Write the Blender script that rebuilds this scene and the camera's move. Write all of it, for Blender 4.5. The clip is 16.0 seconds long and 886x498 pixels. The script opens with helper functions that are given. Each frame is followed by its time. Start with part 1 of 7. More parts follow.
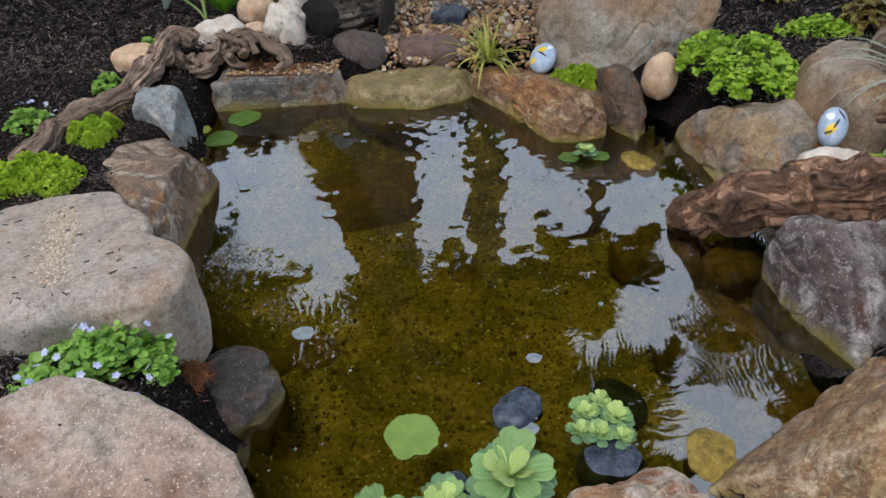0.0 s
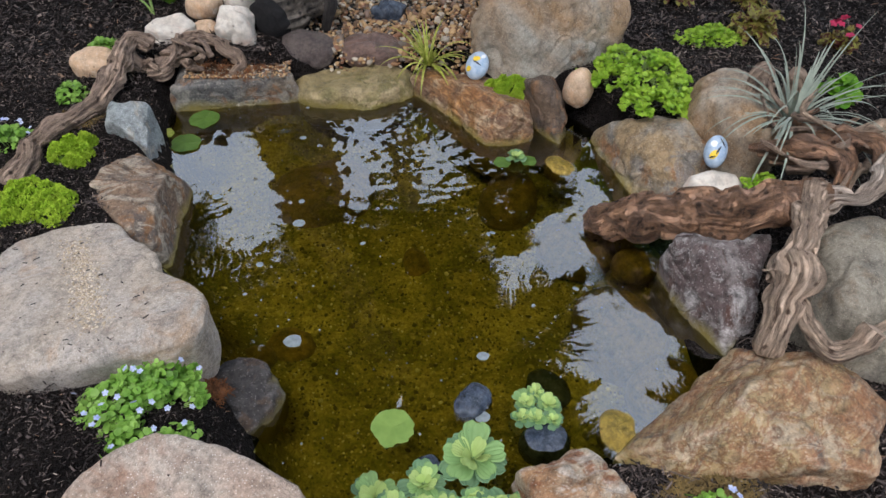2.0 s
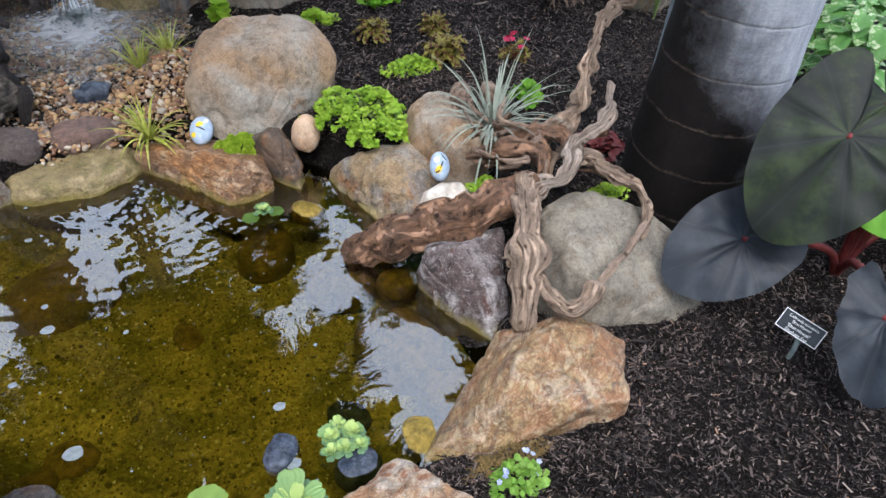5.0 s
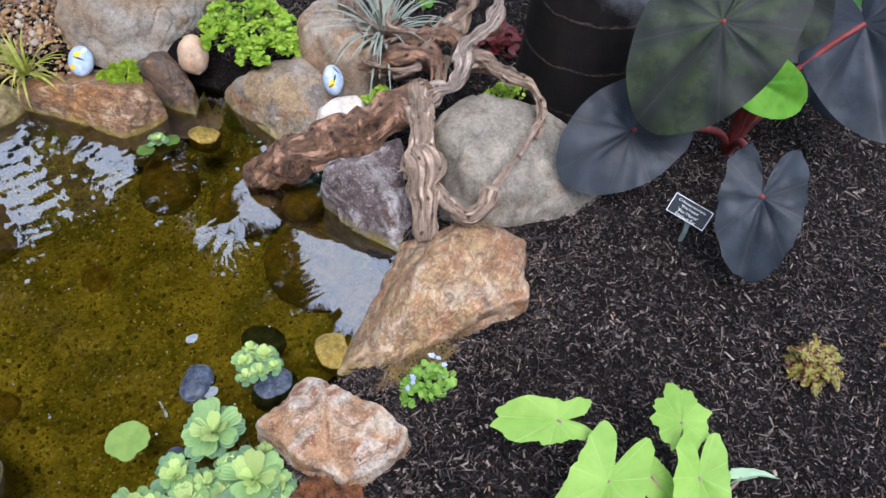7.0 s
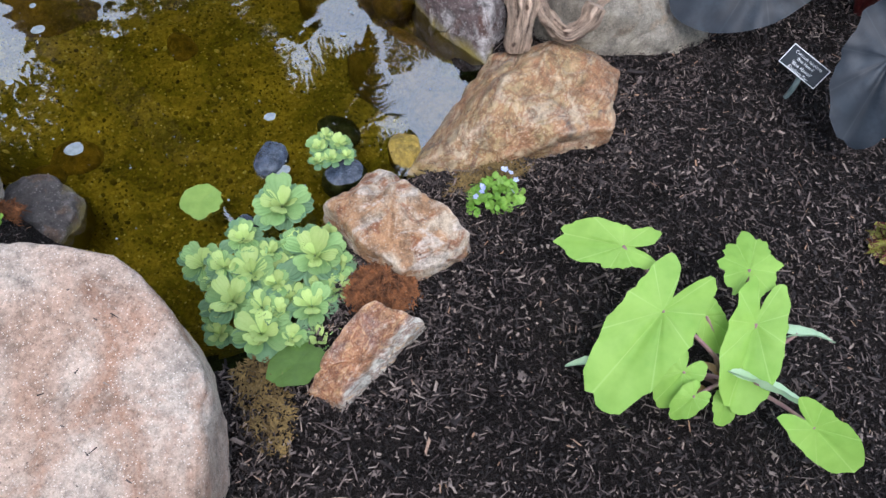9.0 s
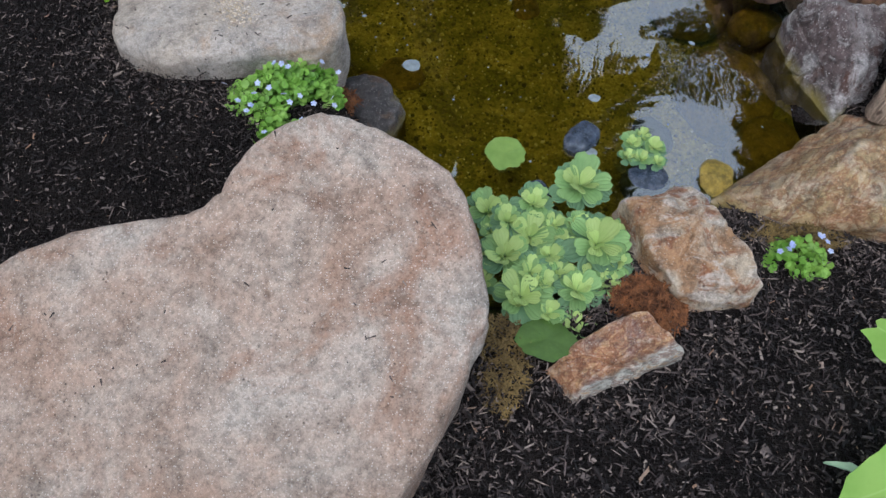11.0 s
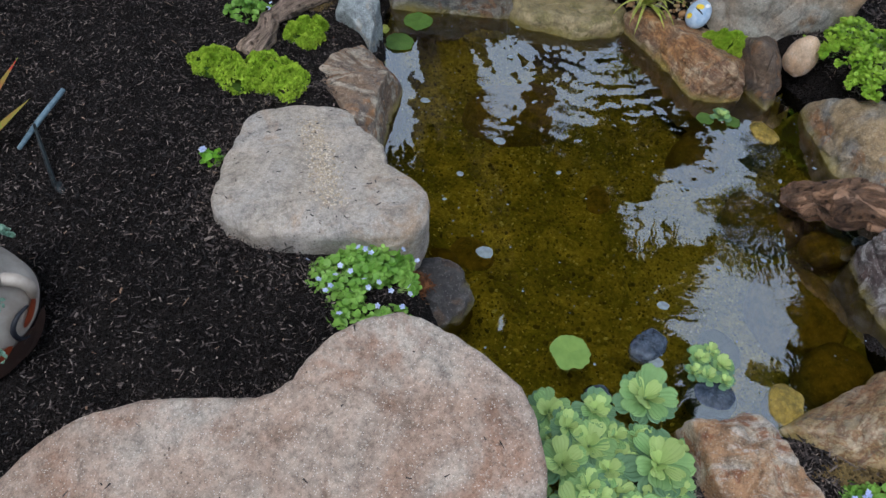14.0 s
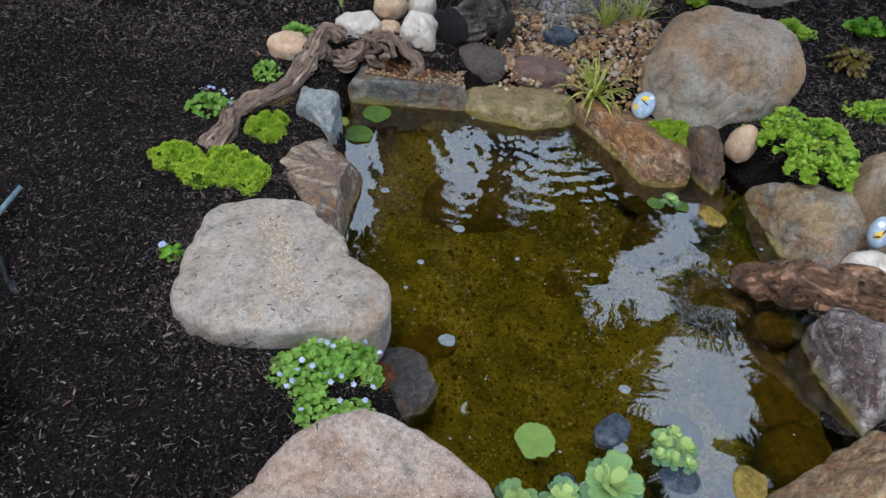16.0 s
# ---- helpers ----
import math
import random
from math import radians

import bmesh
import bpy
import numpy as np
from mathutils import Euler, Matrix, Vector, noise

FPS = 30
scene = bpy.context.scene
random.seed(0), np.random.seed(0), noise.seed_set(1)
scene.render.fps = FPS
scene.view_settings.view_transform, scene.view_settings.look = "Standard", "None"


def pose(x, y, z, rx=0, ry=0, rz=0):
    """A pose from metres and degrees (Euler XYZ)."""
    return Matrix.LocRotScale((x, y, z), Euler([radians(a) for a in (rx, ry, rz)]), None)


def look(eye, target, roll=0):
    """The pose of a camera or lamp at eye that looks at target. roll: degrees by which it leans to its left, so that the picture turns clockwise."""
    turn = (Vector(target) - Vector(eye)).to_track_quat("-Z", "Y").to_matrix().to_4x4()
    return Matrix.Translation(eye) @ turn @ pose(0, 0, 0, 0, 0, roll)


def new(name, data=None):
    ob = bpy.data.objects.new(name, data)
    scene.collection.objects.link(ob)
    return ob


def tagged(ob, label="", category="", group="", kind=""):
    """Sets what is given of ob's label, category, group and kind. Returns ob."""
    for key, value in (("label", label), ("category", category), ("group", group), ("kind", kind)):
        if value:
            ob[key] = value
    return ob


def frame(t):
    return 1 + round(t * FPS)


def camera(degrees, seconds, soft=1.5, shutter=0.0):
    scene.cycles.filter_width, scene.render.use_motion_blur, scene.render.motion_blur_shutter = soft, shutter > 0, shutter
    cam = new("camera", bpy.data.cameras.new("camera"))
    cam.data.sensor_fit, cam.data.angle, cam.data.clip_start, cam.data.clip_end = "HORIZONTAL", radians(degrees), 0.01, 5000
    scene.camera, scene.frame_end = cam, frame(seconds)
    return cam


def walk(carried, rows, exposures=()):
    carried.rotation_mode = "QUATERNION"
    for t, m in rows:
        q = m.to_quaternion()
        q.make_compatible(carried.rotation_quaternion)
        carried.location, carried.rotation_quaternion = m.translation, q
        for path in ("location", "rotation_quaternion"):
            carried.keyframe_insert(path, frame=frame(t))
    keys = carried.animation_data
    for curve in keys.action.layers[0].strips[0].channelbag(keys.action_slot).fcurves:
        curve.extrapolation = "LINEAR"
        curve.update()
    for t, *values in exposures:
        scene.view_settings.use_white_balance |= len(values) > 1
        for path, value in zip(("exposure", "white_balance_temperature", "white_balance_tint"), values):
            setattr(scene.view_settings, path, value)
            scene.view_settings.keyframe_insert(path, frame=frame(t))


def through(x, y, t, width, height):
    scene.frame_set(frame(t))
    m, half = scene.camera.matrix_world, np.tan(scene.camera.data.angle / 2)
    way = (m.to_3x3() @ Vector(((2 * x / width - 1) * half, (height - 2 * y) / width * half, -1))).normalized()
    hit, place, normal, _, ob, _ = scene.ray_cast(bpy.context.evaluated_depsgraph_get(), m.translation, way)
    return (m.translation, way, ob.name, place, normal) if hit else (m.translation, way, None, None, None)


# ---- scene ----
cam = camera(63.5, 16.0)
METRES, EYE, TILT, LEAN, TURN = 1.1, 1.06, -37.5, 0.0, 0.0
PATH = [
    (0, (0.145, 0.07, 1.117), (0.02, 1.63, -0.128), -3.1),
    (0.5, (0.135, 0.059, 1.251), (0.059, 1.531, -0.101), -3.4),
    (1, (0.115, 0.038, 1.382), (0.114, 1.485, 0.0), 0.2),
    (1.5, (0.076, 0.021, 1.481), (0.093, 1.409, 0.041), 1.3),
    (2, (0.032, 0.011, 1.556), (0.149, 1.39, 0.112), 2.0),
    (2.5, (-0.009, -0.002, 1.606), (0.157, 1.438, 0.227), 3.6),
    (3, (-0.004, -0.021, 1.632), (0.239, 1.498, 0.353), 3.9),
    (3.5, (-0.012, -0.018, 1.633), (0.309, 1.517, 0.392), 4.1),
    (4, (-0.006, -0.018, 1.618), (0.488, 1.454, 0.358), 5.8),
    (4.5, (0.017, -0.055, 1.606), (0.663, 1.315, 0.3), 5.3),
    (5, (0.017, -0.07, 1.622), (0.769, 1.218, 0.29), 5.2),
    (5.2, (0.045, -0.084, 1.629), (0.791, 1.18, 0.27), 4.7),
    (7.3, (0.166, -0.128, 1.694), (0.946, 0.851, 0.133), 4.9),
    (7.5, (0.179, -0.134, 1.69), (0.944, 0.816, 0.105), 4.7),
    (8, (0.174, -0.135, 1.67), (0.898, 0.726, 0.016), 6.4),
    (8.5, (0.135, -0.16, 1.626), (0.762, 0.636, -0.099), 8.8),
    (9, (0.081, -0.177, 1.597), (0.569, 0.631, -0.167), 8.9),
    (9.5, (0.011, -0.168, 1.566), (0.404, 0.653, -0.215), 9.1),
    (10, (-0.064, -0.161, 1.544), (0.189, 0.687, -0.25), 7.9),
    (10.2, (-0.085, -0.172, 1.535), (0.116, 0.691, -0.258), 7.0),
    (12.3, (-0.241, -0.112, 1.551), (-0.357, 0.839, -0.205), 5.2),
    (12.5, (-0.24, -0.102, 1.557), (-0.357, 0.87, -0.187), 5.1),
    (13, (-0.243, -0.088, 1.566), (-0.359, 0.96, -0.133), 5.3),
    (13.5, (-0.248, -0.062, 1.59), (-0.368, 1.058, -0.062), 5.5),
    (14, (-0.252, -0.055, 1.611), (-0.378, 1.145, 0.016), 5.6),
    (14.5, (-0.252, -0.065, 1.625), (-0.377, 1.185, 0.068), 5.8),
    (15, (-0.252, -0.062, 1.628), (-0.366, 1.214, 0.092), 5.9),
    (15.5, (-0.257, -0.048, 1.639), (-0.344, 1.274, 0.14), 6.4),
    (16, (-0.255, -0.043, 1.645), (-0.312, 1.335, 0.197), 7.1),
]
walk(cam, [(t, look(eye, target, roll)) for t, eye, target, roll in PATH], exposures=((0, 1.14, 6150, 11), (1.5, 1.26, 6150, 11), (2.5, 1.3, 6100, 11), (3, 1.43, 6050, 11), (3.5, 1.63, 6000, 11), (5, 1.74, 6000, 12), (7.5, 1.86, 5780, 16), (9, 1.72, 5780, 13), (10, 1.42, 5740, 10), (12.5, 1.0, 5700, 8), (14, 1.02, 5700, 7), (16, 1.18, 5750, 8)))

# ---- world and sun ----
world = bpy.data.worlds.new("sky")
scene.world = world
world.use_nodes = True
wn = world.node_tree
sky = wn.nodes.new("ShaderNodeTexSky")
sky.sky_type = "NISHITA"
sky.sun_disc = False
sky.sun_elevation, sky.sun_rotation = radians(62), radians(204)
sky.dust_density, sky.ozone_density = 4.0, 1.0
cloud = wn.nodes.new("ShaderNodeMix")
cloud.data_type = "RGBA"
cloud.inputs[0].default_value = 0.65
cloud.inputs[7].default_value = (5.6, 6.1, 6.7, 1)
wn.links.new(sky.outputs[0], cloud.inputs[6])
wn.links.new(cloud.outputs[2], wn.nodes["Background"].inputs[0])
wn.nodes["Background"].inputs[1].default_value = 0.15
sun_data = bpy.data.lights.new("sun", "SUN")
sun_data.energy, sun_data.angle, sun_data.color = 0.7, radians(30), (1.0, 0.98, 0.95)
sun = new("sun", sun_data)
sun.matrix_world = look((-1.4, -1.9, 6.5), (0, 1.2, 0))


# ---- material helpers ----
def srgb(r, g, b):
    return tuple((v / 255 / 12.92) if v / 255 < 0.04045 else ((v / 255 + 0.055) / 1.055) ** 2.4 for v in (r, g, b)) + (1.0,)


class Nodes:
    """A small helper round one node material."""

    def __init__(self, name):
        self.mat = bpy.data.materials.new(name)
        self.mat.use_nodes = True
        self.tree = self.mat.node_tree
        self.bsdf = self.tree.nodes["Principled BSDF"]
        self.coord = self.tree.nodes.new("ShaderNodeTexCoord")

    def add(self, kind):
        return self.tree.nodes.new("ShaderNode" + kind)

    def link(self, a, b):
        self.tree.links.new(a, b)

    def place(self, stretch=None, obj=True):
        src = self.coord.outputs["Object" if obj else "Generated"]
        if stretch is None:
            return src
        m = self.add("Mapping")
        m.inputs["Scale"].default_value = stretch
        self.link(src, m.inputs["Vector"])
        return m.outputs[0]

    def noise(self, scale, detail=4.0, rough=0.6, warp=0.0, stretch=None):
        n = self.add("TexNoise")
        n.inputs["Scale"].default_value, n.inputs["Detail"].default_value = scale, detail
        n.inputs["Roughness"].default_value, n.inputs["Distortion"].default_value = rough, warp
        self.link(self.place(stretch), n.inputs["Vector"])
        return n.outputs["Fac"]

    def cells(self, scale, feature="F1", out="Distance", stretch=None):
        n = self.add("TexVoronoi")
        n.feature = feature
        n.inputs["Scale"].default_value = scale
        self.link(self.place(stretch), n.inputs["Vector"])
        return n.outputs[out]

    def ramp(self, fac, *stops):
        r = self.add("ValToRGB")
        els = r.color_ramp.elements
        while len(els) < len(stops):
            els.new(0.5)
        for e, (p, c) in zip(els, stops):
            e.position = p
            e.color = c if not isinstance(c, (int, float)) else (c, c, c, 1)
        self.link(fac, r.inputs["Fac"])
        return r.outputs["Color"]

    def mix(self, fac, a, b, how="MIX"):
        m = self.add("Mix")
        m.data_type, m.blend_type = "RGBA", how
        for s, v in ((m.inputs[0], fac), (m.inputs[6], a), (m.inputs[7], b)):
            if isinstance(v, (int, float)):
                s.default_value = v
            elif isinstance(v, tuple):
                s.default_value = v
            else:
                self.link(v, s)
        return m.outputs[2]

    def bump(self, height, strength=0.4, distance=0.01, under=None):
        b = self.add("Bump")
        b.inputs["Strength"].default_value, b.inputs["Distance"].default_value = strength, distance
        self.link(height, b.inputs["Height"])
        if under is not None:
            self.link(under, b.inputs["Normal"])
        return b.outputs[0]

    def done(self, colour, rough=0.8, normal=None, spec=0.4):
        s = self.bsdf.inputs["Base Color"]
        if isinstance(colour, tuple):
            s.default_value = colour
        else:
            self.link(colour, s)
        if isinstance(rough, (int, float)):
            self.bsdf.inputs["Roughness"].default_value = rough
        else:
            self.link(rough, self.bsdf.inputs["Roughness"])
        self.bsdf.inputs["Specular IOR Level"].default_value = spec
        if normal is not None:
            self.link(normal, self.bsdf.inputs["Normal"])
        return self.mat


def stone_mat(name, a, b, patch=None, grain_dark=None, grain_light=None, veins=None, big=5.0, fine=90.0, rough=0.75, bump=0.6, patch_at=0.53, speck=0.35, algae=False, contrast=0.6, crackle=0.0, band=None, sparkle=0.3, soft=0.05, wear=0.45, mottle=1.0, streak=None):
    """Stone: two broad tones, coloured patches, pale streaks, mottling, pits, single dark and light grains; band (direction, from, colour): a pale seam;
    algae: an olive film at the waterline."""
    n = Nodes(name)
    c = n.mix(n.ramp(n.noise(big, 7, 0.62, 0.5), (0.51 - soft * 1.1, 0), (0.51 + soft, 1)), a, b)
    if patch:
        c = n.mix(n.ramp(n.noise(big * 1.6, 8, 0.66, 0.7), (patch_at, 0), (patch_at + soft * 1.2, 0.85)), c, patch)
    if veins:
        c = n.mix(n.ramp(n.noise(big * 1.3, 8, 0.7, 0.9, stretch=(1.0, 2.2, 1.6)), (0.52, 0), (0.60, 0.8)), c, veins)
    if band:
        d, s = n.add("VectorMath"), n.add("Math")
        d.operation, s.operation = "DOT_PRODUCT", "MULTIPLY_ADD"
        d.inputs[1].default_value = band[0]
        s.inputs[1].default_value = 0.06
        n.link(n.place(), d.inputs[0])
        n.link(n.noise(22, 6, 0.7), s.inputs[0])
        n.link(d.outputs["Value"], s.inputs[2])
        c = n.mix(n.ramp(s.outputs[0], (band[1], 0), (band[1] + 0.012, 0.95)), c, band[2])
    if streak:
        m, g = n.add("Mapping"), n.add("TexNoise")
        m.vector_type = "TEXTURE"
        m.inputs["Rotation"].default_value, m.inputs["Scale"].default_value = [radians(v) for v in streak[0]], (1.0, 0.16, 0.16)
        g.inputs["Scale"].default_value, g.inputs["Detail"].default_value, g.inputs["Roughness"].default_value, g.inputs["Distortion"].default_value = big, 7, 0.65, 0.5
        n.link(n.place(), m.inputs["Vector"])
        n.link(m.outputs[0], g.inputs["Vector"])
        c = n.mix(n.ramp(g.outputs["Fac"], (0.44, 0.0), (0.5, 0.75), (0.56, 0.0)), c, streak[1])
        c = n.mix(n.ramp(g.outputs["Fac"], (0.56, 0.0), (0.62, 0.8)), c, streak[2])
    c = n.mix(contrast, c, n.ramp(n.noise(big * 4, 9, 0.75, 0.3), (0.34, 0.22), (0.48, 0.78), (0.60, 1.0)), "MULTIPLY")
    c = n.mix(0.6 * mottle, c, n.ramp(n.noise(fine * 0.5, 6, 0.8), (0.36, 0.3), (0.54, 1.0)), "MULTIPLY")
    c = n.mix(0.5 * mottle, c, n.ramp(n.cells(fine * 2.6, out="Color"), (0.1, 0.5), (0.8, 1.0)), "MULTIPLY")
    if crackle:
        lines = n.ramp(n.noise(big * 2.4, 9, 0.75, 0.6), (0.488, 0), (0.5, 1), (0.512, 0))
        c = n.mix(n.mix(1.0, lines, n.ramp(n.noise(big * 2.5, 3), (0.5, 0), (0.6, crackle)), "MULTIPLY"), c, grain_dark or (0.03, 0.025, 0.02, 1))
    if grain_dark:
        c = n.mix(n.ramp(n.noise(fine * 1.3, 3, 0.7), (0.60, 0), (0.68, speck)), c, grain_dark)
        pits = n.mix(1.0, n.ramp(n.cells(fine * 0.55), (0.10, 1), (0.20, 0)), n.ramp(n.noise(big * 3.0, 3), (0.54, 0), (0.64, 0.8)), "MULTIPLY")
        c = n.mix(pits, c, grain_dark)
    if grain_light:
        c = n.mix(n.ramp(n.noise(fine * 0.9, 4, 0.75), (0.58, 0), (0.72, speck)), c, grain_light)
        dots = n.mix(1.0, n.ramp(n.cells(fine * 1.9), (0.22, 1), (0.34, 0)), n.ramp(n.cells(fine * 1.9, out="Color"), (0.66, 0), (0.70, sparkle)), "MULTIPLY")
        c = n.mix(dots, c, grain_light)
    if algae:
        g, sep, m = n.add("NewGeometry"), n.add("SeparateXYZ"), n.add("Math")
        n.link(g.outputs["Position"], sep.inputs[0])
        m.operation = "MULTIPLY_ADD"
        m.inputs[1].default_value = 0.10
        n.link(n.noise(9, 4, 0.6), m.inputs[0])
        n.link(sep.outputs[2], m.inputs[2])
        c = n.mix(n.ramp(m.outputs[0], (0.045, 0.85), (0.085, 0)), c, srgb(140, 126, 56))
    if wear:
        c = n.mix(n.mix(1.0, n.ramp(n.add("NewGeometry").outputs["Pointiness"], (0.515, 0), (0.57, wear)), n.ramp(n.noise(big * 5, 6, 0.7), (0.4, 0.2), (0.6, 1)), "MULTIPLY"), c, grain_light or b)
    nb = n.bump(n.noise(big * 4, 9, 0.75, 0.3), bump, 0.03)
    nb = n.bump(n.noise(fine * 0.35, 6, 0.8), bump * 0.8, 0.008, nb)
    nb = n.bump(n.noise(fine * 1.2, 4, 0.75), bump * 0.7, 0.003, nb)
    return n.done(c, rough, nb)


M_pink = stone_mat("pink_sandstone", srgb(198, 166, 144), srgb(216, 200, 184), srgb(180, 138, 112), srgb(74, 60, 52), srgb(242, 232, 220), big=3.4, fine=130, bump=0.7, contrast=0.62, speck=0.45, sparkle=0.65, soft=0.12)
M_cream = stone_mat("cream_sandstone", srgb(200, 184, 166), srgb(198, 188, 178), srgb(190, 158, 126), srgb(66, 60, 56), srgb(238, 230, 220), big=3.4, fine=140, contrast=0.62, patch_at=0.57, sparkle=0.35, soft=0.1)
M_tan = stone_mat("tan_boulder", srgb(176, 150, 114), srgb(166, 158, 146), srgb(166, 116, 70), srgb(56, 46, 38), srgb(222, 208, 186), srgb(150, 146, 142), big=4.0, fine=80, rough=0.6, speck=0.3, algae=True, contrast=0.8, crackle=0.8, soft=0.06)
M_bigtan = stone_mat("brown_and_grey_boulder", srgb(178, 146, 112), srgb(182, 176, 164), srgb(164, 128, 92), srgb(62, 54, 46), srgb(222, 210, 192), None, big=1.5, fine=85, rough=0.65, speck=0.25, contrast=0.55, crackle=0.5, soft=0.07, patch_at=0.58)
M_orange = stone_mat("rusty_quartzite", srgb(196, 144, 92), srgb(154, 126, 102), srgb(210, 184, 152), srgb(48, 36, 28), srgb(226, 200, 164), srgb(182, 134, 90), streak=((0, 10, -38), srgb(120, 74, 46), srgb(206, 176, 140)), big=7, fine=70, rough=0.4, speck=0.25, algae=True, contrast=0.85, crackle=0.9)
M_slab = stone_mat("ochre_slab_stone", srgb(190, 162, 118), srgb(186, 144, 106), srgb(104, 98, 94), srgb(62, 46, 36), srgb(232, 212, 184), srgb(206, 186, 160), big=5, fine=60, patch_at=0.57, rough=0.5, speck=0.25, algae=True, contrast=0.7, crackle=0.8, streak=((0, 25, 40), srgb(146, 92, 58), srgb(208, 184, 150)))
M_red = stone_mat("red_banded_stone", srgb(184, 142, 104), srgb(206, 186, 160), srgb(154, 98, 64), srgb(66, 44, 36), srgb(240, 228, 212), srgb(222, 208, 192), big=8, fine=90, speck=0.3, contrast=0.75, crackle=0.7)
M_wedge = stone_mat("white_seamed_red_stone", srgb(198, 148, 108), srgb(174, 148, 136), srgb(216, 172, 122), srgb(60, 42, 36), srgb(236, 222, 206), srgb(204, 174, 146), big=9, fine=90, speck=0.3, contrast=0.75, crackle=0.7, band=((0.56, -0.83, -0.35), 0.038, srgb(226, 222, 208)), streak=((0, 20, 33), srgb(140, 78, 52), srgb(222, 178, 132)))
M_granite = stone_mat("grey_granite", srgb(188, 178, 160), srgb(172, 164, 150), srgb(168, 150, 128), srgb(52, 48, 44), srgb(226, 214, 196), big=4, fine=150, bump=0.9, contrast=0.65, speck=0.45, sparkle=0.6)
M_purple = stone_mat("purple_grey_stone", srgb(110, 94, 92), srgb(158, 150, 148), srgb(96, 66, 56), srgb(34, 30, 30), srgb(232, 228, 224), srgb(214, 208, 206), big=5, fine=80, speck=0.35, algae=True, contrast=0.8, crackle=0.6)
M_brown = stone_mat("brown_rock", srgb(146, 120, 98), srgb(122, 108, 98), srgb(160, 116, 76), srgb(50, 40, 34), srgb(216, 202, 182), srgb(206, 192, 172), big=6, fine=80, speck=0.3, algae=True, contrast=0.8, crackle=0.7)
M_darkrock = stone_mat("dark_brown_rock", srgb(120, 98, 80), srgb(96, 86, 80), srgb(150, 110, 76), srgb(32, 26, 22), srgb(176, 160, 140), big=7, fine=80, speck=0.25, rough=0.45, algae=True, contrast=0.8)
M_grey = stone_mat("pale_grey_rock", srgb(170, 176, 176), srgb(144, 150, 152), srgb(184, 176, 162), srgb(74, 76, 76), srgb(232, 236, 236), big=6, fine=90, speck=0.3, contrast=0.7)
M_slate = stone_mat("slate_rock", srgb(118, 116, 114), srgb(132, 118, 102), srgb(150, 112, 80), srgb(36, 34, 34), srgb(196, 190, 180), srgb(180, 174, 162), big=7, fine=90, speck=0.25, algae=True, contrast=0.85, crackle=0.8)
M_lava = stone_mat("dark_lava_stone", srgb(126, 112, 106), srgb(112, 98, 94), None, srgb(36, 30, 30), srgb(140, 134, 132), big=9, fine=110, bump=0.9)
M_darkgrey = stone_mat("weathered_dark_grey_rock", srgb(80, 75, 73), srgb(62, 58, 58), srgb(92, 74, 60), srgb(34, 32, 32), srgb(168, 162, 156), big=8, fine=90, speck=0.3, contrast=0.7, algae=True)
M_maroon = stone_mat("maroon_cobble", srgb(140, 112, 100), srgb(118, 96, 88), None, srgb(44, 34, 30), None, big=8, fine=80, rough=0.35)
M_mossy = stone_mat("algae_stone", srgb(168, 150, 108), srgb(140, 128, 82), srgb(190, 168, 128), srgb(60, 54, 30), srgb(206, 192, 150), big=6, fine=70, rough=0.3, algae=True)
M_white = stone_mat("white_stone", srgb(226, 218, 206), srgb(216, 202, 188), srgb(218, 178, 152), srgb(120, 108, 96), None, big=7, fine=60, patch_at=0.56, bump=0.4, contrast=0.28, speck=0.2, soft=0.1, wear=0, mottle=0.4)
M_peach = stone_mat("peach_stone", srgb(224, 194, 164), srgb(210, 172, 136), srgb(236, 220, 202), srgb(120, 92, 70), srgb(240, 228, 212), big=6, fine=80, bump=0.4, contrast=0.4, speck=0.25, soft=0.08, wear=0, mottle=0.5)
M_black = stone_mat("black_stone", srgb(60, 70, 86), srgb(78, 88, 104), None, srgb(28, 28, 32), srgb(150, 155, 165), big=9, fine=80, rough=0.09, speck=0.2, sparkle=0.1, bump=0.35)
M_wetbrown = stone_mat("wet_brown_rock", srgb(66, 52, 42), srgb(48, 40, 36), srgb(92, 74, 46), srgb(18, 15, 13), srgb(150, 140, 128), big=7, fine=60, rough=0.25, contrast=0.8, crackle=0.8)
M_under = stone_mat("sunken_stone", srgb(176, 148, 64), srgb(148, 130, 56), None, srgb(84, 70, 28), srgb(226, 196, 110), big=9, fine=60, rough=0.5)


def mulch_mat(name="mulch_soil", k=1.0):
    n = Nodes(name)
    a, b = srgb(35, 30, 29), srgb(56, 49, 46)
    c = n.mix(n.ramp(n.noise(9, 5, 0.7), (0.35, 0), (0.65, 1)), a, b)
    c = n.mix(0.85, c, n.ramp(n.cells(110, out="Color", stretch=(1, 2.6, 1)), (0.15, 0.25), (0.7, 0.8), (0.95, 1.0)), "MULTIPLY")
    c = n.mix(0.7, c, n.ramp(n.cells(130, out="Color", stretch=(2.4, 1, 1)), (0.15, 0.35), (0.8, 1.0)), "MULTIPLY")
    nb = n.bump(n.cells(90, stretch=(1.0, 2.4, 1)), 0.9, 0.02)
    nb = n.bump(n.cells(110, stretch=(2.2, 1.0, 1)), 0.8, 0.012, nb)
    return n.done(c, 0.9, n.bump(n.noise(200, 4, 0.8), 0.6, 0.005, nb), 0.1)


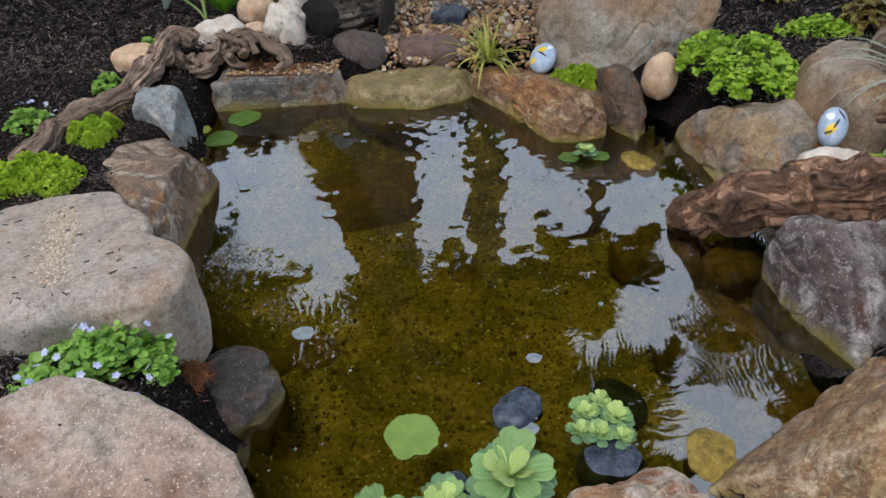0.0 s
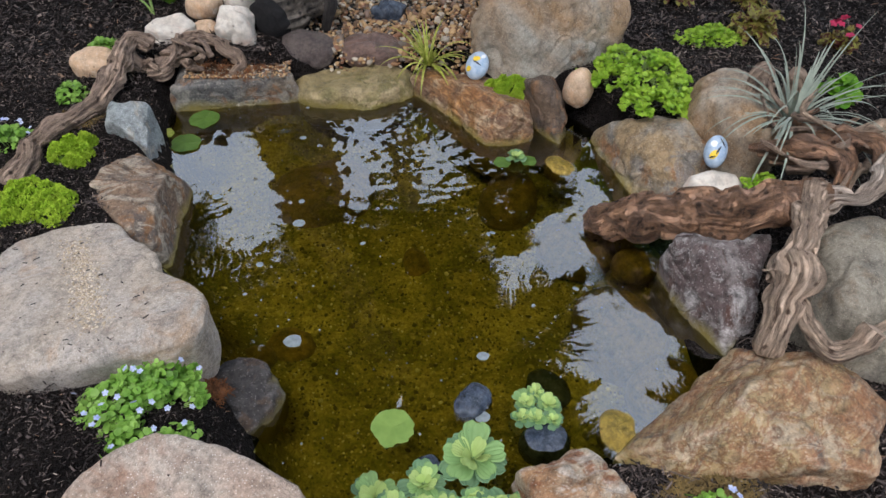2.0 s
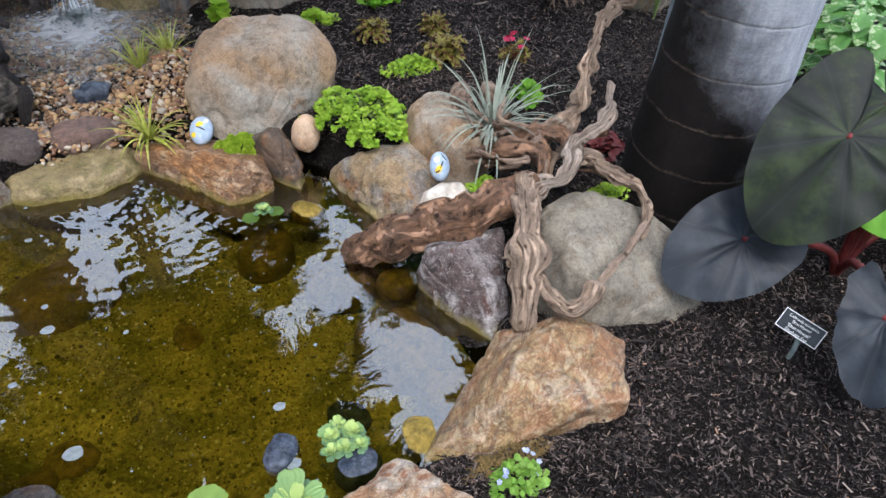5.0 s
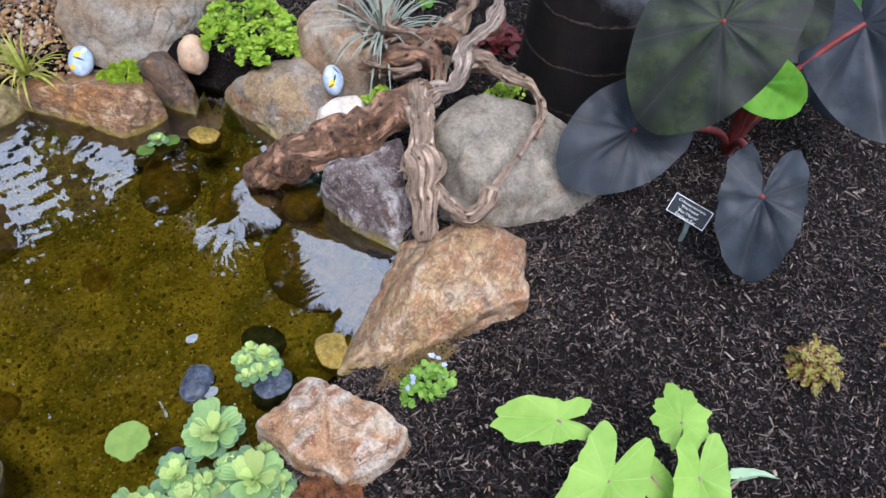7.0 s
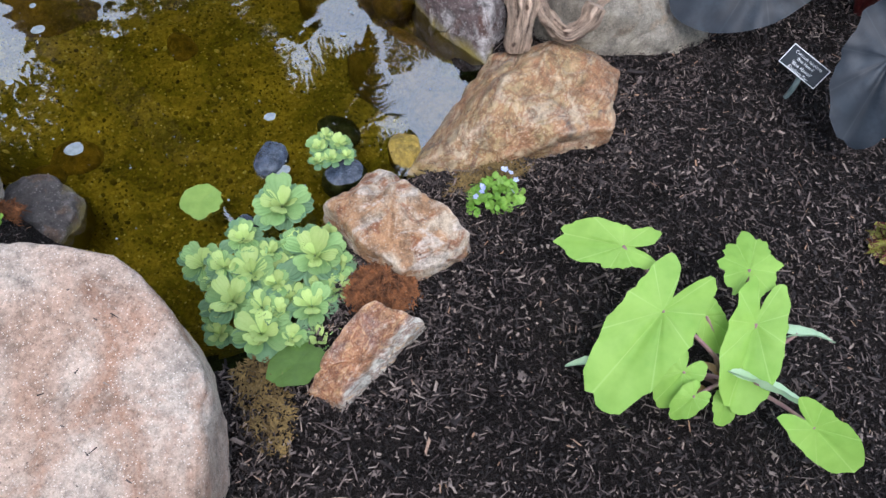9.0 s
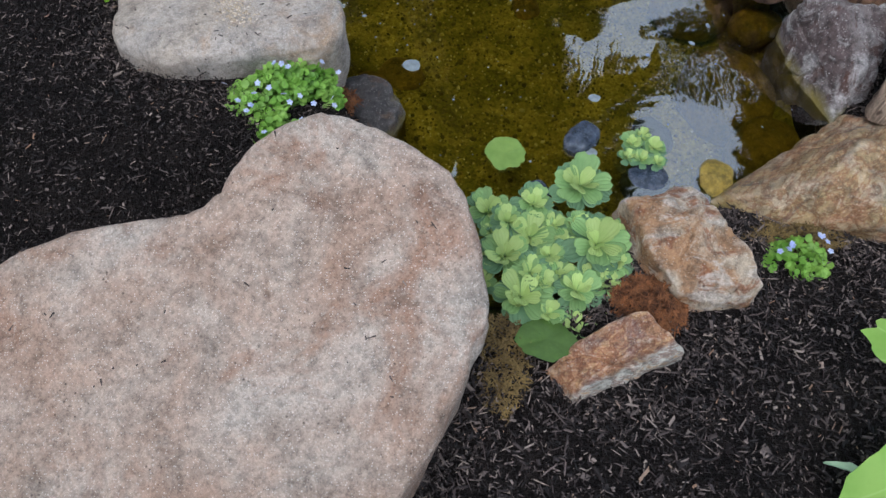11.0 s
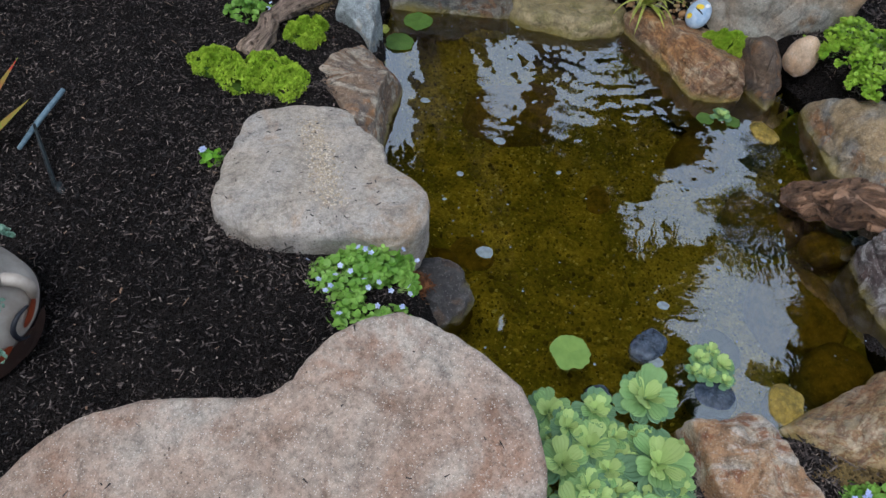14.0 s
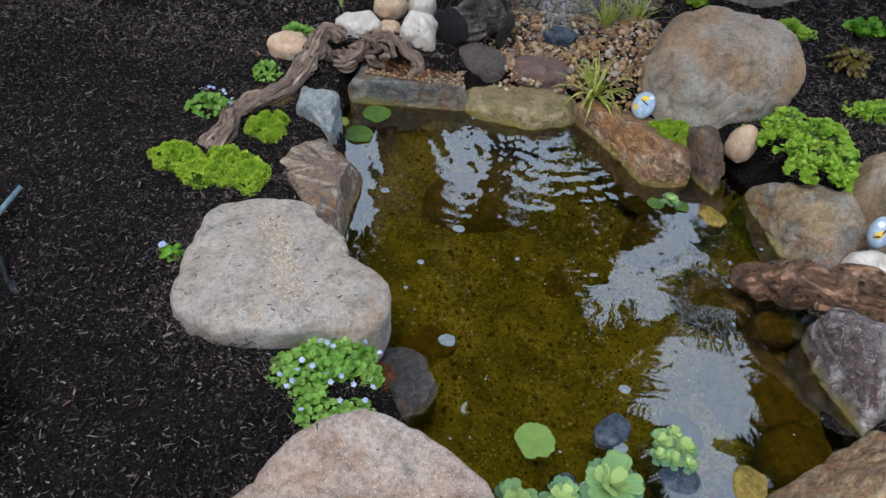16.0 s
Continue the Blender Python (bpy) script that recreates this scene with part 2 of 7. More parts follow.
def chips_mat():
    n = Nodes("bark_chips")
    g = n.add("NewGeometry")
    c = n.ramp(g.outputs["Random Per Island"], (0.0, srgb(26, 22, 22)), (0.42, srgb(56, 48, 46)), (0.72, srgb(92, 80, 76)), (0.91, srgb(132, 118, 111)), (0.98, srgb(168, 152, 140)), (1.0, srgb(166, 130, 102)))
    c = n.mix(0.5, c, n.ramp(n.noise(160, 3, 0.7), (0.3, 0.4), (0.7, 1.0)), "MULTIPLY")
    c = n.mix(0.55, c, n.ramp(n.noise(7, 5, 0.7), (0.38, 0.45), (0.6, 1.0)), "MULTIPLY")
    return n.done(c, 0.55, n.bump(n.noise(260, 3, 0.7), 0.6, 0.003), 0.24)


M_mulch, M_chips = mulch_mat(), chips_mat()


def bed_mat():
    n = Nodes("pond_bed_silt")
    c = n.mix(n.ramp(n.noise(6, 6, 0.7, 0.5), (0.42, 0), (0.58, 1)), srgb(152, 146, 56), srgb(212, 196, 98))
    c = n.mix(0.7, c, n.ramp(n.noise(2.4, 5, 0.65), (0.40, 0.68), (0.58, 1.0)), "MULTIPLY")
    c = n.mix(0.75, c, n.ramp(n.noise(70, 5, 0.8), (0.36, 0.22), (0.6, 1.0)), "MULTIPLY")
    c = n.mix(n.ramp(n.cells(75), (0.0, 0.7), (0.25, 0)), c, srgb(176, 162, 76))
    return n.done(c, 0.8, n.bump(n.noise(60, 4, 0.7), 0.6, 0.01))


M_bed = bed_mat()


def water_mat():
    """Clear, olive-tinted water: it lets light through and mirrors by its Fresnel gloss."""
    n = Nodes("pond_water")
    t, g, f, m = n.add("BsdfTransparent"), n.add("BsdfGlossy"), n.add("Fresnel"), n.add("MixShader")
    t.inputs["Color"].default_value = (0.74, 0.69, 0.30, 1)
    g.inputs["Roughness"].default_value = 0.02
    g.inputs["Color"].default_value = (1, 1, 1, 1)
    f.inputs["IOR"].default_value = 2.2
    n.link(f.outputs[0], m.inputs[0])
    n.link(t.outputs[0], m.inputs[1])
    n.link(g.outputs[0], m.inputs[2])
    n.link(m.outputs[0], n.tree.nodes["Material Output"].inputs["Surface"])
    return n.mat


M_water = water_mat()


# ---- mesh helpers ----
def finish(bm, name, mat, smooth=True):
    me = bpy.data.meshes.new(name)
    bm.normal_update()
    bm.to_mesh(me)
    bm.free()
    me.materials.append(mat)
    if smooth:
        me.polygons.foreach_set("use_smooth", [True] * len(me.polygons))
    return me


def part(name, bm, mat, parent, label="", smooth=True):
    """Links a bmesh as one mesh object under a thing or a part."""
    ob = new(name, finish(bm, name, mat, smooth))
    ob.parent = parent
    return tagged(ob, label) if label else ob


def thing(name, bm, mat, at, label, category, group="", kind="", smooth=True, turn=0.0):
    """Links a bmesh as one top-level mesh object whose origin is at the place given."""
    ob = new(name, finish(bm, name, mat, smooth))
    ob.matrix_world = pose(*at, 0, 0, turn)
    return tagged(ob, label, category, group, kind)


def base(name, at, label, category, group="", turn=0.0):
    ob = new(name)
    ob.empty_display_size = 0.05
    ob.matrix_world = pose(*at, 0, 0, turn)
    return tagged(ob, label, category, group)


def smooth01(x, a, b):
    x = min(1.0, max(0.0, (x - a) / (b - a)))
    return x * x * (3 - 2 * x)


def around(values, angle):
    """A smooth closed curve through values at even angles."""
    k = len(values)
    u = (angle / (2 * math.pi) % 1.0) * k
    i, f = int(u), u - int(u)
    p0, p1, p2, p3 = (values[(i + d) % k] for d in (-1, 0, 1, 2))
    return 0.5 * (2 * p1 + (p2 - p0) * f + (2 * p0 - 5 * p1 + 4 * p2 - p3) * f * f + (3 * p1 - p0 - 3 * p2 + p3) * f ** 3)


def fbm(p, octaves=4):
    s, a = 0.0, 1.0
    for _ in range(octaves):
        s += a * noise.noise(p)
        p, a = p * 2.03, a * 0.5
    return s


def rock_bm(radii, h, depth, flat=0.45, side=0.6, slope=(0, 0), cuts=0, seed=1, lump=0.03, rough=0.006, n=72, top=0.0, cut_at=0.8, lean=(0, 0), faces=(), crack=0.004, cells=7.0):
    """A rock over a footprint of radii at even angles: height h above its origin, depth below, a top that tilts by slope, the whole leaning by lean;
    cuts chance facets and faces (azimuth, elevation in degrees, distance) chosen ones."""
    rnd = random.Random(seed)
    rmean = sum(radii) / len(radii)
    off = Vector((seed * 3.7, seed * 1.9, seed * 2.3))
    rows = n // 2
    bm = bmesh.new()
    planes = []
    for _ in range(cuts):
        a, e = rnd.uniform(0, 2 * math.pi), rnd.uniform(-0.05, 1.2)
        q = Vector((math.cos(a) * math.cos(e), math.sin(a) * math.cos(e), math.sin(e)))
        planes.append((q, rnd.uniform(cut_at, 0.99) * (around(radii, a) * math.cos(e) + h * max(0, q.z))))
    chosen = [(Vector((math.cos(radians(a)) * math.cos(radians(e)), math.sin(radians(a)) * math.cos(radians(e)), math.sin(radians(e)))), d) for a, e, d in faces]
    rings = []
    for j in range(rows + 1):
        phi = -math.pi / 2 + math.pi * j / rows
        cx, sz = max(0.0, math.cos(phi)) ** side, abs(math.sin(phi)) ** flat * (1 if phi > 0 else -1)
        ring = []
        for i in range(n if 0 < j < rows else 1):
            a = 2 * math.pi * i / n
            r = around(radii, a) * cx
            z = sz * (h if sz > 0 else depth)
            x, y = r * math.cos(a), r * math.sin(a)
            if sz > 0:
                w = sz * sz
                z += w * (slope[0] * x + slope[1] * y) + top * w * (1 - (r / (rmean + 1e-6)) ** 2)
            p = Vector((x, y, z))
            for q, d in planes:
                over = p.dot(q) - d
                if over > 0:
                    p -= q * over
            for q, d in chosen:
                over = p.dot(q) - d
                if over > 0:
                    p -= q * over * 0.95
            p.z += lean[0] * p.x + lean[1] * p.y
            dirn = Vector((p.x, p.y, p.z * 1.3))
            dirn.normalize()
            p += dirn * (lump * fbm(p / max(0.08, rmean) * 1.1 + off, 3) + rough * fbm(p * 22 + off, 3) - rough * 1.2 * max(0, noise.noise(p * 9 + off)))
            if crack:
                near = noise.voronoi(p * cells + off + Vector((noise.noise(p * 9), noise.noise(p * 8 + off), 0)) * 0.5)[0]
                gap = near[1] - near[0]
                p -= dirn * crack * (1.6 * math.exp(-gap * gap * 120) + 1.2 * near[0])
            ring.append(bm.verts.new(p))
        rings.append(ring)
    for a, b in zip(rings, rings[1:]):
        for i in range(n):
            k = (i + 1) % n
            if len(a) == 1:
                bm.faces.new((a[0], b[k], b[i]))
            elif len(b) == 1:
                bm.faces.new((a[i], a[k], b[0]))
            else:
                bm.faces.new((a[i], a[k], b[k], b[i]))
    return bm


def rock(label, at, radii, h, depth, mat, category="rock", name="rock", group="rocks round the pond", turn=0.0, **how):
    ob = thing(name, rock_bm(radii, h, depth, **how), mat, at, label, category, group, turn=turn)
    if how.get("faces") or how.get("cuts"):
        ob.data.set_sharp_from_angle(angle=radians(28))
    return ob


def hewn_bm(faces, sharp=50.0, seed=1, lump=0.010, rough=0.004, bed=(0.2, 0.3, 1.0), steps=0.0, step_at=38.0, crack=0.003, cells=6.0, n=52):
    """A broken rock bounded by faces (azimuth, elevation in degrees, distance from its heart): sharp sets how crisp the edges are,
    steps the ledges that weathering leaves along its bedding planes, crack the joints over it."""
    planes = [(Vector((math.cos(radians(a)) * math.cos(radians(e)), math.sin(radians(a)) * math.cos(radians(e)), math.sin(radians(e)))), d) for a, e, d in faces]
    off, bed = Vector((seed * 3.7, seed * 1.9, seed * 2.3)), Vector(bed).normalized()
    bm = bmesh.new()
    made = {}

    def corner(q):
        key = tuple(round(v, 5) for v in q)
        if key in made:
            return made[key]
        u = Vector(q)
        u = Vector((math.tan(u.x * 0.75) , math.tan(u.y * 0.75), math.tan(u.z * 0.75)))
        u.normalize()
        wild = 1 + 0.05 * noise.noise(u * 3.0 + off)
        total = sum(max(0.0, m.dot(u) / (d * wild)) ** sharp for m, d in planes)
        p = u * total ** (-1 / sharp)
        w = p + off
        grow = lump * fbm(w * 5.0, 3) + rough * fbm(w * 24, 4) - rough * 1.6 * max(0.0, noise.noise(w * 13)) ** 0.5
        if steps:
            s = w.dot(bed) * step_at + 2.4 * noise.noise(w * 5)
            grow += steps * (smooth01(s % 1.0, 0.0, 0.75) - 0.5) * (0.4 + 0.9 * abs(noise.noise(w * 4)))
        if crack:
            near = noise.voronoi(w * cells + Vector((noise.noise(w * 9), noise.noise(w * 8 + off), 0)) * 0.6)[0]
            gap = near[1] - near[0]
            grow -= crack * (1.8 * math.exp(-gap * gap * 160) + 0.9 * near[0])
        made[key] = bm.verts.new(p + u * grow)
        return made[key]

    for axis_ in range(3):
        for side_ in (-1, 1):
            rows = []
            for j in range(n + 1):
                row = []
                for i in range(n + 1):
                    q = [i / n * 2 - 1, j / n * 2 - 1]
                    q.insert(axis_, side_)
                    row.append(corner(q))
                rows.append(row)
            for a, b in zip(rows, rows[1:]):
                for i in range(n):
                    f = (a[i], a[i + 1], b[i + 1], b[i])
                    bm.faces.new(f if (side_ > 0) == (axis_ != 1) else f[::-1])
    return bm


def hewn(label, at, faces, mat, category="rock", name="rock", group="rocks round the pond", **how):
    ob = thing(name, hewn_bm(faces, **how), mat, at, label, category, group)
    ob.data.set_sharp_from_angle(angle=radians(34))
    return ob


# ---- ground and pond ----
POND = (0.02, 1.5)
SHORE = [0.80, 0.78, 0.84, 0.88, 0.80, 0.80, 0.86, 0.86, 0.88, 1.08, 0.84, 0.72, 0.68, 0.60, 0.58, 0.62, 0.68, 0.92, 0.98, 0.84, 0.78, 0.86, 0.90, 0.82]


def shore(x, y):
    """Metres outside (minus: inside) of the pond's edge."""
    dx, dy = x - POND[0], y - POND[1]
    return math.hypot(dx, dy) - around(SHORE, math.atan2(dy, dx)) - 0.04


def upper(x, y):
    """How far a place lies in the stream and upper basin behind the sill rock (1: in its bed)."""
    mid = -0.08 + 0.1 * (y - 2.5)
    half = 0.24 + 0.25 * smooth01(y, 2.75, 3.2)
    return smooth01(y, 2.35, 2.5) * (1 - smooth01(y, 3.65, 3.8)) * (1 - smooth01(abs(x - mid), half - 0.06, half + 0.08))


def height(x, y):
    d = shore(x, y)
    land = 0.035 + max((0.155 - 0.045 * smooth01(y, 1.15, 1.7)) * smooth01(-x, 0.0, 0.55), 0.11 * smooth01(y, 1.5, 2.5)) + 0.10 * smooth01(y, 2.7, 4.5)
    land += 0.04 * math.exp(-((x + 0.78) / 0.30) ** 2 - ((y - 0.80) / 0.16) ** 2)
    land += 0.012 * fbm(Vector((x * 2.2, y * 2.2, 3.0)), 3) + 0.009 * noise.noise(Vector((x * 9, y * 9, 1.0))) + 0.006 * noise.noise(Vector((x * 19, y * 19, 2.0)))
    u = upper(x, y)
    land -= 0.06 * u
    if d > 0.12:
        return land
    bed = -0.2 - 0.03 * fbm(Vector((x * 3, y * 3, 7.0)), 2)
    k = smooth01(d, -0.16, 0.10)
    return bed * (1 - k) + land * k


def axis(lo, hi, c0, c1, step, far):
    """Even steps between c0 and c1, growing ones out to lo and hi."""
    out, v, s = [], c0, step
    while v < c1:
        out.append(v)
        v += step
    right, v, s = [], c1, step
    while v < hi:
        right.append(v)
        s *= far
        v += s
    left, v, s = [], c0 - step, step
    while v > lo:
        left.append(v)
        s *= far
        v -= s
    return left[::-1] + out + right + [hi]


def build_ground():
    xs, ys = axis(-60, 60, -1.9, 2.4, 0.025, 1.25), axis(-60, 60, -0.6, 3.9, 0.025, 1.25)
    verts = [(x, y, height(x, y)) for y in ys for x in xs]
    nx = len(xs)
    faces, mats = [], []
    for j in range(len(ys) - 1):
        for i in range(nx - 1):
            faces.append((j * nx + i, j * nx + i + 1, (j + 1) * nx + i + 1, (j + 1) * nx + i))
            cx, cy = (xs[i] + xs[i + 1]) / 2, (ys[j] + ys[j + 1]) / 2
            mats.append(1 if shore(cx, cy) < -0.03 and abs(cx) < 2 and abs(cy) < 4 else 0)
    me = bpy.data.meshes.new("ground")
    me.from_pydata(verts, [], faces)
    me.materials.append(M_mulch)
    me.materials.append(M_bed)
    me.polygons.foreach_set("material_index", mats)
    me.polygons.foreach_set("use_smooth", [True] * len(me.polygons))
    tagged(new("ground", me), "dark bark-mulched earth with a sunken gravel pond bed", "ground", kind="structure")


build_ground()


def build_water():
    """The pond's surface, with ripples that spread from the inflow."""
    bm = bmesh.new()
    step = 0.009
    grid = {}
    x0, y0, w, h = -1.2, 0.25, 254, 254
    for j in range(h):
        for i in range(w):
            x, y = x0 + i * step, y0 + j * step
            if shore(x, y) < 0.09:
                d = math.hypot(x + 0.02, y - 2.25)
                amp = 0.0030 * math.exp(-d * 3.6) + 0.00008
                z = amp * (0.35 * math.sin(d * 80 + 5.0 * noise.noise(Vector((x * 4, y * 4, 0)))) + 0.8 * noise.noise(Vector((x * 22, y * 32, 2.0))) + 0.62 * noise.noise(Vector((x * 52, y * 70, 3.0))))
                z += 0.0010 * noise.noise(Vector((x * 3.2, y * 3.6, 5.0))) + 0.00022 * noise.noise(Vector((x * 9, y * 11, 6.0)))
                grid[i, j] = bm.verts.new((x, y, z))
    for (i, j), v in grid.items():
        q = [grid.get(k) for k in ((i + 1, j), (i + 1, j + 1), (i, j + 1))]
        if all(q):
            bm.faces.new((v, *q))
    thing("water", bm, M_water, (0, 0, 0), "still olive-tinted pond water, rippled by the inflow", "water", kind="structure")


build_water()



# ---- unseen walls added to hold back sky light ----
def wall_mat():
    n = Nodes("painted_masonry")
    c = n.mix(n.ramp(n.noise(1.3, 5, 0.65), (0.35, 0), (0.65, 1)), srgb(150, 146, 138), srgb(170, 166, 158))
    c = n.mix(0.4, c, n.ramp(n.noise(20, 4, 0.7), (0.3, 0.6), (0.7, 1)), "MULTIPLY")
    return n.done(c, 0.85, n.bump(n.noise(60, 4, 0.7), 0.3, 0.005))


M_wall = wall_mat()


def slab(name, label, category, lo, hi):
    bm = bmesh.new()
    bmesh.ops.create_cube(bm, size=1)
    for v in bm.verts:
        v.co = Vector([(a + b) / 2 + c * (b - a) for a, b, c in zip(lo, hi, v.co)])
    return thing(name, bm, M_wall, (0, 0, 0), label, category, kind="structure", smooth=False)


# out of view: both walls only block part of the sky's light
slab("wall_south", "unseen plain wall added to cut sky light from the south", "wall", (-7, -3.2, -0.2), (7, -3.0, 4.4))
slab("wall_west", "unseen plain wall added to cut sky light from the west", "wall", (-4.8, -3.0, -0.2), (-4.6, 10, 3.6))



# ---- plant and wood materials ----
def leaf_mat(name, a, b, spot=None, spot_at=0.55, through=0.3, rough=0.5, scale=30, vary=True, gloss=0.35, each=False, veins=None, streak=None):
    """A leaf: two tones mixed by noise and by leaf, optional blotches, some light let through."""
    n = Nodes(name)
    c = n.mix(n.ramp(n.noise(scale, 4, 0.6), (0.35, 0), (0.65, 1)), a, b)
    if spot:
        c = n.mix(n.ramp(n.noise(scale * 1.6, 4, 0.65, 0.8), (spot_at, 0), (spot_at + 0.06, 1)), c, spot)
    if veins or streak:
        uv, sep, m = n.add("UVMap"), n.add("SeparateXYZ"), n.add("Math")
        n.link(uv.outputs[0], sep.inputs[0])
        m.operation = "MULTIPLY_ADD"
        m.inputs[1].default_value, m.inputs[2].default_value = 9 * math.pi, 0.5
        n.link(sep.outputs[0], m.inputs[0])
        sine, size = n.add("Math"), n.add("Math")
        sine.operation, size.operation = "SINE", "ABSOLUTE"
        n.link(m.outputs[0], sine.inputs[0])
        n.link(sine.outputs[0], size.inputs[0])
        if streak:
            between = n.mix(1.0, n.ramp(size.outputs[0], (0.35, 0), (0.9, 1)), n.ramp(n.noise(scale * 1.4, 6, 0.7), (0.42, 0), (0.58, 0.9)), "MULTIPLY")
            c = n.mix(between, c, streak)
        if veins:
            c = n.mix(n.ramp(size.outputs[0], (0.02, 0.45), (0.10, 0)), c, veins)
    if vary:
        g = n.add("ObjectInfo" if each else "NewGeometry")
        c = n.mix(0.6, c, n.ramp(g.outputs["Random" if each else "Random Per Island"], (0, 0.55), (1, 1.0)), "MULTIPLY")
    n.done(c, rough, n.bump(n.noise(scale * 4, 3, 0.6), 0.25, 0.003), gloss)
    t, m = n.add("BsdfTranslucent"), n.add("MixShader")
    n.link(c, t.inputs["Color"])
    m.inputs[0].default_value = through
    n.link(n.bsdf.outputs[0], m.inputs[1])
    n.link(t.outputs[0], m.inputs[2])
    n.link(m.outputs[0], n.tree.nodes["Material Output"].inputs["Surface"])
    return n.mat


M_lettuce = leaf_mat("water_lettuce_leaf", srgb(168, 194, 110), srgb(188, 208, 130), rough=0.6, through=0.16, scale=18, each=True)
M_lettuce_old = leaf_mat("old_water_lettuce_leaf", srgb(96, 132, 94), srgb(116, 148, 108), rough=0.6, through=0.16, scale=18, each=True)
M_lettuce_mid = leaf_mat("mid_water_lettuce_leaf", srgb(126, 162, 98), srgb(146, 178, 112), rough=0.6, through=0.16, scale=18, each=True)
M_lily = leaf_mat("lily_pad", srgb(142, 170, 88), srgb(126, 156, 78), rough=0.4, scale=25)
M_pad_dark = leaf_mat("darker_lily_pad", srgb(84, 112, 50), srgb(100, 130, 60), srgb(130, 132, 78), 0.66, rough=0.4, scale=25)
M_fresh = leaf_mat("fresh_green_leaf", srgb(112, 160, 56), srgb(154, 192, 90), scale=20)
M_lime = leaf_mat("lime_groundcover_leaf", srgb(136, 180, 44), srgb(178, 208, 72), scale=20)
M_green = leaf_mat("fresh_green_leaf", srgb(96, 158, 34), srgb(140, 190, 52), scale=20)
M_taro = leaf_mat("pale_green_taro_leaf", srgb(130, 172, 72), srgb(152, 190, 88), rough=0.6, scale=9, vary=False, veins=srgb(176, 206, 122))
M_taro_back = leaf_mat("pale_taro_leaf_back", srgb(176, 206, 164), srgb(196, 218, 182), rough=0.6, scale=9, vary=False)
M_dark = leaf_mat("blue_black_elephant_ear", srgb(17, 22, 29), srgb(32, 39, 48), None, through=0.03, rough=0.5, scale=7, vary=False, gloss=0.3, veins=srgb(46, 54, 60), streak=srgb(40, 49, 58))
M_dusk = leaf_mat("dark_green_elephant_ear", srgb(14, 20, 18), srgb(24, 32, 22), None, 0.6, through=0.08, rough=0.6, scale=7, vary=False, veins=srgb(40, 44, 48), streak=srgb(42, 56, 24))
M_eargrey = leaf_mat("grey_green_ear_leaf", srgb(66, 84, 72), srgb(92, 106, 92), None, through=0.12, rough=0.5, scale=8, vary=False, veins=srgb(128, 140, 128))
M_bright = leaf_mat("bright_green_elephant_ear", srgb(80, 140, 36), srgb(116, 172, 60), None, through=0.35, scale=8, vary=False)
M_coleus = leaf_mat("mottled_coleus_leaf", srgb(120, 128, 46), srgb(170, 160, 84), srgb(88, 30, 38), 0.49, scale=60)
M_coleus_dark = leaf_mat("bronze_coleus_leaf", srgb(120, 104, 50), srgb(150, 150, 64), srgb(84, 40, 34), 0.5, scale=24)
M_varieg = leaf_mat("variegated_leaf", srgb(90, 140, 70), srgb(120, 168, 90), srgb(200, 210, 170), 0.53, scale=12)
M_air = leaf_mat("silver_air_plant_leaf", srgb(150, 160, 146), srgb(176, 184, 168), through=0.1, rough=0.7, scale=30)
M_sedge = leaf_mat("golden_sedge_blade", srgb(150, 166, 60), srgb(206, 206, 110), scale=40)
M_moss = leaf_mat("bright_moss", srgb(158, 192, 44), srgb(190, 214, 70), rough=0.8, scale=25)
# darker copy of the moss: shade between tufts put into the mound's colour
M_mossdark = leaf_mat("moss_painted_shade", srgb(60, 88, 16), srgb(80, 104, 22), rough=0.9, scale=25)
M_deadmoss = leaf_mat("dried_sphagnum", srgb(84, 68, 40), srgb(134, 112, 68), rough=0.9, scale=30, through=0.1)
M_lichen = leaf_mat("cream_lichen", srgb(112, 108, 70), srgb(186, 178, 148), rough=0.9, scale=40, through=0.1)
M_rootmoss = leaf_mat("rusty_root_mat", srgb(70, 44, 27), srgb(142, 92, 56), rough=0.9, scale=40, through=0.1)
M_petal = leaf_mat("pale_blue_petal", srgb(176, 188, 240), srgb(222, 228, 250), scale=60)
M_pink_petal = leaf_mat("crimson_petal", srgb(196, 40, 84), srgb(220, 70, 110), scale=60)
M_stem = leaf_mat("green_stem", srgb(120, 150, 80), srgb(140, 160, 90), through=0.1)
M_purple_stem = leaf_mat("purple_leaf_stalk", srgb(140, 104, 110), srgb(160, 130, 124), through=0.05)
M_maroon_stem = leaf_mat("maroon_leaf_stalk", srgb(104, 40, 44), srgb(130, 60, 56), through=0.05)
M_sedum = leaf_mat("blue_green_sedum", srgb(150, 186, 164), srgb(178, 208, 180), through=0.15, rough=0.6, scale=40)
M_redleaf = leaf_mat("red_flushed_leaf", srgb(150, 170, 70), srgb(190, 90, 70), srgb(206, 60, 60), 0.5, scale=6)
M_frond = leaf_mat("palm_frond", srgb(44, 66, 30), srgb(64, 88, 40), through=0.2, scale=5)
M_dryleaf = leaf_mat("curled_dry_leaf", srgb(150, 116, 74), srgb(188, 156, 108), through=0.1, rough=0.8, scale=30)
M_dryfrond = leaf_mat("dry_brown_foliage", srgb(84, 68, 54), srgb(120, 102, 84), through=0.1, rough=0.8, scale=20)


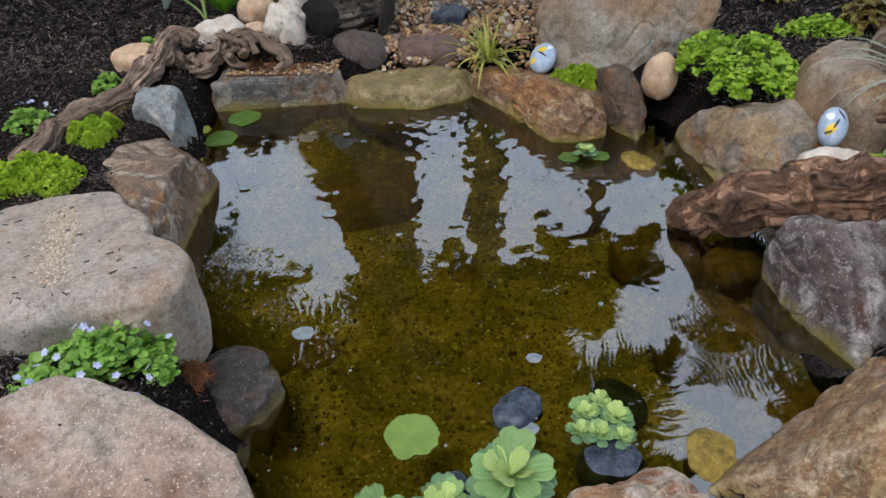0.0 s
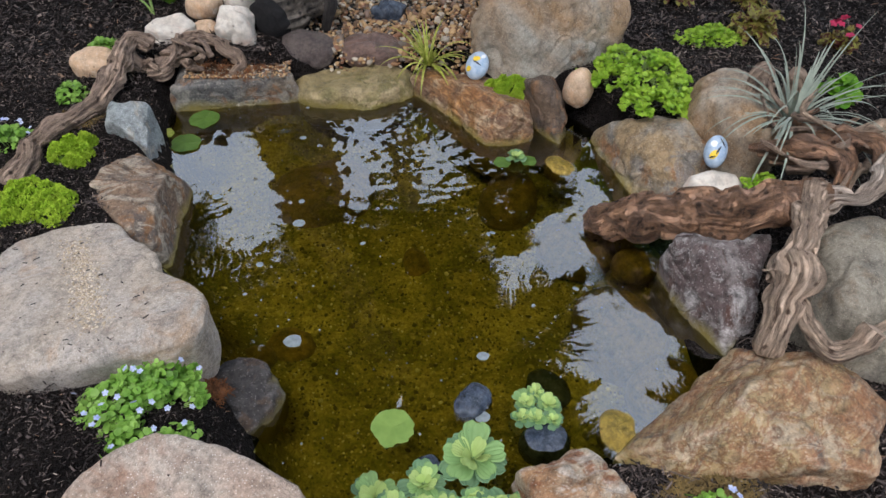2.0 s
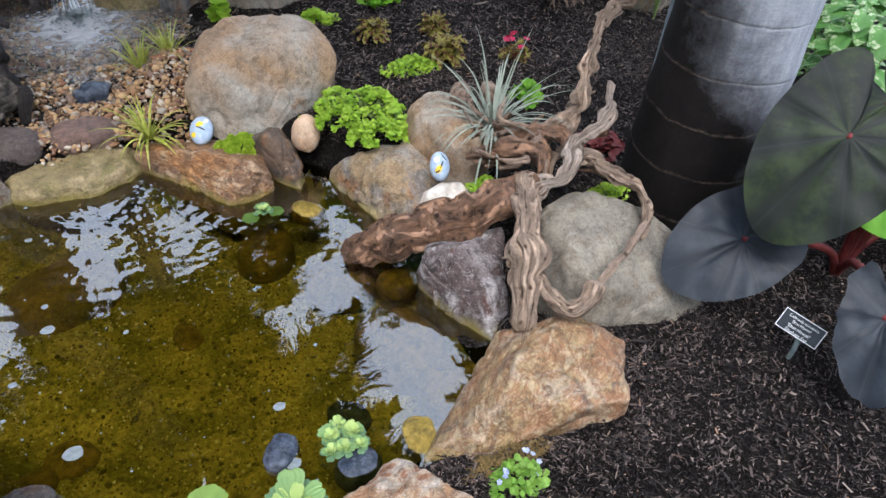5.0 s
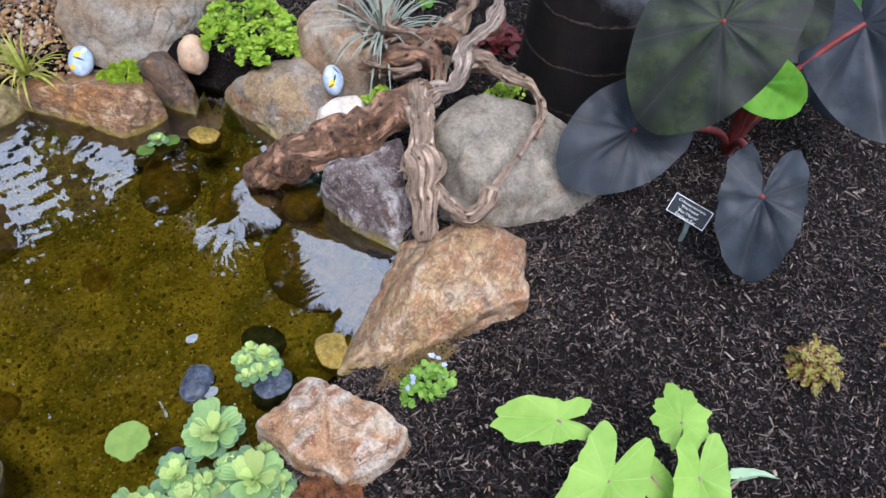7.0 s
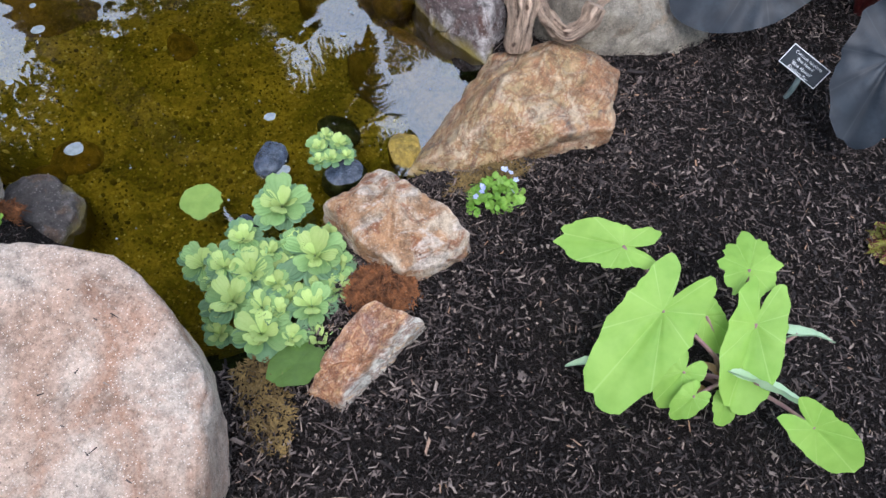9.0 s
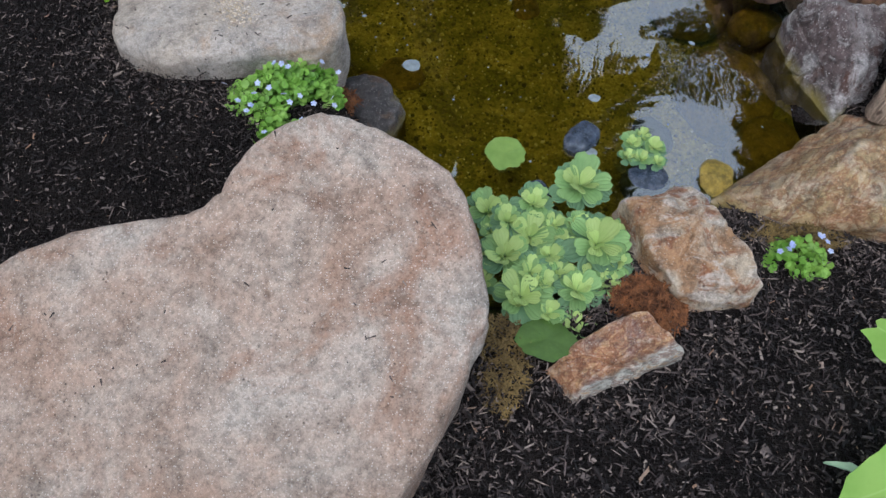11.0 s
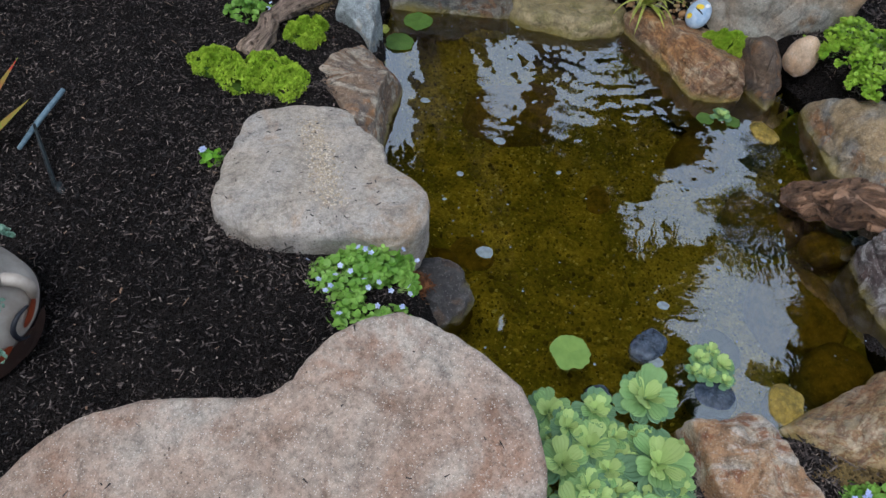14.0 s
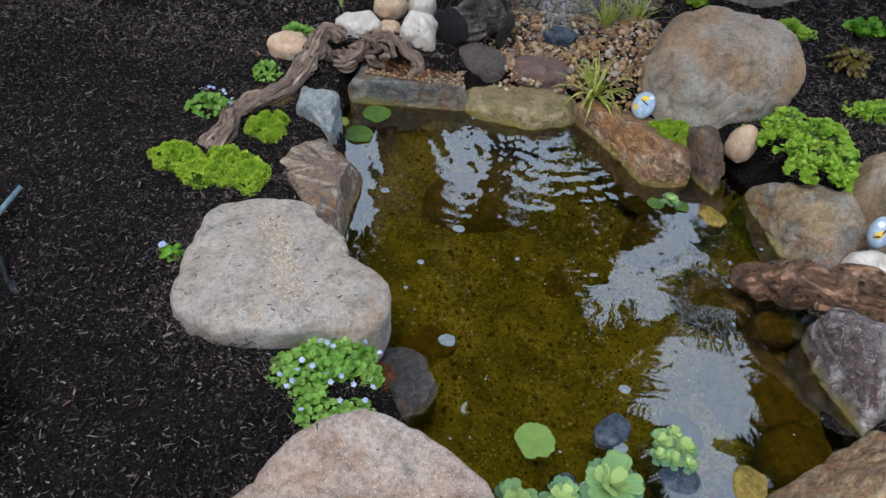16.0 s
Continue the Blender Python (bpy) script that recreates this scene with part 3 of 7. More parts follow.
def wood_mat(name, a, b, dark, rough=0.75, bump=0.8, run=(9, 14)):
    """Weathered wood: long uneven grain and dark fissures along the limb, through the mesh's grain coordinates."""
    n = Nodes(name)
    uv = n.add("UVMap")

    def grain(sx, sy, detail, rgh, warp):
        m, g = n.add("Mapping"), n.add("TexNoise")
        m.inputs["Scale"].default_value = (sx, sy, 1.0)
        n.link(uv.outputs[0], m.inputs["Vector"])
        g.inputs["Scale"].default_value, g.inputs["Detail"].default_value, g.inputs["Roughness"].default_value, g.inputs["Distortion"].default_value = 1.0, detail, rgh, warp
        n.link(m.outputs[0], g.inputs["Vector"])
        return g.outputs["Fac"]

    long, fine = grain(run[0], run[1], 8, 0.78, 0.55), grain(46, 30, 5, 0.75, 0.3)
    c = n.mix(n.ramp(n.noise(16, 6, 0.7), (0.38, 0), (0.62, 1)), a, b)
    c = n.mix(0.55, c, n.ramp(fine, (0.32, 0.35), (0.6, 1.0)), "MULTIPLY")
    c = n.mix(0.75, c, n.ramp(long, (0.40, 0.34), (0.50, 0.85), (0.60, 1.0)), "MULTIPLY")
    c = n.mix(n.ramp(long, (0.35, 0.92), (0.42, 0)), c, dark)
    c = n.mix(0.5, c, n.ramp(n.noise(60, 5, 0.8), (0.3, 0.35), (0.6, 1)), "MULTIPLY")
    c = n.mix(n.ramp(n.cells(26), (0.12, 0.8), (0.24, 0)), c, dark)
    nb = n.bump(n.ramp(long, (0.34, 0), (0.54, 1)), bump, 0.02)
    nb = n.bump(fine, 0.6, 0.006, nb)
    return n.done(c, rough, n.bump(n.noise(140, 4, 0.75), 0.5, 0.003, nb), 0.3)


M_drift = wood_mat("weathered_driftwood", srgb(228, 198, 172), srgb(198, 174, 154), srgb(70, 48, 37), run=(18, 8))
M_drift_pale = wood_mat("bleached_driftwood", srgb(234, 216, 200), srgb(212, 190, 172), srgb(92, 70, 56), run=(26, 4))
M_drift_dark = wood_mat("soaked_driftwood", srgb(196, 150, 116), srgb(160, 128, 108), srgb(40, 27, 21), 0.6, 1.0, run=(7, 15))
M_root = wood_mat("grey_brown_root", srgb(218, 188, 164), srgb(176, 152, 136), srgb(52, 38, 31), run=(26, 5))
M_char = wood_mat("charred_wood", srgb(58, 54, 52), srgb(150, 138, 126), srgb(14, 13, 14), 0.8, run=(26, 4))
M_char_limb = wood_mat("blackened_limb", srgb(40, 37, 37), srgb(88, 81, 77), srgb(12, 11, 12), 0.8, run=(20, 5))
M_cut = stone_mat("charred_cut_end", srgb(26, 24, 26), srgb(36, 33, 34), None, None, None, big=12, fine=90, rough=0.9)


def plain_mat(name, a, b, rough=0.5, scale=30, bump=0.15, metal=0.0):
    n = Nodes(name)
    c = n.mix(n.ramp(n.noise(scale, 5, 0.65), (0.35, 0), (0.65, 1)), a, b)
    n.bsdf.inputs["Metallic"].default_value = metal
    return n.done(c, rough, n.bump(n.noise(scale * 5, 3, 0.6), bump, 0.003))


M_signface = plain_mat("black_sign_plastic", srgb(30, 36, 42), srgb(38, 44, 50), 0.4)
M_signpost = plain_mat("grey_green_post", srgb(96, 112, 112), srgb(120, 134, 132), 0.6)
M_pot = plain_mat("grey_glazed_pot", srgb(74, 82, 82), srgb(96, 104, 102), 0.4, 20)
M_white_ink = plain_mat("white_lettering", srgb(225, 228, 230), srgb(240, 240, 240), 0.6)
M_heart = plain_mat("blue_painted_slate", srgb(112, 136, 164), srgb(126, 150, 176), 0.6)
M_eggblue = plain_mat("pale_blue_paint", srgb(146, 170, 198), srgb(186, 200, 216), 0.5, 60)
M_yellow = plain_mat("yellow_paint", srgb(226, 190, 40), srgb(240, 206, 70), 0.5)
M_ink = plain_mat("dark_paint", srgb(30, 32, 40), srgb(44, 44, 50), 0.5)
M_petalwhite = plain_mat("white_paint", srgb(228, 230, 232), srgb(240, 240, 240), 0.5)
M_clay = plain_mat("painted_clay", srgb(178, 166, 154), srgb(146, 132, 120), 0.55, 14)
M_claydark = plain_mat("dark_glaze", srgb(52, 40, 36), srgb(70, 50, 42), 0.35, 14)
M_rust = plain_mat("rust_glaze", srgb(150, 66, 34), srgb(120, 52, 30), 0.4, 14)
M_bluebird = plain_mat("blue_glaze", srgb(120, 160, 200), srgb(70, 110, 160), 0.35, 14)
M_pipe = plain_mat("grey_conduit", srgb(128, 140, 150), srgb(150, 160, 168), 0.4, 20, 0.1, 0.3)
M_stake = plain_mat("blackened_steel", srgb(28, 32, 34), srgb(44, 50, 52), 0.45, 40, 0.1, 0.5)
M_bluestick = plain_mat("weathered_blue_paint", srgb(120, 140, 150), srgb(84, 104, 116), 0.6, 60)
M_terracotta = plain_mat("terracotta", srgb(206, 130, 98), srgb(190, 112, 82), 0.7, 30)
M_foam = plain_mat("foam", srgb(104, 112, 116), srgb(136, 144, 146), 0.5, 60)


def trunk_mat():
    """Smooth palm trunk: near-black rings, turning pale grey higher up and towards one side."""
    n = Nodes("palm_trunk_bark")
    sep = n.add("SeparateXYZ")
    n.link(n.place(), sep.inputs[0])
    add = n.add("Math")
    add.operation = "MULTIPLY_ADD"
    add.inputs[1].default_value, add.inputs[2].default_value = 0.9, -0.45
    n.link(n.noise(3.0, 9, 0.72), add.inputs[0])
    # grows paler upward and towards +x, -y
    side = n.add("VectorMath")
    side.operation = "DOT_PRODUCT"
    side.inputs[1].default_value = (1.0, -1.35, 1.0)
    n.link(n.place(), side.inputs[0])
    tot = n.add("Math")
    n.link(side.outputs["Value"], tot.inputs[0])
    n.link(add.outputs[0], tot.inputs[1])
    pale_part = n.ramp(tot.outputs[0], (0.60, 0), (0.78, 0.25), (1.1, 1))
    dark = n.mix(n.ramp(n.noise(7, 6, 0.75), (0.35, 0), (0.7, 1)), srgb(15, 13, 13), srgb(34, 29, 27))
    wob, ring = n.add("Math"), n.add("Math")
    wob.operation, wob.inputs[1].default_value = "MULTIPLY_ADD", 0.05
    n.link(n.noise(5, 5, 0.7), wob.inputs[0])
    n.link(sep.outputs[2], wob.inputs[2])
    ring.operation, ring.inputs[1].default_value = "PINGPONG", 0.085
    n.link(wob.outputs[0], ring.inputs[0])
    line = n.mix(1.0, n.ramp(ring.outputs[0], (0.0, 1), (0.007, 0)), n.ramp(n.noise(26, 5, 0.8), (0.42, 0), (0.62, 0.8)), "MULTIPLY")
    dark = n.mix(line, dark, srgb(104, 90, 80))
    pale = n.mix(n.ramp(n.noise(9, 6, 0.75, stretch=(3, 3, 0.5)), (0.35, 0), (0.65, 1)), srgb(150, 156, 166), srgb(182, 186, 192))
    c = n.mix(pale_part, dark, pale)
    c = n.mix(0.45, c, n.ramp(n.noise(60, 4, 0.75, stretch=(1, 1, 4)), (0.3, 0.4), (0.6, 1)), "MULTIPLY")
    nb = n.bump(n.ramp(ring.outputs[0], (0.0, 0), (0.006, 1)), 0.5, 0.004)
    return n.done(c, 0.75, n.bump(n.noise(30, 4, 0.7, stretch=(1, 1, 3)), 0.4, 0.006, nb), 0.2)


M_trunk = trunk_mat()
M_fibre = wood_mat("fibrous_palm_bark", srgb(128, 110, 96), srgb(100, 84, 74), srgb(40, 30, 26), 0.95, 1.0)


# ---- plant and wood shapes ----
def spline(points, radii, k):
    """A smooth line through points with radii: k steps between neighbours."""
    pts = [Vector(p) for p in points]
    out = []
    for i in range(len(pts) - 1):
        p0, p1, p2, p3 = pts[max(0, i - 1)], pts[i], pts[i + 1], pts[min(len(pts) - 1, i + 2)]
        for s in range(k):
            f = s / k
            q = 0.5 * (2 * p1 + (p2 - p0) * f + (2 * p0 - 5 * p1 + 4 * p2 - p3) * f * f + (3 * p1 - p0 - 3 * p2 + p3) * f ** 3)
            out.append((q, radii[i] * (1 - f) + radii[i + 1] * f))
    out.append((pts[-1], radii[-1]))
    return out


def limb_bm(points, radii, sides=14, k=8, gnarl=0.25, ridges=3.0, seed=1, bm=None, groove=0.0):
    """A knotty limb swept along points, with twisting ridges and narrow drying grooves; its grain coordinates run along it."""
    bm = bm or bmesh.new()
    uvl = bm.loops.layers.uv.verify()
    line = spline(points, radii, k)
    off = Vector((seed * 5.1, seed * 2.7, seed))
    x, rings, run = Vector((0.3, 0.2, 1)), [], 0.0
    for i, (p, r) in enumerate(line):
        if gnarl:
            q = p * 16 + off
            line[i] = (p + Vector((noise.noise(q), noise.noise(q + Vector((9, 0, 0))), noise.noise(q + Vector((0, 9, 0))))) * r * gnarl * 0.8, r * (1 + gnarl * 0.9 * noise.noise(q * 1.3 + Vector((3, 3, 3)))))
    for i, (p, r) in enumerate(line):
        d = (line[min(i + 1, len(line) - 1)][0] - line[max(i - 1, 0)][0]).normalized()
        x = x - d * x.dot(d)
        x = x.normalized() if x.length > 0.05 else d.orthogonal().normalized()
        y = d.cross(x)
        run += (p - line[max(i - 1, 0)][0]).length
        ring = []
        for s in range(sides):
            a = 2 * math.pi * s / sides
            w = 1 + gnarl * (0.1 - 0.35 * (1 - abs(math.sin(ridges * 0.5 * a + run * 3 + seed + 0.8 * noise.noise(off + Vector((run * 8, 0, 0)))))) ** 3 + 0.8 * noise.noise(off + Vector((math.cos(a) * 1.3, math.sin(a) * 1.3, run * 9))) + 0.5 * noise.noise(off + Vector((math.cos(a) * 3.4, math.sin(a) * 3.4, run * 26))) + 0.5 * noise.noise(off + Vector((math.cos(a) * 7, math.sin(a) * 7, run * 24))) - 0.9 * max(0.0, noise.noise(off + Vector((math.cos(a) * 5, math.sin(a) * 5, run * 8)))) - 0.5 * groove * (1 - min(1.0, abs(noise.noise(off + Vector((math.cos(a) * 4.5, math.sin(a) * 4.5, run * 5)))) * 7)))
            ring.append((bm.verts.new(p + (x * math.cos(a) + y * math.sin(a)) * r * w), s / sides, run))
        rings.append(ring)
    for a, b in zip(rings, rings[1:]):
        for s in range(sides):
            q = (s + 1) % sides
            f = bm.faces.new((a[s][0], a[q][0], b[q][0], b[s][0]))
            for loop, (u, v) in zip(f.loops, ((s / sides, a[s][2]), ((s + 1) / sides, a[s][2]), ((s + 1) / sides, b[s][2]), (s / sides, b[s][2]))):
                loop[uvl].uv = (u, v)
    for ring, (p, r) in ((rings[0], line[0]), (rings[-1], line[-1])):
        mid = bm.verts.new(p + (p - line[1 if ring is rings[0] else -2][0]).normalized() * r * 0.3)
        for s in range(sides):
            t = (ring[s][0], ring[(s + 1) % sides][0], mid)
            bm.faces.new(t if ring is rings[-1] else t[::-1])
    return bm


def tube_bm(points, radii, sides=8, k=5, bm=None):
    return limb_bm(points, radii, sides, k, 0.0, 0, 1, bm)


def facing(at, tip, normal):
    """The pose of a leaf whose stalk end is at a place, whose tip lies towards tip and whose face looks along normal."""
    x = (Vector(tip) - Vector(at)).normalized()
    z = Vector(normal)
    z = (z - x * z.dot(x)).normalized()
    m = Matrix((x, z.cross(x), z)).transposed().to_4x4()
    m.translation = at
    return m


HEART = [1.0, 0.86, 0.70, 0.61, 0.57, 0.58, 0.66, 0.64, 0.10, 0.64, 0.66, 0.58, 0.57, 0.61, 0.70, 0.86]
ARROW = [1.0, 0.74, 0.54, 0.45, 0.42, 0.45, 0.56, 0.50, 0.10, 0.50, 0.56, 0.45, 0.42, 0.45, 0.54, 0.74]
TARO = [1.0, 0.86, 0.66, 0.56, 0.53, 0.55, 0.58, 0.46, 0.12, 0.46, 0.58, 0.55, 0.53, 0.56, 0.66, 0.86]
DISC = [1.0, 0.99, 0.98, 0.97, 0.95, 0.95, 0.96, 0.98, 0.90, 0.98, 0.96, 0.95, 0.95, 0.97, 0.98, 0.99]
SAGITTATE = [1.0, 0.86, 0.64, 0.50, 0.44, 0.43, 0.50, 0.52, 0.15, 0.52, 0.50, 0.43, 0.44, 0.50, 0.64, 0.86]
OVAL = [1.0, 0.93, 0.88, 0.84, 0.80, 0.78, 0.76, 0.70, 0.16, 0.70, 0.76, 0.78, 0.80, 0.84, 0.88, 0.93]


def heart_bm(length, shape=HEART, fold=0.15, droop=0.25, wave=0.02, ragged=0.0, seed=1, wide=1.0, spokes=64, rings=9):
    """A heart-shaped leaf: the stalk joins at the origin, the tip points along x, veins are pressed in."""
    bm = bmesh.new()
    uvl = bm.loops.layers.uv.verify()
    mid = bm.verts.new((0, 0, 0))
    last = None
    for j in range(1, rings + 1):
        f = j / rings
        ring = []
        for i in range(spokes):
            a = 2 * math.pi * i / spokes
            r = length * around(shape, a) * f
            if ragged:
                r *= 1 + f * ragged * (noise.noise(Vector((math.cos(a) * 2.2, math.sin(a) * 2.2, seed))) + 0.6 * noise.noise(Vector((math.cos(a) * 6, math.sin(a) * 6, seed * 2.0))))
            x, y = r * math.cos(a), r * math.sin(a) * wide
            z = fold * abs(y) - droop * (x * x + 0.6 * y * y) / length + wave * length * f * f * math.sin(5 * a + seed) * 0.8
            z += 0.03 * length * noise.noise(Vector((x * 5 / length, y * 5 / length, seed))) + 0.012 * length * noise.noise(Vector((x * 14 / length, y * 14 / length, seed)))
            z -= 0.05 * length * max(0.0, 1 - abs(math.sin(4.5 * a + 0.5)) * 4) * f * (1 - f)
            z -= 0.02 * length * math.exp(-(y / (0.03 * length)) ** 2) * (1 if x > 0 else 0.3)
            ring.append(bm.verts.new((x, y, z)))
        for i in range(spokes):
            k = (i + 1) % spokes
            if last is None:
                f3 = bm.faces.new((mid, ring[i], ring[k]))
                at = ((i + 0.5, 0), (i, f), (i + 1, f))
            else:
                f3 = bm.faces.new((last[i], ring[i], ring[k], last[k]))
                at = ((i, f - 1 / rings), (i, f), (i + 1, f), (i + 1, f - 1 / rings))
            for loop, (u, v) in zip(f3.loops, at):
                loop[uvl].uv = (u / spokes, v)
        last = ring
    return bm


def spatula_bm(length, width, lift=0.5, curl=0.6, ribs=5, notch=0.06, n=8, m=8, root=0.28):
    """A blunt, ribbed leaf like a water lettuce's, rising from the origin along x and curling out."""
    bm = bmesh.new()
    rows = []
    for i in range(n + 1):
        u = i / n
        w = width * (root + (1 - root) * math.sin(min(1.0, u * 1.12) ** 1.2 * math.pi * 0.62) / 0.98)
        if u > 0.82:
            w *= (max(0.0, 1 - ((u - 0.82) / 0.2) ** 2)) ** 0.5
        row = []
        for k in range(m + 1):
            v = k / m * 2 - 1
            x = length * u - length * notch * (1 - abs(v)) * max(0, u - 0.8) * 3
            z = length * (lift * u - curl * u * u) + 0.35 * width * v * v * (1 - 0.6 * u) + 0.085 * width * math.cos(v * math.pi * ribs) * min(1, u * 2)
            row.append(bm.verts.new((x, v * w, z)))
        rows.append(row)
    for a, b in zip(rows, rows[1:]):
        for k in range(m):
            bm.faces.new((a[k], b[k], b[k + 1], a[k + 1]))
    return bm


def blade(bm, root, way, length, width, droop, n=7, twist=0.0):
    """One grass-like blade into bm: a folded tapering strip that bends over."""
    side = Vector((-way.y, way.x, 0)).normalized() if abs(way.x) + abs(way.y) > 1e-4 else Vector((1, 0, 0))
    p, d, last = Vector(root), way.normalized(), None
    for i in range(n + 1):
        f = i / n
        w = width * (1 - f ** 2.2) * (0.6 + 0.4 * min(1, f * 4)) + 0.0004
        s = side * w
        fold = Vector((0, 0, 0.35 * w))
        row = (bm.verts.new(p - s + fold), bm.verts.new(p), bm.verts.new(p + s + fold))
        if last:
            bm.faces.new((last[0], row[0], row[1], last[1]))
            bm.faces.new((last[1], row[1], row[2], last[2]))
        last = row
        p = p + d * length / n
        d = (d + Vector((0, 0, -droop / n)) * (0.5 + f)).normalized()


def disc_leaf(bm, m, r, sides=7, cup=0.25, wide=1.0):
    """One small round leaf into bm."""
    mid = bm.verts.new(m @ Vector((0, 0, -cup * r)))
    ring = [bm.verts.new(m @ Vector((r * math.cos(2 * math.pi * i / sides), r * wide * math.sin(2 * math.pi * i / sides), 0))) for i in range(sides)]
    for i in range(sides):
        bm.faces.new((mid, ring[i], ring[(i + 1) % sides]))


def tilt(rnd, at, spread=0.7):
    e = Euler((rnd.gauss(0, spread), rnd.gauss(0, spread), rnd.uniform(0, 6.3)))
    m = e.to_matrix().to_4x4()
    m.translation = at
    return m


def clump(name, label, at, rx, ry, h, count, r, mat, seed, category="groundcover plant", flowers=0, petal=None, group="low plants in the mulch", gaps=0.35, stems=True, ground=0.0):
    """A low leafy plant: many small leaves on short stems over an uneven mound, with optional small flowers."""
    rnd = random.Random(seed)
    ob = base(name, at, label, category, group)
    leaves, stalks, blooms = bmesh.new(), bmesh.new(), bmesh.new()
    made = tries = 0
    while made < count and tries < count * 6:
        tries += 1
        a, d = rnd.uniform(0, 2 * math.pi), rnd.random() ** 0.55
        edge = 1 + 0.35 * noise.noise(Vector((math.cos(a) * 1.6, math.sin(a) * 1.6, seed)))
        x, y = rx * d * edge * math.cos(a), ry * d * edge * math.sin(a)
        if noise.noise(Vector((x * 16, y * 16, seed * 1.7))) < -gaps:
            continue
        top = h * (1 - d * d) * (0.75 + 0.4 * noise.noise(Vector((x * 14, y * 14, seed))))
        z = max(0.004, top * rnd.uniform(0.3, 1.15) + r * 0.5) + ground
        disc_leaf(leaves, tilt(rnd, (x, y, z), 0.45), r * rnd.uniform(0.6, 1.25), rnd.choice((6, 7, 8)), rnd.uniform(0.05, 0.35), rnd.uniform(0.75, 1.0))
        if stems and made % 5 == 0:
            blade(stalks, (x * 0.7, y * 0.7, 0.0), Vector((x * 0.4, y * 0.4, z + 0.01)), max(0.02, z * 1.1), 0.0012, 0.1, 3)
        made += 1
    tagged(part("foliage", leaves, mat, ob), kind="stuff")
    if stems:
        tagged(part("stem_tangle", stalks, M_stem, ob), kind="stuff")
    for _ in range(flowers):
        a, d = rnd.uniform(0, 2 * math.pi), rnd.random() ** 0.5
        m = tilt(rnd, (rx * d * math.cos(a), ry * d * math.sin(a), h * (1 - d * d * 0.7) + r * 1.6), 0.4)
        for k in range(5):
            disc_leaf(blooms, m @ pose(0, 0, 0, 0, 0, 72 * k) @ pose(r * 0.45, 0, 0), r * 0.42, 6, 0.1, 0.8)
    if flowers:
        tagged(part("blossom", blooms, petal or M_petal, ob, "tiny pale blue flowers" if petal is None else "crimson flowers"), kind="stuff")
    return ob


def moss(label, at, rx, ry, h, seed, mat, name="moss_cushion", count=6500, r=0.006, category="moss"):
    """A mossy cushion: a lumpy mound, coloured dark as if shaded, covered in tiny leaves."""
    rnd = random.Random(seed)
    radii = [max(rx, ry) * (rx * ry / (max(rx, ry) * math.hypot(rx * math.sin(a), ry * math.cos(a)))) * (1 + 0.5 * noise.noise(Vector((math.cos(a) * 1.8, math.sin(a) * 1.5, seed)))) for a in (2 * math.pi * i / 16 for i in range(16))]
    ob = base(name, at, label, category, "moss cushions")
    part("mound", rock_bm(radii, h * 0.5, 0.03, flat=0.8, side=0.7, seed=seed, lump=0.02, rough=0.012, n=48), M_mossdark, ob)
    tufts = bmesh.new()
    for _ in range(count):
        a, d = rnd.uniform(0, 2 * math.pi), rnd.random() ** 0.5
        e = around(radii, a) * d * 1.02
        x, y = e * math.cos(a), e * math.sin(a)
        bumps = noise.noise(Vector((x * 38, y * 38, seed)))
        if bumps < -0.3 or noise.noise(Vector((x * 15, y * 15, seed * 2.0))) < -0.42:
            continue
        z = h * (1 - d ** 3) ** 0.6 * (0.75 + 0.7 * bumps) + 0.008
        disc_leaf(tufts, tilt(rnd, (x, y, z + rnd.uniform(-0.002, 0.006)), 0.8), r * rnd.uniform(0.5, 1.4), 5, 0.4, 0.6)
    tagged(part("moss_nap", tufts, mat, ob), kind="stuff")
    return ob


def fibre_mat(label, at, rx, ry, h, seed, mat, count=900, name="root_mat"):
    """A tangle of dead roots or dried moss."""
    rnd = random.Random(seed)
    bm = bmesh.new()
    for _ in range(int(count * 1.7)):
        a, d = rnd.uniform(0, 2 * math.pi), rnd.random() ** 0.5
        d *= 1 + 0.3 * noise.noise(Vector((math.cos(a) * 2, math.sin(a) * 2, seed)))
        x, y = rx * d * math.cos(a), ry * d * math.sin(a)
        way = Vector((rnd.gauss(0, 1), rnd.gauss(0, 1), rnd.uniform(-0.1, 1.0)))
        lump = 0.55 + 0.9 * noise.noise(Vector((x * 40, y * 40, seed)))
        blade(bm, (x, y, max(0.0, h * (1 - d * d) * lump * rnd.uniform(0.5, 1.0))), way, rnd.uniform(0.009, 0.022), rnd.uniform(0.0008, 0.0018), rnd.uniform(0.6, 3.0), 4)
    return tagged(thing(name, bm, mat, at, label, "dead moss", "fibre mats"), kind="stuff")


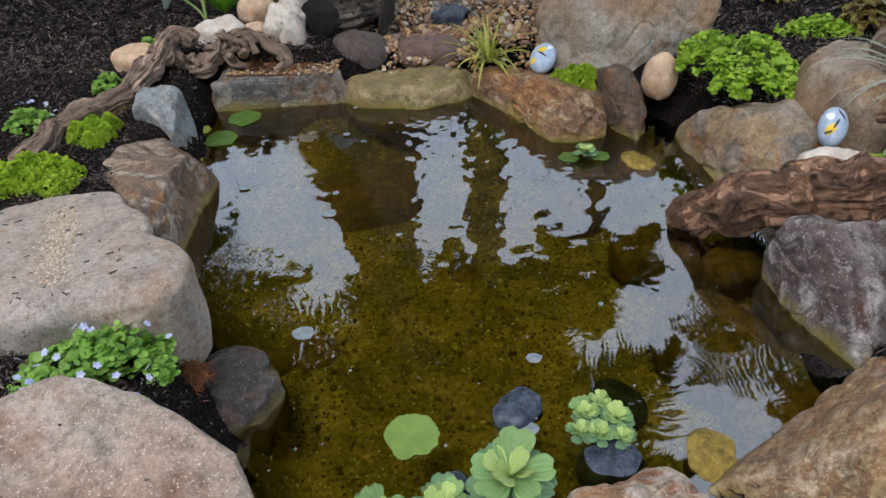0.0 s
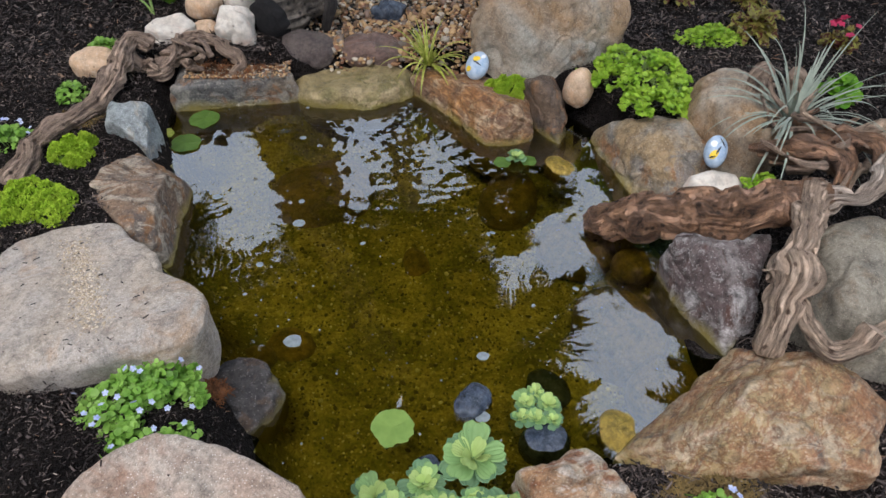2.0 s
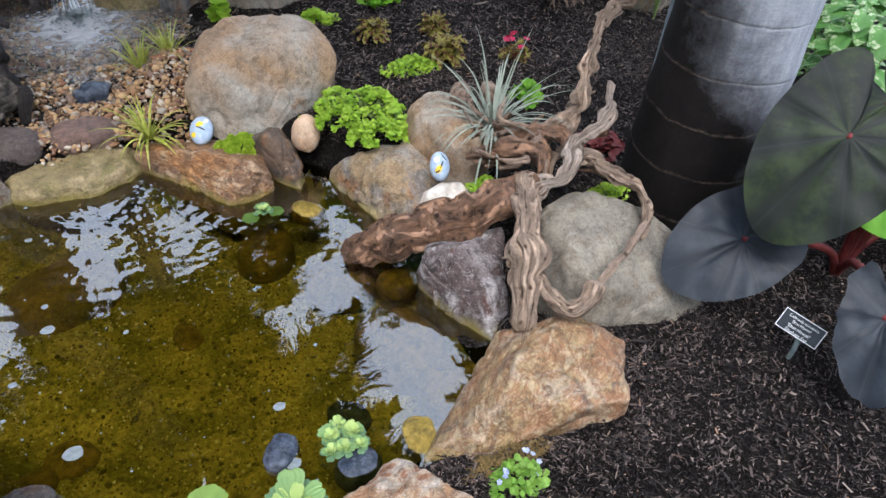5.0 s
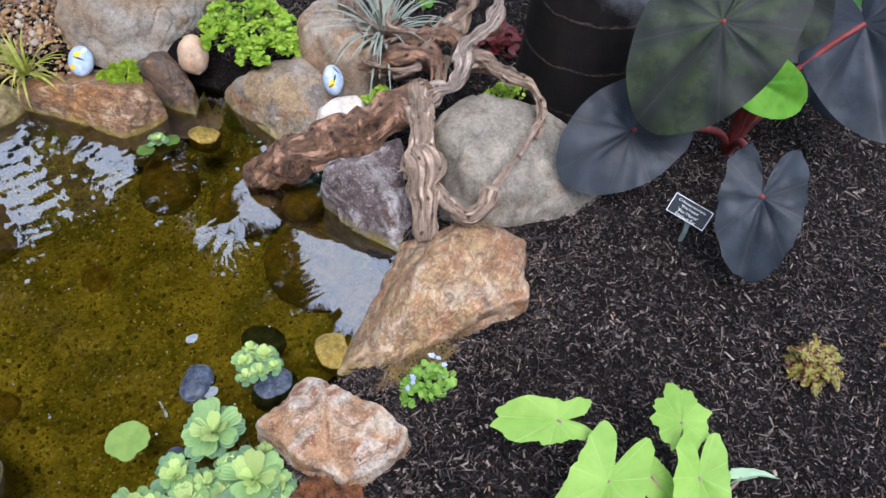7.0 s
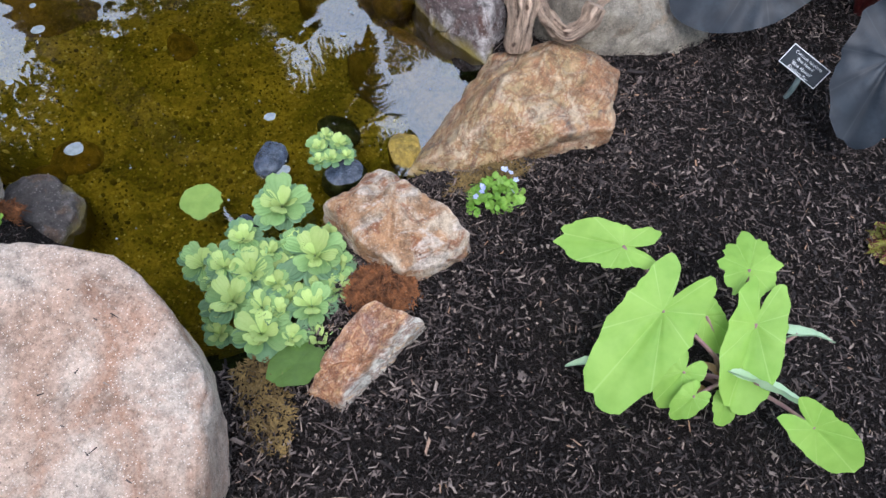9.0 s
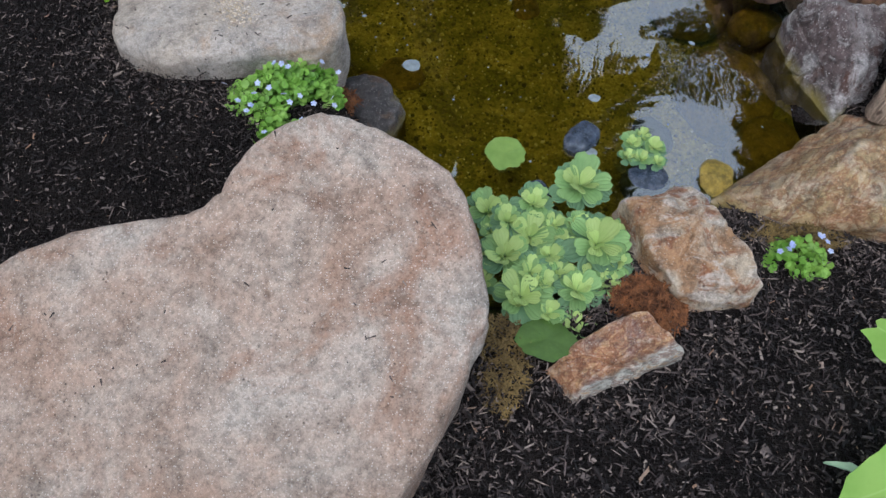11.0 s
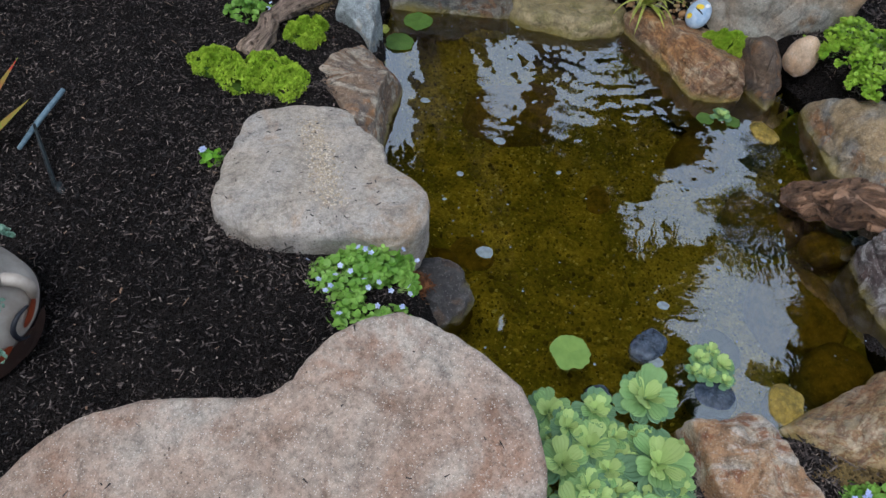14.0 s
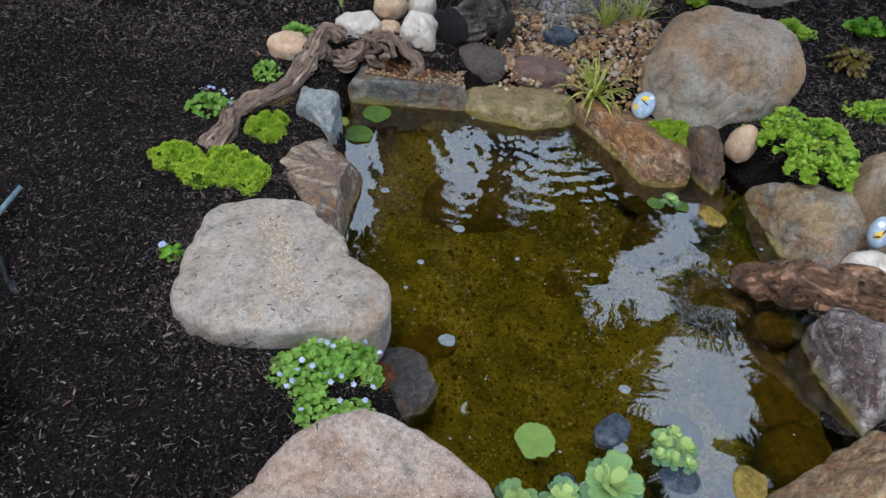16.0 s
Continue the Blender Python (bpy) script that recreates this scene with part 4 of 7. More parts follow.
# ---- rocks round the pond ----
rock("large flat pinkish sandstone boulder lying in mulch", (-0.50, 0.36, 0.305), [0.43, 0.42, 0.405, 0.36, 0.335, 0.3, 0.25, 0.2, 0.165, 0.165, 0.21, 0.32, 0.49, 0.6, 0.625, 0.6, 0.56, 0.52, 0.51, 0.51, 0.5, 0.465, 0.445, 0.445], 0.075, 0.34, M_pink, "boulder", "boulder", n=160, flat=0.42, side=0.42, lean=(0.10, 0.30), seed=3, lump=0.014, rough=0.006, crack=0.003, cells=4.0)
rock("cream sandstone boulder overhanging the pond edge", (-0.72, 1.19, 0.205), [0.192, 0.167, 0.165, 0.165, 0.167, 0.197, 0.232, 0.244, 0.257, 0.277, 0.292, 0.262, 0.257, 0.26, 0.282, 0.312, 0.319, 0.312, 0.297, 0.29, 0.295, 0.349, 0.352, 0.31], 0.06, 0.22, M_cream, "boulder", "boulder", n=144, flat=0.34, side=0.34, slope=(0.02, -0.12), lean=(0.05, -0.06), seed=5, lump=0.010, rough=0.006, crack=0.003, cells=4.0)
hewn("blocky red and cream banded stone beside the water", (0.423, 0.614, 0.035), ((31, 2, 0.098), (-99, 70, 0.096), (104, 4, 0.162), (-144, 2, 0.104), (-164, 2, 0.113), (104, 64, 0.13), (-83, 4, 0.138), (172, 69, 0.118), (20, 2, 0.112), (31, 76, 0.118), (-47, 4, 0.174), (-111, 3, 0.129), (-85, 33, 0.129), (-169, 22, 0.135), (0, -90, 0.118)), M_red, sharp=34, seed=7, lump=0.007, rough=0.004, steps=0.002, n=52)
hewn("wedge-shaped rust-red stone with a white face in mulch", (0.238, 0.351, 0.035), ((-64, 1, 0.06), (59, 1, 0.09), (126, 1, 0.062), (112, 1, 0.057), (-69, 31, 0.069), (-69, 20, 0.063), (-135, 3, 0.14), (-148, 69, 0.092), (96, 1, 0.067), (-127, 24, 0.126), (-148, 55, 0.109), (-22, 54, 0.128), (171, 63, 0.102), (47, 21, 0.125), (13, 72, 0.133), (0, 90, 0.118), (135, 18, 0.087), (0, -90, 0.118)), M_wedge, sharp=60, seed=8, lump=0.005, rough=0.004, steps=0.002, bed=(0.45, -0.8, 0.35), step_at=60, n=52)
hewn("angular ochre and orange slab rock sloping to the water", (0.899, 0.883, 0.007), ((126, 2, 0.157), (-96, 2, 0.191), (129, 35, 0.141), (-37, 3, 0.26), (-52, 74, 0.163), (-21, 64, 0.188), (108, 49, 0.143), (74, 2, 0.191), (24, 3, 0.288), (-106, 26, 0.217), (142, 45, 0.17), (76, 35, 0.178), (29, 51, 0.22), (-129, 4, 0.304), (-140, 36, 0.275), (88, 39, 0.165), (108, 2, 0.179), (86, 26, 0.179), (0, -90, 0.172)), M_slab, sharp=70, seed=9, lump=0.008, rough=0.005, steps=0.002, bed=(0.5, -0.5, 0.7), n=64)
hewn("rounded pale granite boulder under driftwood", (1.358, 1.122, 0.09), ((97, 2, 0.265), (-52, 55, 0.137), (157, 2, 0.287), (41, 3, 0.255), (-144, 3, 0.263), (1, 87, 0.185), (-17, 3, 0.284), (164, 15, 0.288), (36, 39, 0.228), (-110, 17, 0.2), (-54, 72, 0.156), (-77, 45, 0.156), (57, 48, 0.237), (145, 61, 0.268), (-90, 4, 0.236), (-110, 4, 0.222), (94, 13, 0.275), (-99, 4, 0.228), (12, 52, 0.213), (0, -90, 0.201)), M_granite, "boulder", "boulder", sharp=12, seed=11, lump=0.016, rough=0.004, crack=0.004, cells=3.2, n=64)
hewn("purple-grey rock streaked with white at the waterline", (0.881, 1.27, 0.02), ((-21, 1, 0.142), (63, 1, 0.168), (-173, 1, 0.089), (89, 51, 0.181), (129, 1, 0.147), (-149, 1, 0.097), (-75, 61, 0.143), (-62, 46, 0.141), (-57, 2, 0.172), (89, 64, 0.181), (-41, 34, 0.153), (-76, 34, 0.149), (-150, 36, 0.121), (-41, 76, 0.169), (-152, 12, 0.091), (-163, 9, 0.09), (-154, 23, 0.103), (150, 1, 0.138), (0, -90, 0.185)), M_purple, sharp=50, seed=13, lump=0.012, rough=0.005, steps=0.002, bed=(0.6, 0.1, 0.7), n=60)
hewn("tan angular rock standing in the pond edge", (0.882, 1.832, 0.02), ((28, 1, 0.136), (80, 1, 0.164), (-47, 1, 0.21), (-165, 1, 0.132), (-131, 1, 0.149), (-165, 13, 0.124), (-124, 47, 0.147), (93, 57, 0.167), (-137, 19, 0.134), (-177, 59, 0.144), (27, 24, 0.162), (-56, 39, 0.201), (-170, 22, 0.134), (139, 70, 0.158), (89, 18, 0.178), (-94, 54, 0.173), (10, 41, 0.193), (-41, 82, 0.191), (178, 12, 0.165), (-150, 30, 0.15), (0, -90, 0.185)), M_tan, sharp=26, seed=15, lump=0.010, rough=0.005, steps=0.0015, bed=(0.3, -0.6, 0.6), n=60)
rock("brown rounded rock behind the driftwood", (1.12, 1.86, 0.05), [0.14, 0.17, 0.19, 0.19, 0.18, 0.16, 0.15, 0.14, 0.19, 0.22, 0.18, 0.14], 0.27, 0.1, M_bigtan, seed=17, lump=0.02, flat=0.55, side=0.5)
hewn("large smooth tan boulder above the stream gravel", (0.603, 2.455, 0.2), ((158, -11, 0.262), (7, -13, 0.296), (94, 27, 0.288), (94, -17, 0.31), (-145, 86, 0.193), (72, 46, 0.284), (153, 18, 0.272), (-76, 15, 0.192), (-93, 19, 0.192), (-170, 61, 0.233), (-65, 22, 0.207), (-111, 14, 0.218), (16, 24, 0.318), (-41, 62, 0.229), (120, 37, 0.282), (-40, -12, 0.271), (-68, -15, 0.235), (-51, 45, 0.232), (-48, -17, 0.265), (-120, 5, 0.254), (176, -13, 0.308), (0, -90, 0.212)), M_bigtan, "boulder", "boulder", sharp=12, seed=19, lump=0.012, rough=0.003, crack=0.003, cells=3.5, n=64)
hewn("rust-orange angular rock at the pond inlet", (0.31, 2.159, 0.0), ((58, 1, 0.142), (-143, 1, 0.078), (73, 70, 0.13), (1, 1, 0.199), (-141, 18, 0.08), (33, 78, 0.139), (-141, 29, 0.088), (-74, 2, 0.194), (150, 2, 0.28), (150, 70, 0.154), (-128, 51, 0.119), (-10, 48, 0.202), (-116, 1, 0.134), (-74, 24, 0.205), (0, -90, 0.144)), M_orange, sharp=60, seed=21, lump=0.008, rough=0.005, steps=0.002, bed=(0.5, 0.6, 0.6), step_at=46, n=60)
hewn("dark brown wedge rock at the waterline", (0.558, 2.109, 0.025), ((-145, 0, 0.048), (11, 1, 0.075), (108, 1, 0.112), (-161, 1, 0.061), (-27, 1, 0.102), (-63, 38, 0.095), (1, 25, 0.093), (108, 56, 0.154), (7, 58, 0.13), (-121, 23, 0.082), (0, -90, 0.171)), M_darkrock, sharp=12, seed=23, lump=0.008, rough=0.004, steps=0.0015, n=44)
rock("pale egg-shaped cobble between the rocks", (0.668, 2.128, 0.12), [0.056, 0.052, 0.05, 0.054, 0.05, 0.052], 0.10, 0.05, M_peach, "stone", "stone", flat=0.9, side=0.9, seed=24, lump=0.008, rough=0.002, crack=0.0005, n=40)
rock("algae-covered sill rock in the inflow", (-0.14, 2.35, -0.02), [0.25, 0.22, 0.17, 0.14, 0.16, 0.19, 0.23, 0.20, 0.15, 0.14, 0.16, 0.20], 0.09, 0.1, M_mossy, seed=25, lump=0.012, flat=0.4, side=0.4)
rock("dark porous oval lava stone", (-0.312, 2.465, 0.09), [0.122, 0.11, 0.085, 0.11, 0.122, 0.11, 0.085, 0.11], 0.08, 0.06, M_lava, "stone", "stone", flat=0.95, side=0.95, seed=26, lump=0.008, rough=0.003, crack=0.002)
rock("maroon oval cobble in the stream", (-0.064, 2.485, 0.08), [0.135, 0.11, 0.085, 0.11, 0.135, 0.11, 0.085, 0.11], 0.06, 0.06, M_maroon, "stone", "stone", flat=0.95, side=0.95, seed=27, lump=0.008, rough=0.002)
hewn("flat-topped slate ledge rock above the water", (-0.558, 2.294, -0.005), ((-83, 0, 0.05), (98, 0, 0.21), (40, 1, 0.22), (-82, 87, 0.113), (140, 1, 0.27), (-142, 1, 0.217), (178, 29, 0.238), (-82, 23, 0.082), (21, 2, 0.208), (0, -90, 0.118)), M_slate, sharp=60, seed=29, lump=0.008, rough=0.005, steps=0.002, step_at=52, bed=(0.1, 0.2, 1.0), n=60)
rock("pale blue-grey upright rock", (-0.82, 1.95, 0.08), [0.10, 0.08, 0.085, 0.10, 0.12, 0.10, 0.09, 0.09, 0.10, 0.13, 0.16, 0.14], 0.14, 0.1, M_grey, seed=31, lump=0.010, flat=0.55, side=0.55, faces=((300, 50, 0.125),), cuts=8, cut_at=0.66)
hewn("brown quartz-flecked rock dipping into the water", (-0.713, 1.633, 0.02), ((-136, 1, 0.133), (150, 1, 0.164), (0, 11, 0.079), (0, 1, 0.082), (74, 1, 0.177), (-82, 86, 0.159), (67, 69, 0.154), (48, 33, 0.144), (48, 77, 0.15), (-142, 67, 0.178), (-103, 1, 0.19), (-50, 1, 0.188), (147, 19, 0.193), (-23, 48, 0.16), (0, -90, 0.165)), M_brown, sharp=50, seed=33, lump=0.008, rough=0.005, steps=0.002, n=56)
rock("dark grey weathered rock half under water beside the boulders", (-0.365, 0.99, -0.02), [0.10, 0.10, 0.12, 0.115, 0.09, 0.10, 0.11, 0.10], 0.075, 0.08, M_darkgrey, seed=35, lump=0.016, rough=0.006, flat=0.45, side=0.5, cuts=6, cut_at=0.8)
rock("pointed white stone behind the soaked log", (0.955, 1.555, 0.175), [0.085, 0.06, 0.045, 0.06, 0.085, 0.06, 0.05, 0.06], 0.05, 0.05, M_white, "stone", "stone", seed=36, lump=0.014, rough=0.003, crack=0.0005, flat=1.0, side=1.0, n=44, slope=(-0.2, 0))
# the pile of rounded stones beside the stream
PILE = "pile of rounded stones"
rock("peach-coloured rounded stone beside driftwood", (-1.02, 2.28, 0.16), [0.085, 0.07, 0.06, 0.07, 0.08, 0.07, 0.06, 0.07], 0.05, 0.05, M_peach, "stone", "stone", PILE, seed=41, lump=0.01, rough=0.002, crack=0.0005, flat=0.6, side=0.6, n=44)
rock("flat white stone on mulch", (-0.805, 2.495, 0.15), [0.095, 0.085, 0.065, 0.07, 0.09, 0.08, 0.06, 0.075], 0.065, 0.05, M_white, "stone", "stone", PILE, seed=42, lump=0.016, rough=0.003, crack=0.001, flat=0.75, side=0.75, n=52, cuts=3, cut_at=0.85)
rock("tan rounded stone of the pile", (-0.70, 2.64, 0.19), [0.07, 0.06, 0.055, 0.06, 0.07, 0.06, 0.055, 0.06], 0.06, 0.05, M_peach, "stone", "stone", PILE, seed=43, lump=0.006, rough=0.002, crack=0.0005, flat=0.8, side=0.8, n=44, turn=30)
rock("small tan stone wedged in the pile", (-0.685, 2.53, 0.15), [0.05, 0.045, 0.04, 0.045, 0.05, 0.045, 0.04, 0.045], 0.04, 0.04, M_peach, "stone", "stone", PILE, seed=44, lump=0.006, rough=0.002, crack=0.0005, flat=0.8, side=0.8, n=36)
rock("blocky white stone with a pink stain", (-0.558, 2.49, 0.15), [0.078, 0.082, 0.07, 0.076, 0.076, 0.08, 0.07, 0.08], 0.11, 0.07, M_white, "stone", "stone", PILE, seed=45, lump=0.018, rough=0.003, flat=0.65, side=0.65, n=60, cuts=4, cut_at=0.85)
rock("pale peach stone leaning on the pile", (-0.578, 2.71, 0.16), [0.062, 0.06, 0.055, 0.06, 0.058, 0.06, 0.055, 0.06], 0.08, 0.05, M_white, "stone", "stone", PILE, seed=46, lump=0.012, rough=0.003, crack=0.001, flat=0.7, side=0.7, n=52, cuts=3, cut_at=0.85)
rock("long pale stone on top of the pile", (-0.60, 2.775, 0.235), [0.088, 0.062, 0.045, 0.06, 0.078, 0.06, 0.045, 0.06], 0.05, 0.045, M_white, "stone", "stone", PILE, seed=47, lump=0.014, rough=0.003, crack=0.001, flat=0.7, side=0.75, n=52, turn=10, cuts=3, cut_at=0.85)
# stones behind the pond
BACK = "boulders at the back"
rock("tan rounded boulder behind the upper basin", (0.90, 3.36, 0.22), [0.25, 0.22, 0.2, 0.22, 0.26, 0.24, 0.2, 0.2], 0.2, 0.14, M_bigtan, "boulder", "boulder", BACK, seed=51, lump=0.03, flat=0.6, side=0.6)
rock("grey-tan boulder among dark plants", (1.55, 3.60, 0.22), [0.26, 0.22, 0.2, 0.22, 0.26, 0.24, 0.2, 0.2], 0.22, 0.14, M_bigtan, "boulder", "boulder", BACK, seed=52, lump=0.03, flat=0.6, side=0.6)
rock("mossy upright boulder beside the waterfall", (0.28, 3.52, 0.10), [0.17, 0.16, 0.15, 0.16, 0.17, 0.16, 0.15, 0.16], 0.55, 0.12, M_mossy, "boulder", "boulder", BACK, seed=53, lump=0.025, flat=0.5, side=0.35)
rock("dark wet rock behind the waterfall", (-0.22, 3.62, 0.10), [0.22, 0.2, 0.15, 0.2, 0.24, 0.2, 0.15, 0.2], 0.5, 0.12, M_wetbrown, "boulder", "boulder", BACK, seed=54, lump=0.04, flat=0.45, side=0.4, cuts=3)
rock("flat grey step stone", (-0.60, 3.50, 0.17), [0.16, 0.14, 0.12, 0.14, 0.16, 0.14, 0.12, 0.14], 0.07, 0.07, M_granite, "stone", "stone", BACK, seed=55, lump=0.012, flat=0.35, side=0.4)
rock("flat grey step stone stacked behind", (-0.60, 3.68, 0.25), [0.16, 0.14, 0.12, 0.14, 0.16, 0.14, 0.12, 0.14], 0.09, 0.1, M_granite, "stone", "stone", BACK, seed=56, lump=0.012, flat=0.35, side=0.4)
rock("slate-blue rock beside the upper basin", (0.52, 3.42, 0.12), [0.13, 0.12, 0.1, 0.12, 0.13, 0.12, 0.1, 0.12], 0.22, 0.1, M_slate, "rock", "rock", BACK, seed=57, lump=0.02, flat=0.5, cuts=8, cut_at=0.66)
rock("wet blue-black rock in the stream", (0.01, 2.72, 0.10), [0.08, 0.06, 0.045, 0.06, 0.08, 0.06, 0.045, 0.06], 0.06, 0.05, M_black, "stone", "stone", BACK, seed=58, lump=0.012, flat=0.5, cuts=3, n=44)
rock("terracotta-coloured pebble beside the boulder", (0.28, 2.55, 0.10), [0.055, 0.05, 0.035, 0.05, 0.055, 0.05, 0.035, 0.05], 0.04, 0.03, M_terracotta, "stone", "stone", BACK, seed=59, lump=0.005, rough=0.002, crack=0.0005, n=36, turn=60)
rock("terracotta-coloured pebble at the stream's edge", (0.38, 2.88, 0.12), [0.07, 0.05, 0.03, 0.05, 0.07, 0.05, 0.03, 0.05], 0.04, 0.03, M_terracotta, "stone", "stone", BACK, seed=60, lump=0.005, rough=0.002, crack=0.0005, n=36, turn=20)
# stones under and at the water
SUNK = "stones in the pond"
for k, (x, y, z, r, m, text) in enumerate((
        (0.75, 1.45, -0.045, 0.075, M_under, "smooth yellow-brown stone just under water"), (0.72, 1.03, -0.08, 0.11, M_under, "rusty stone under shallow water"),
        (0.55, 0.87, -0.02, 0.065, M_under, "yellow stone at the pond's edge"), (0.58, 1.88, -0.02, 0.06, M_under, "yellow-green stone at the waterline"),
        (-0.30, 1.30, -0.215, 0.08, M_under, "olive stone on the pond bed"), (-0.24, 1.96, -0.22, 0.20, M_under, "flat olive rock under water"),
        (0.42, 1.88, -0.17, 0.13, M_under, "olive ledge rock under the inlet rock"), (0.08, 1.62, -0.20, 0.06, M_under, "small olive stone on the pond bed"),
        (0.41, 1.03, -0.06, 0.06, M_black, "black stone under the surface"), (0.37, 0.86, -0.03, 0.065, M_black, "wet blue-black stone at the edge"),
        (0.20, 0.965, 0.0, 0.055, M_black, "wet black stone breaking the surface"), (0.08, 0.78, -0.02, 0.05, M_black, "dark stone among floating plants"), (0.66, 1.24, -0.115, 0.16, M_under, "broad olive shelf rock under shallow water"), (0.60, 1.60, -0.13, 0.13, M_under, "olive rock under water beside the log"), (-0.41, 1.24, -0.20, 0.07, M_under, "small yellow-olive stone on the pond bed"))):
    rock(text, (x, y, z), [r, r * 0.9, r * 0.75, r * 0.85, r, r * 0.9, r * 0.72, r * 0.9], r * 0.6, r * 0.7, m, "stone", "stone", SUNK, seed=70 + k, lump=0.008, rough=0.002, crack=0.0005, flat=0.75, side=0.7, n=44, turn=40 * k)


# ---- driftwood ----
def driftwood_east():
    ob = base("driftwood", (1.1, 1.3, 0.1), "large gnarled driftwood lying over rocks into the pond", "driftwood")
    o = Vector((1.1, 1.3, 0.1))

    def add(name, mat, pts, radii, seed, label="", **how):
        part(name, limb_bm([Vector(p) - o for p in pts], radii, seed=seed, **how), mat, ob, label)

    add("trunk", M_drift_dark, ((0.64, 1.60, -0.03), (0.70, 1.54, 0.06), (0.78, 1.46, 0.15), (0.88, 1.42, 0.20), (0.99, 1.39, 0.24), (1.08, 1.39, 0.27), (1.17, 1.39, 0.28)), (0.05, 0.062, 0.068, 0.072, 0.066, 0.064, 0.05), 3, "thick reddish-brown trunk soaked at its end", sides=64, k=22, gnarl=0.24, ridges=3, groove=0.8)
    add("limb", M_drift, ((1.16, 1.41, 0.28), (1.11, 1.33, 0.30), (1.055, 1.235, 0.29), (1.015, 1.17, 0.28), (0.985, 1.12, 0.26), (0.96, 1.07, 0.20), (0.935, 1.01, 0.11)), (0.046, 0.042, 0.034, 0.038, 0.052, 0.036, 0.032), 4, "stout gnarled limb with a burl", sides=56, k=16, gnarl=0.42, ridges=3, groove=0.5)
    add("limb", M_drift, ((1.0, 1.12, 0.22), (1.02, 1.052, 0.20), (1.032, 0.962, 0.19), (1.075, 0.938, 0.205), (1.125, 0.953, 0.255)), (0.022, 0.022, 0.026, 0.022, 0.027), 5, "limb stub ending in a knob", gnarl=0.5, sides=32, groove=0.8)
    add("limb", M_drift, ((1.09, 0.945, 0.22), (1.15, 0.965, 0.272), (1.20, 0.985, 0.282), (1.275, 1.022, 0.288), (1.34, 1.06, 0.29), (1.40, 1.10, 0.275)), (0.013, 0.012, 0.011, 0.009, 0.010, 0.012), 6, "thin root lying over the granite", gnarl=0.5, sides=24, groove=0.8)
    add("limb", M_drift_pale, ((1.15, 1.38, 0.29), (1.22, 1.34, 0.32), (1.28, 1.35, 0.36), (1.32, 1.41, 0.38), (1.39, 1.40, 0.42), (1.45, 1.43, 0.46), (1.50, 1.49, 0.465), (1.56, 1.57, 0.48)), (0.03, 0.024, 0.028, 0.02, 0.024, 0.02, 0.014, 0.006), 7, "bleached twisting limb", gnarl=0.8, sides=40, k=12, groove=0.9)
    add("limb", M_drift, ((1.24, 1.50, 0.28), (1.33, 1.56, 0.34), (1.43, 1.55, 0.40), (1.46, 1.58, 0.46), (1.52, 1.65, 0.52), (1.63, 1.75, 0.58), (1.72, 1.82, 0.61), (1.80, 1.80, 0.64)), (0.022, 0.02, 0.026, 0.019, 0.022, 0.017, 0.024, 0.007), 8, "tall twisted limb", gnarl=0.85, sides=40, k=12, groove=0.9)
    add("limb", M_drift, ((1.30, 1.40, 0.35), (1.38, 1.38, 0.34), (1.41, 1.33, 0.32), (1.45, 1.25, 0.31), (1.475, 1.19, 0.28), (1.44, 1.13, 0.26), (1.38, 1.09, 0.23)), (0.016, 0.02, 0.022, 0.018, 0.022, 0.016, 0.010), 9, gnarl=0.85, sides=40, k=12, groove=0.9)
    rnd = random.Random(77)
    for k in range(22):
        p = Vector((rnd.uniform(1.08, 1.45), rnd.uniform(1.46, 1.72), rnd.uniform(0.24, 0.34)))
        q = p + Vector((rnd.uniform(-0.12, 0.12), rnd.uniform(-0.12, 0.10), rnd.uniform(-0.03, 0.07)))
        e = q + Vector((rnd.uniform(-0.10, 0.10), rnd.uniform(-0.10, 0.10), rnd.uniform(-0.05, 0.06)))
        add("twig", (M_drift, M_drift_dark, M_root)[k % 3], (p, (p + q) / 2 + Vector((0.02, -0.02, 0.015)), q, e), (0.014, 0.012, 0.009, 0.004), 60 + k, gnarl=0.6, sides=8, k=5)
    for k, pts in enumerate((((1.06, 1.62, 0.27), (1.12, 1.58, 0.30), (1.17, 1.52, 0.34), (1.24, 1.47, 0.33), (1.22, 1.40, 0.29)), ((1.08, 1.60, 0.26), (1.16, 1.56, 0.29), (1.26, 1.52, 0.34), (1.30, 1.55, 0.31)), ((1.14, 1.63, 0.27), (1.22, 1.60, 0.30), (1.28, 1.55, 0.36), (1.33, 1.48, 0.37), (1.32, 1.42, 0.36)))):
        add("root", M_drift_dark, pts, (0.012, 0.022, 0.03, 0.028, 0.02)[:len(pts)], 10 + k, "knotted reddish root", gnarl=0.4)


driftwood_east()


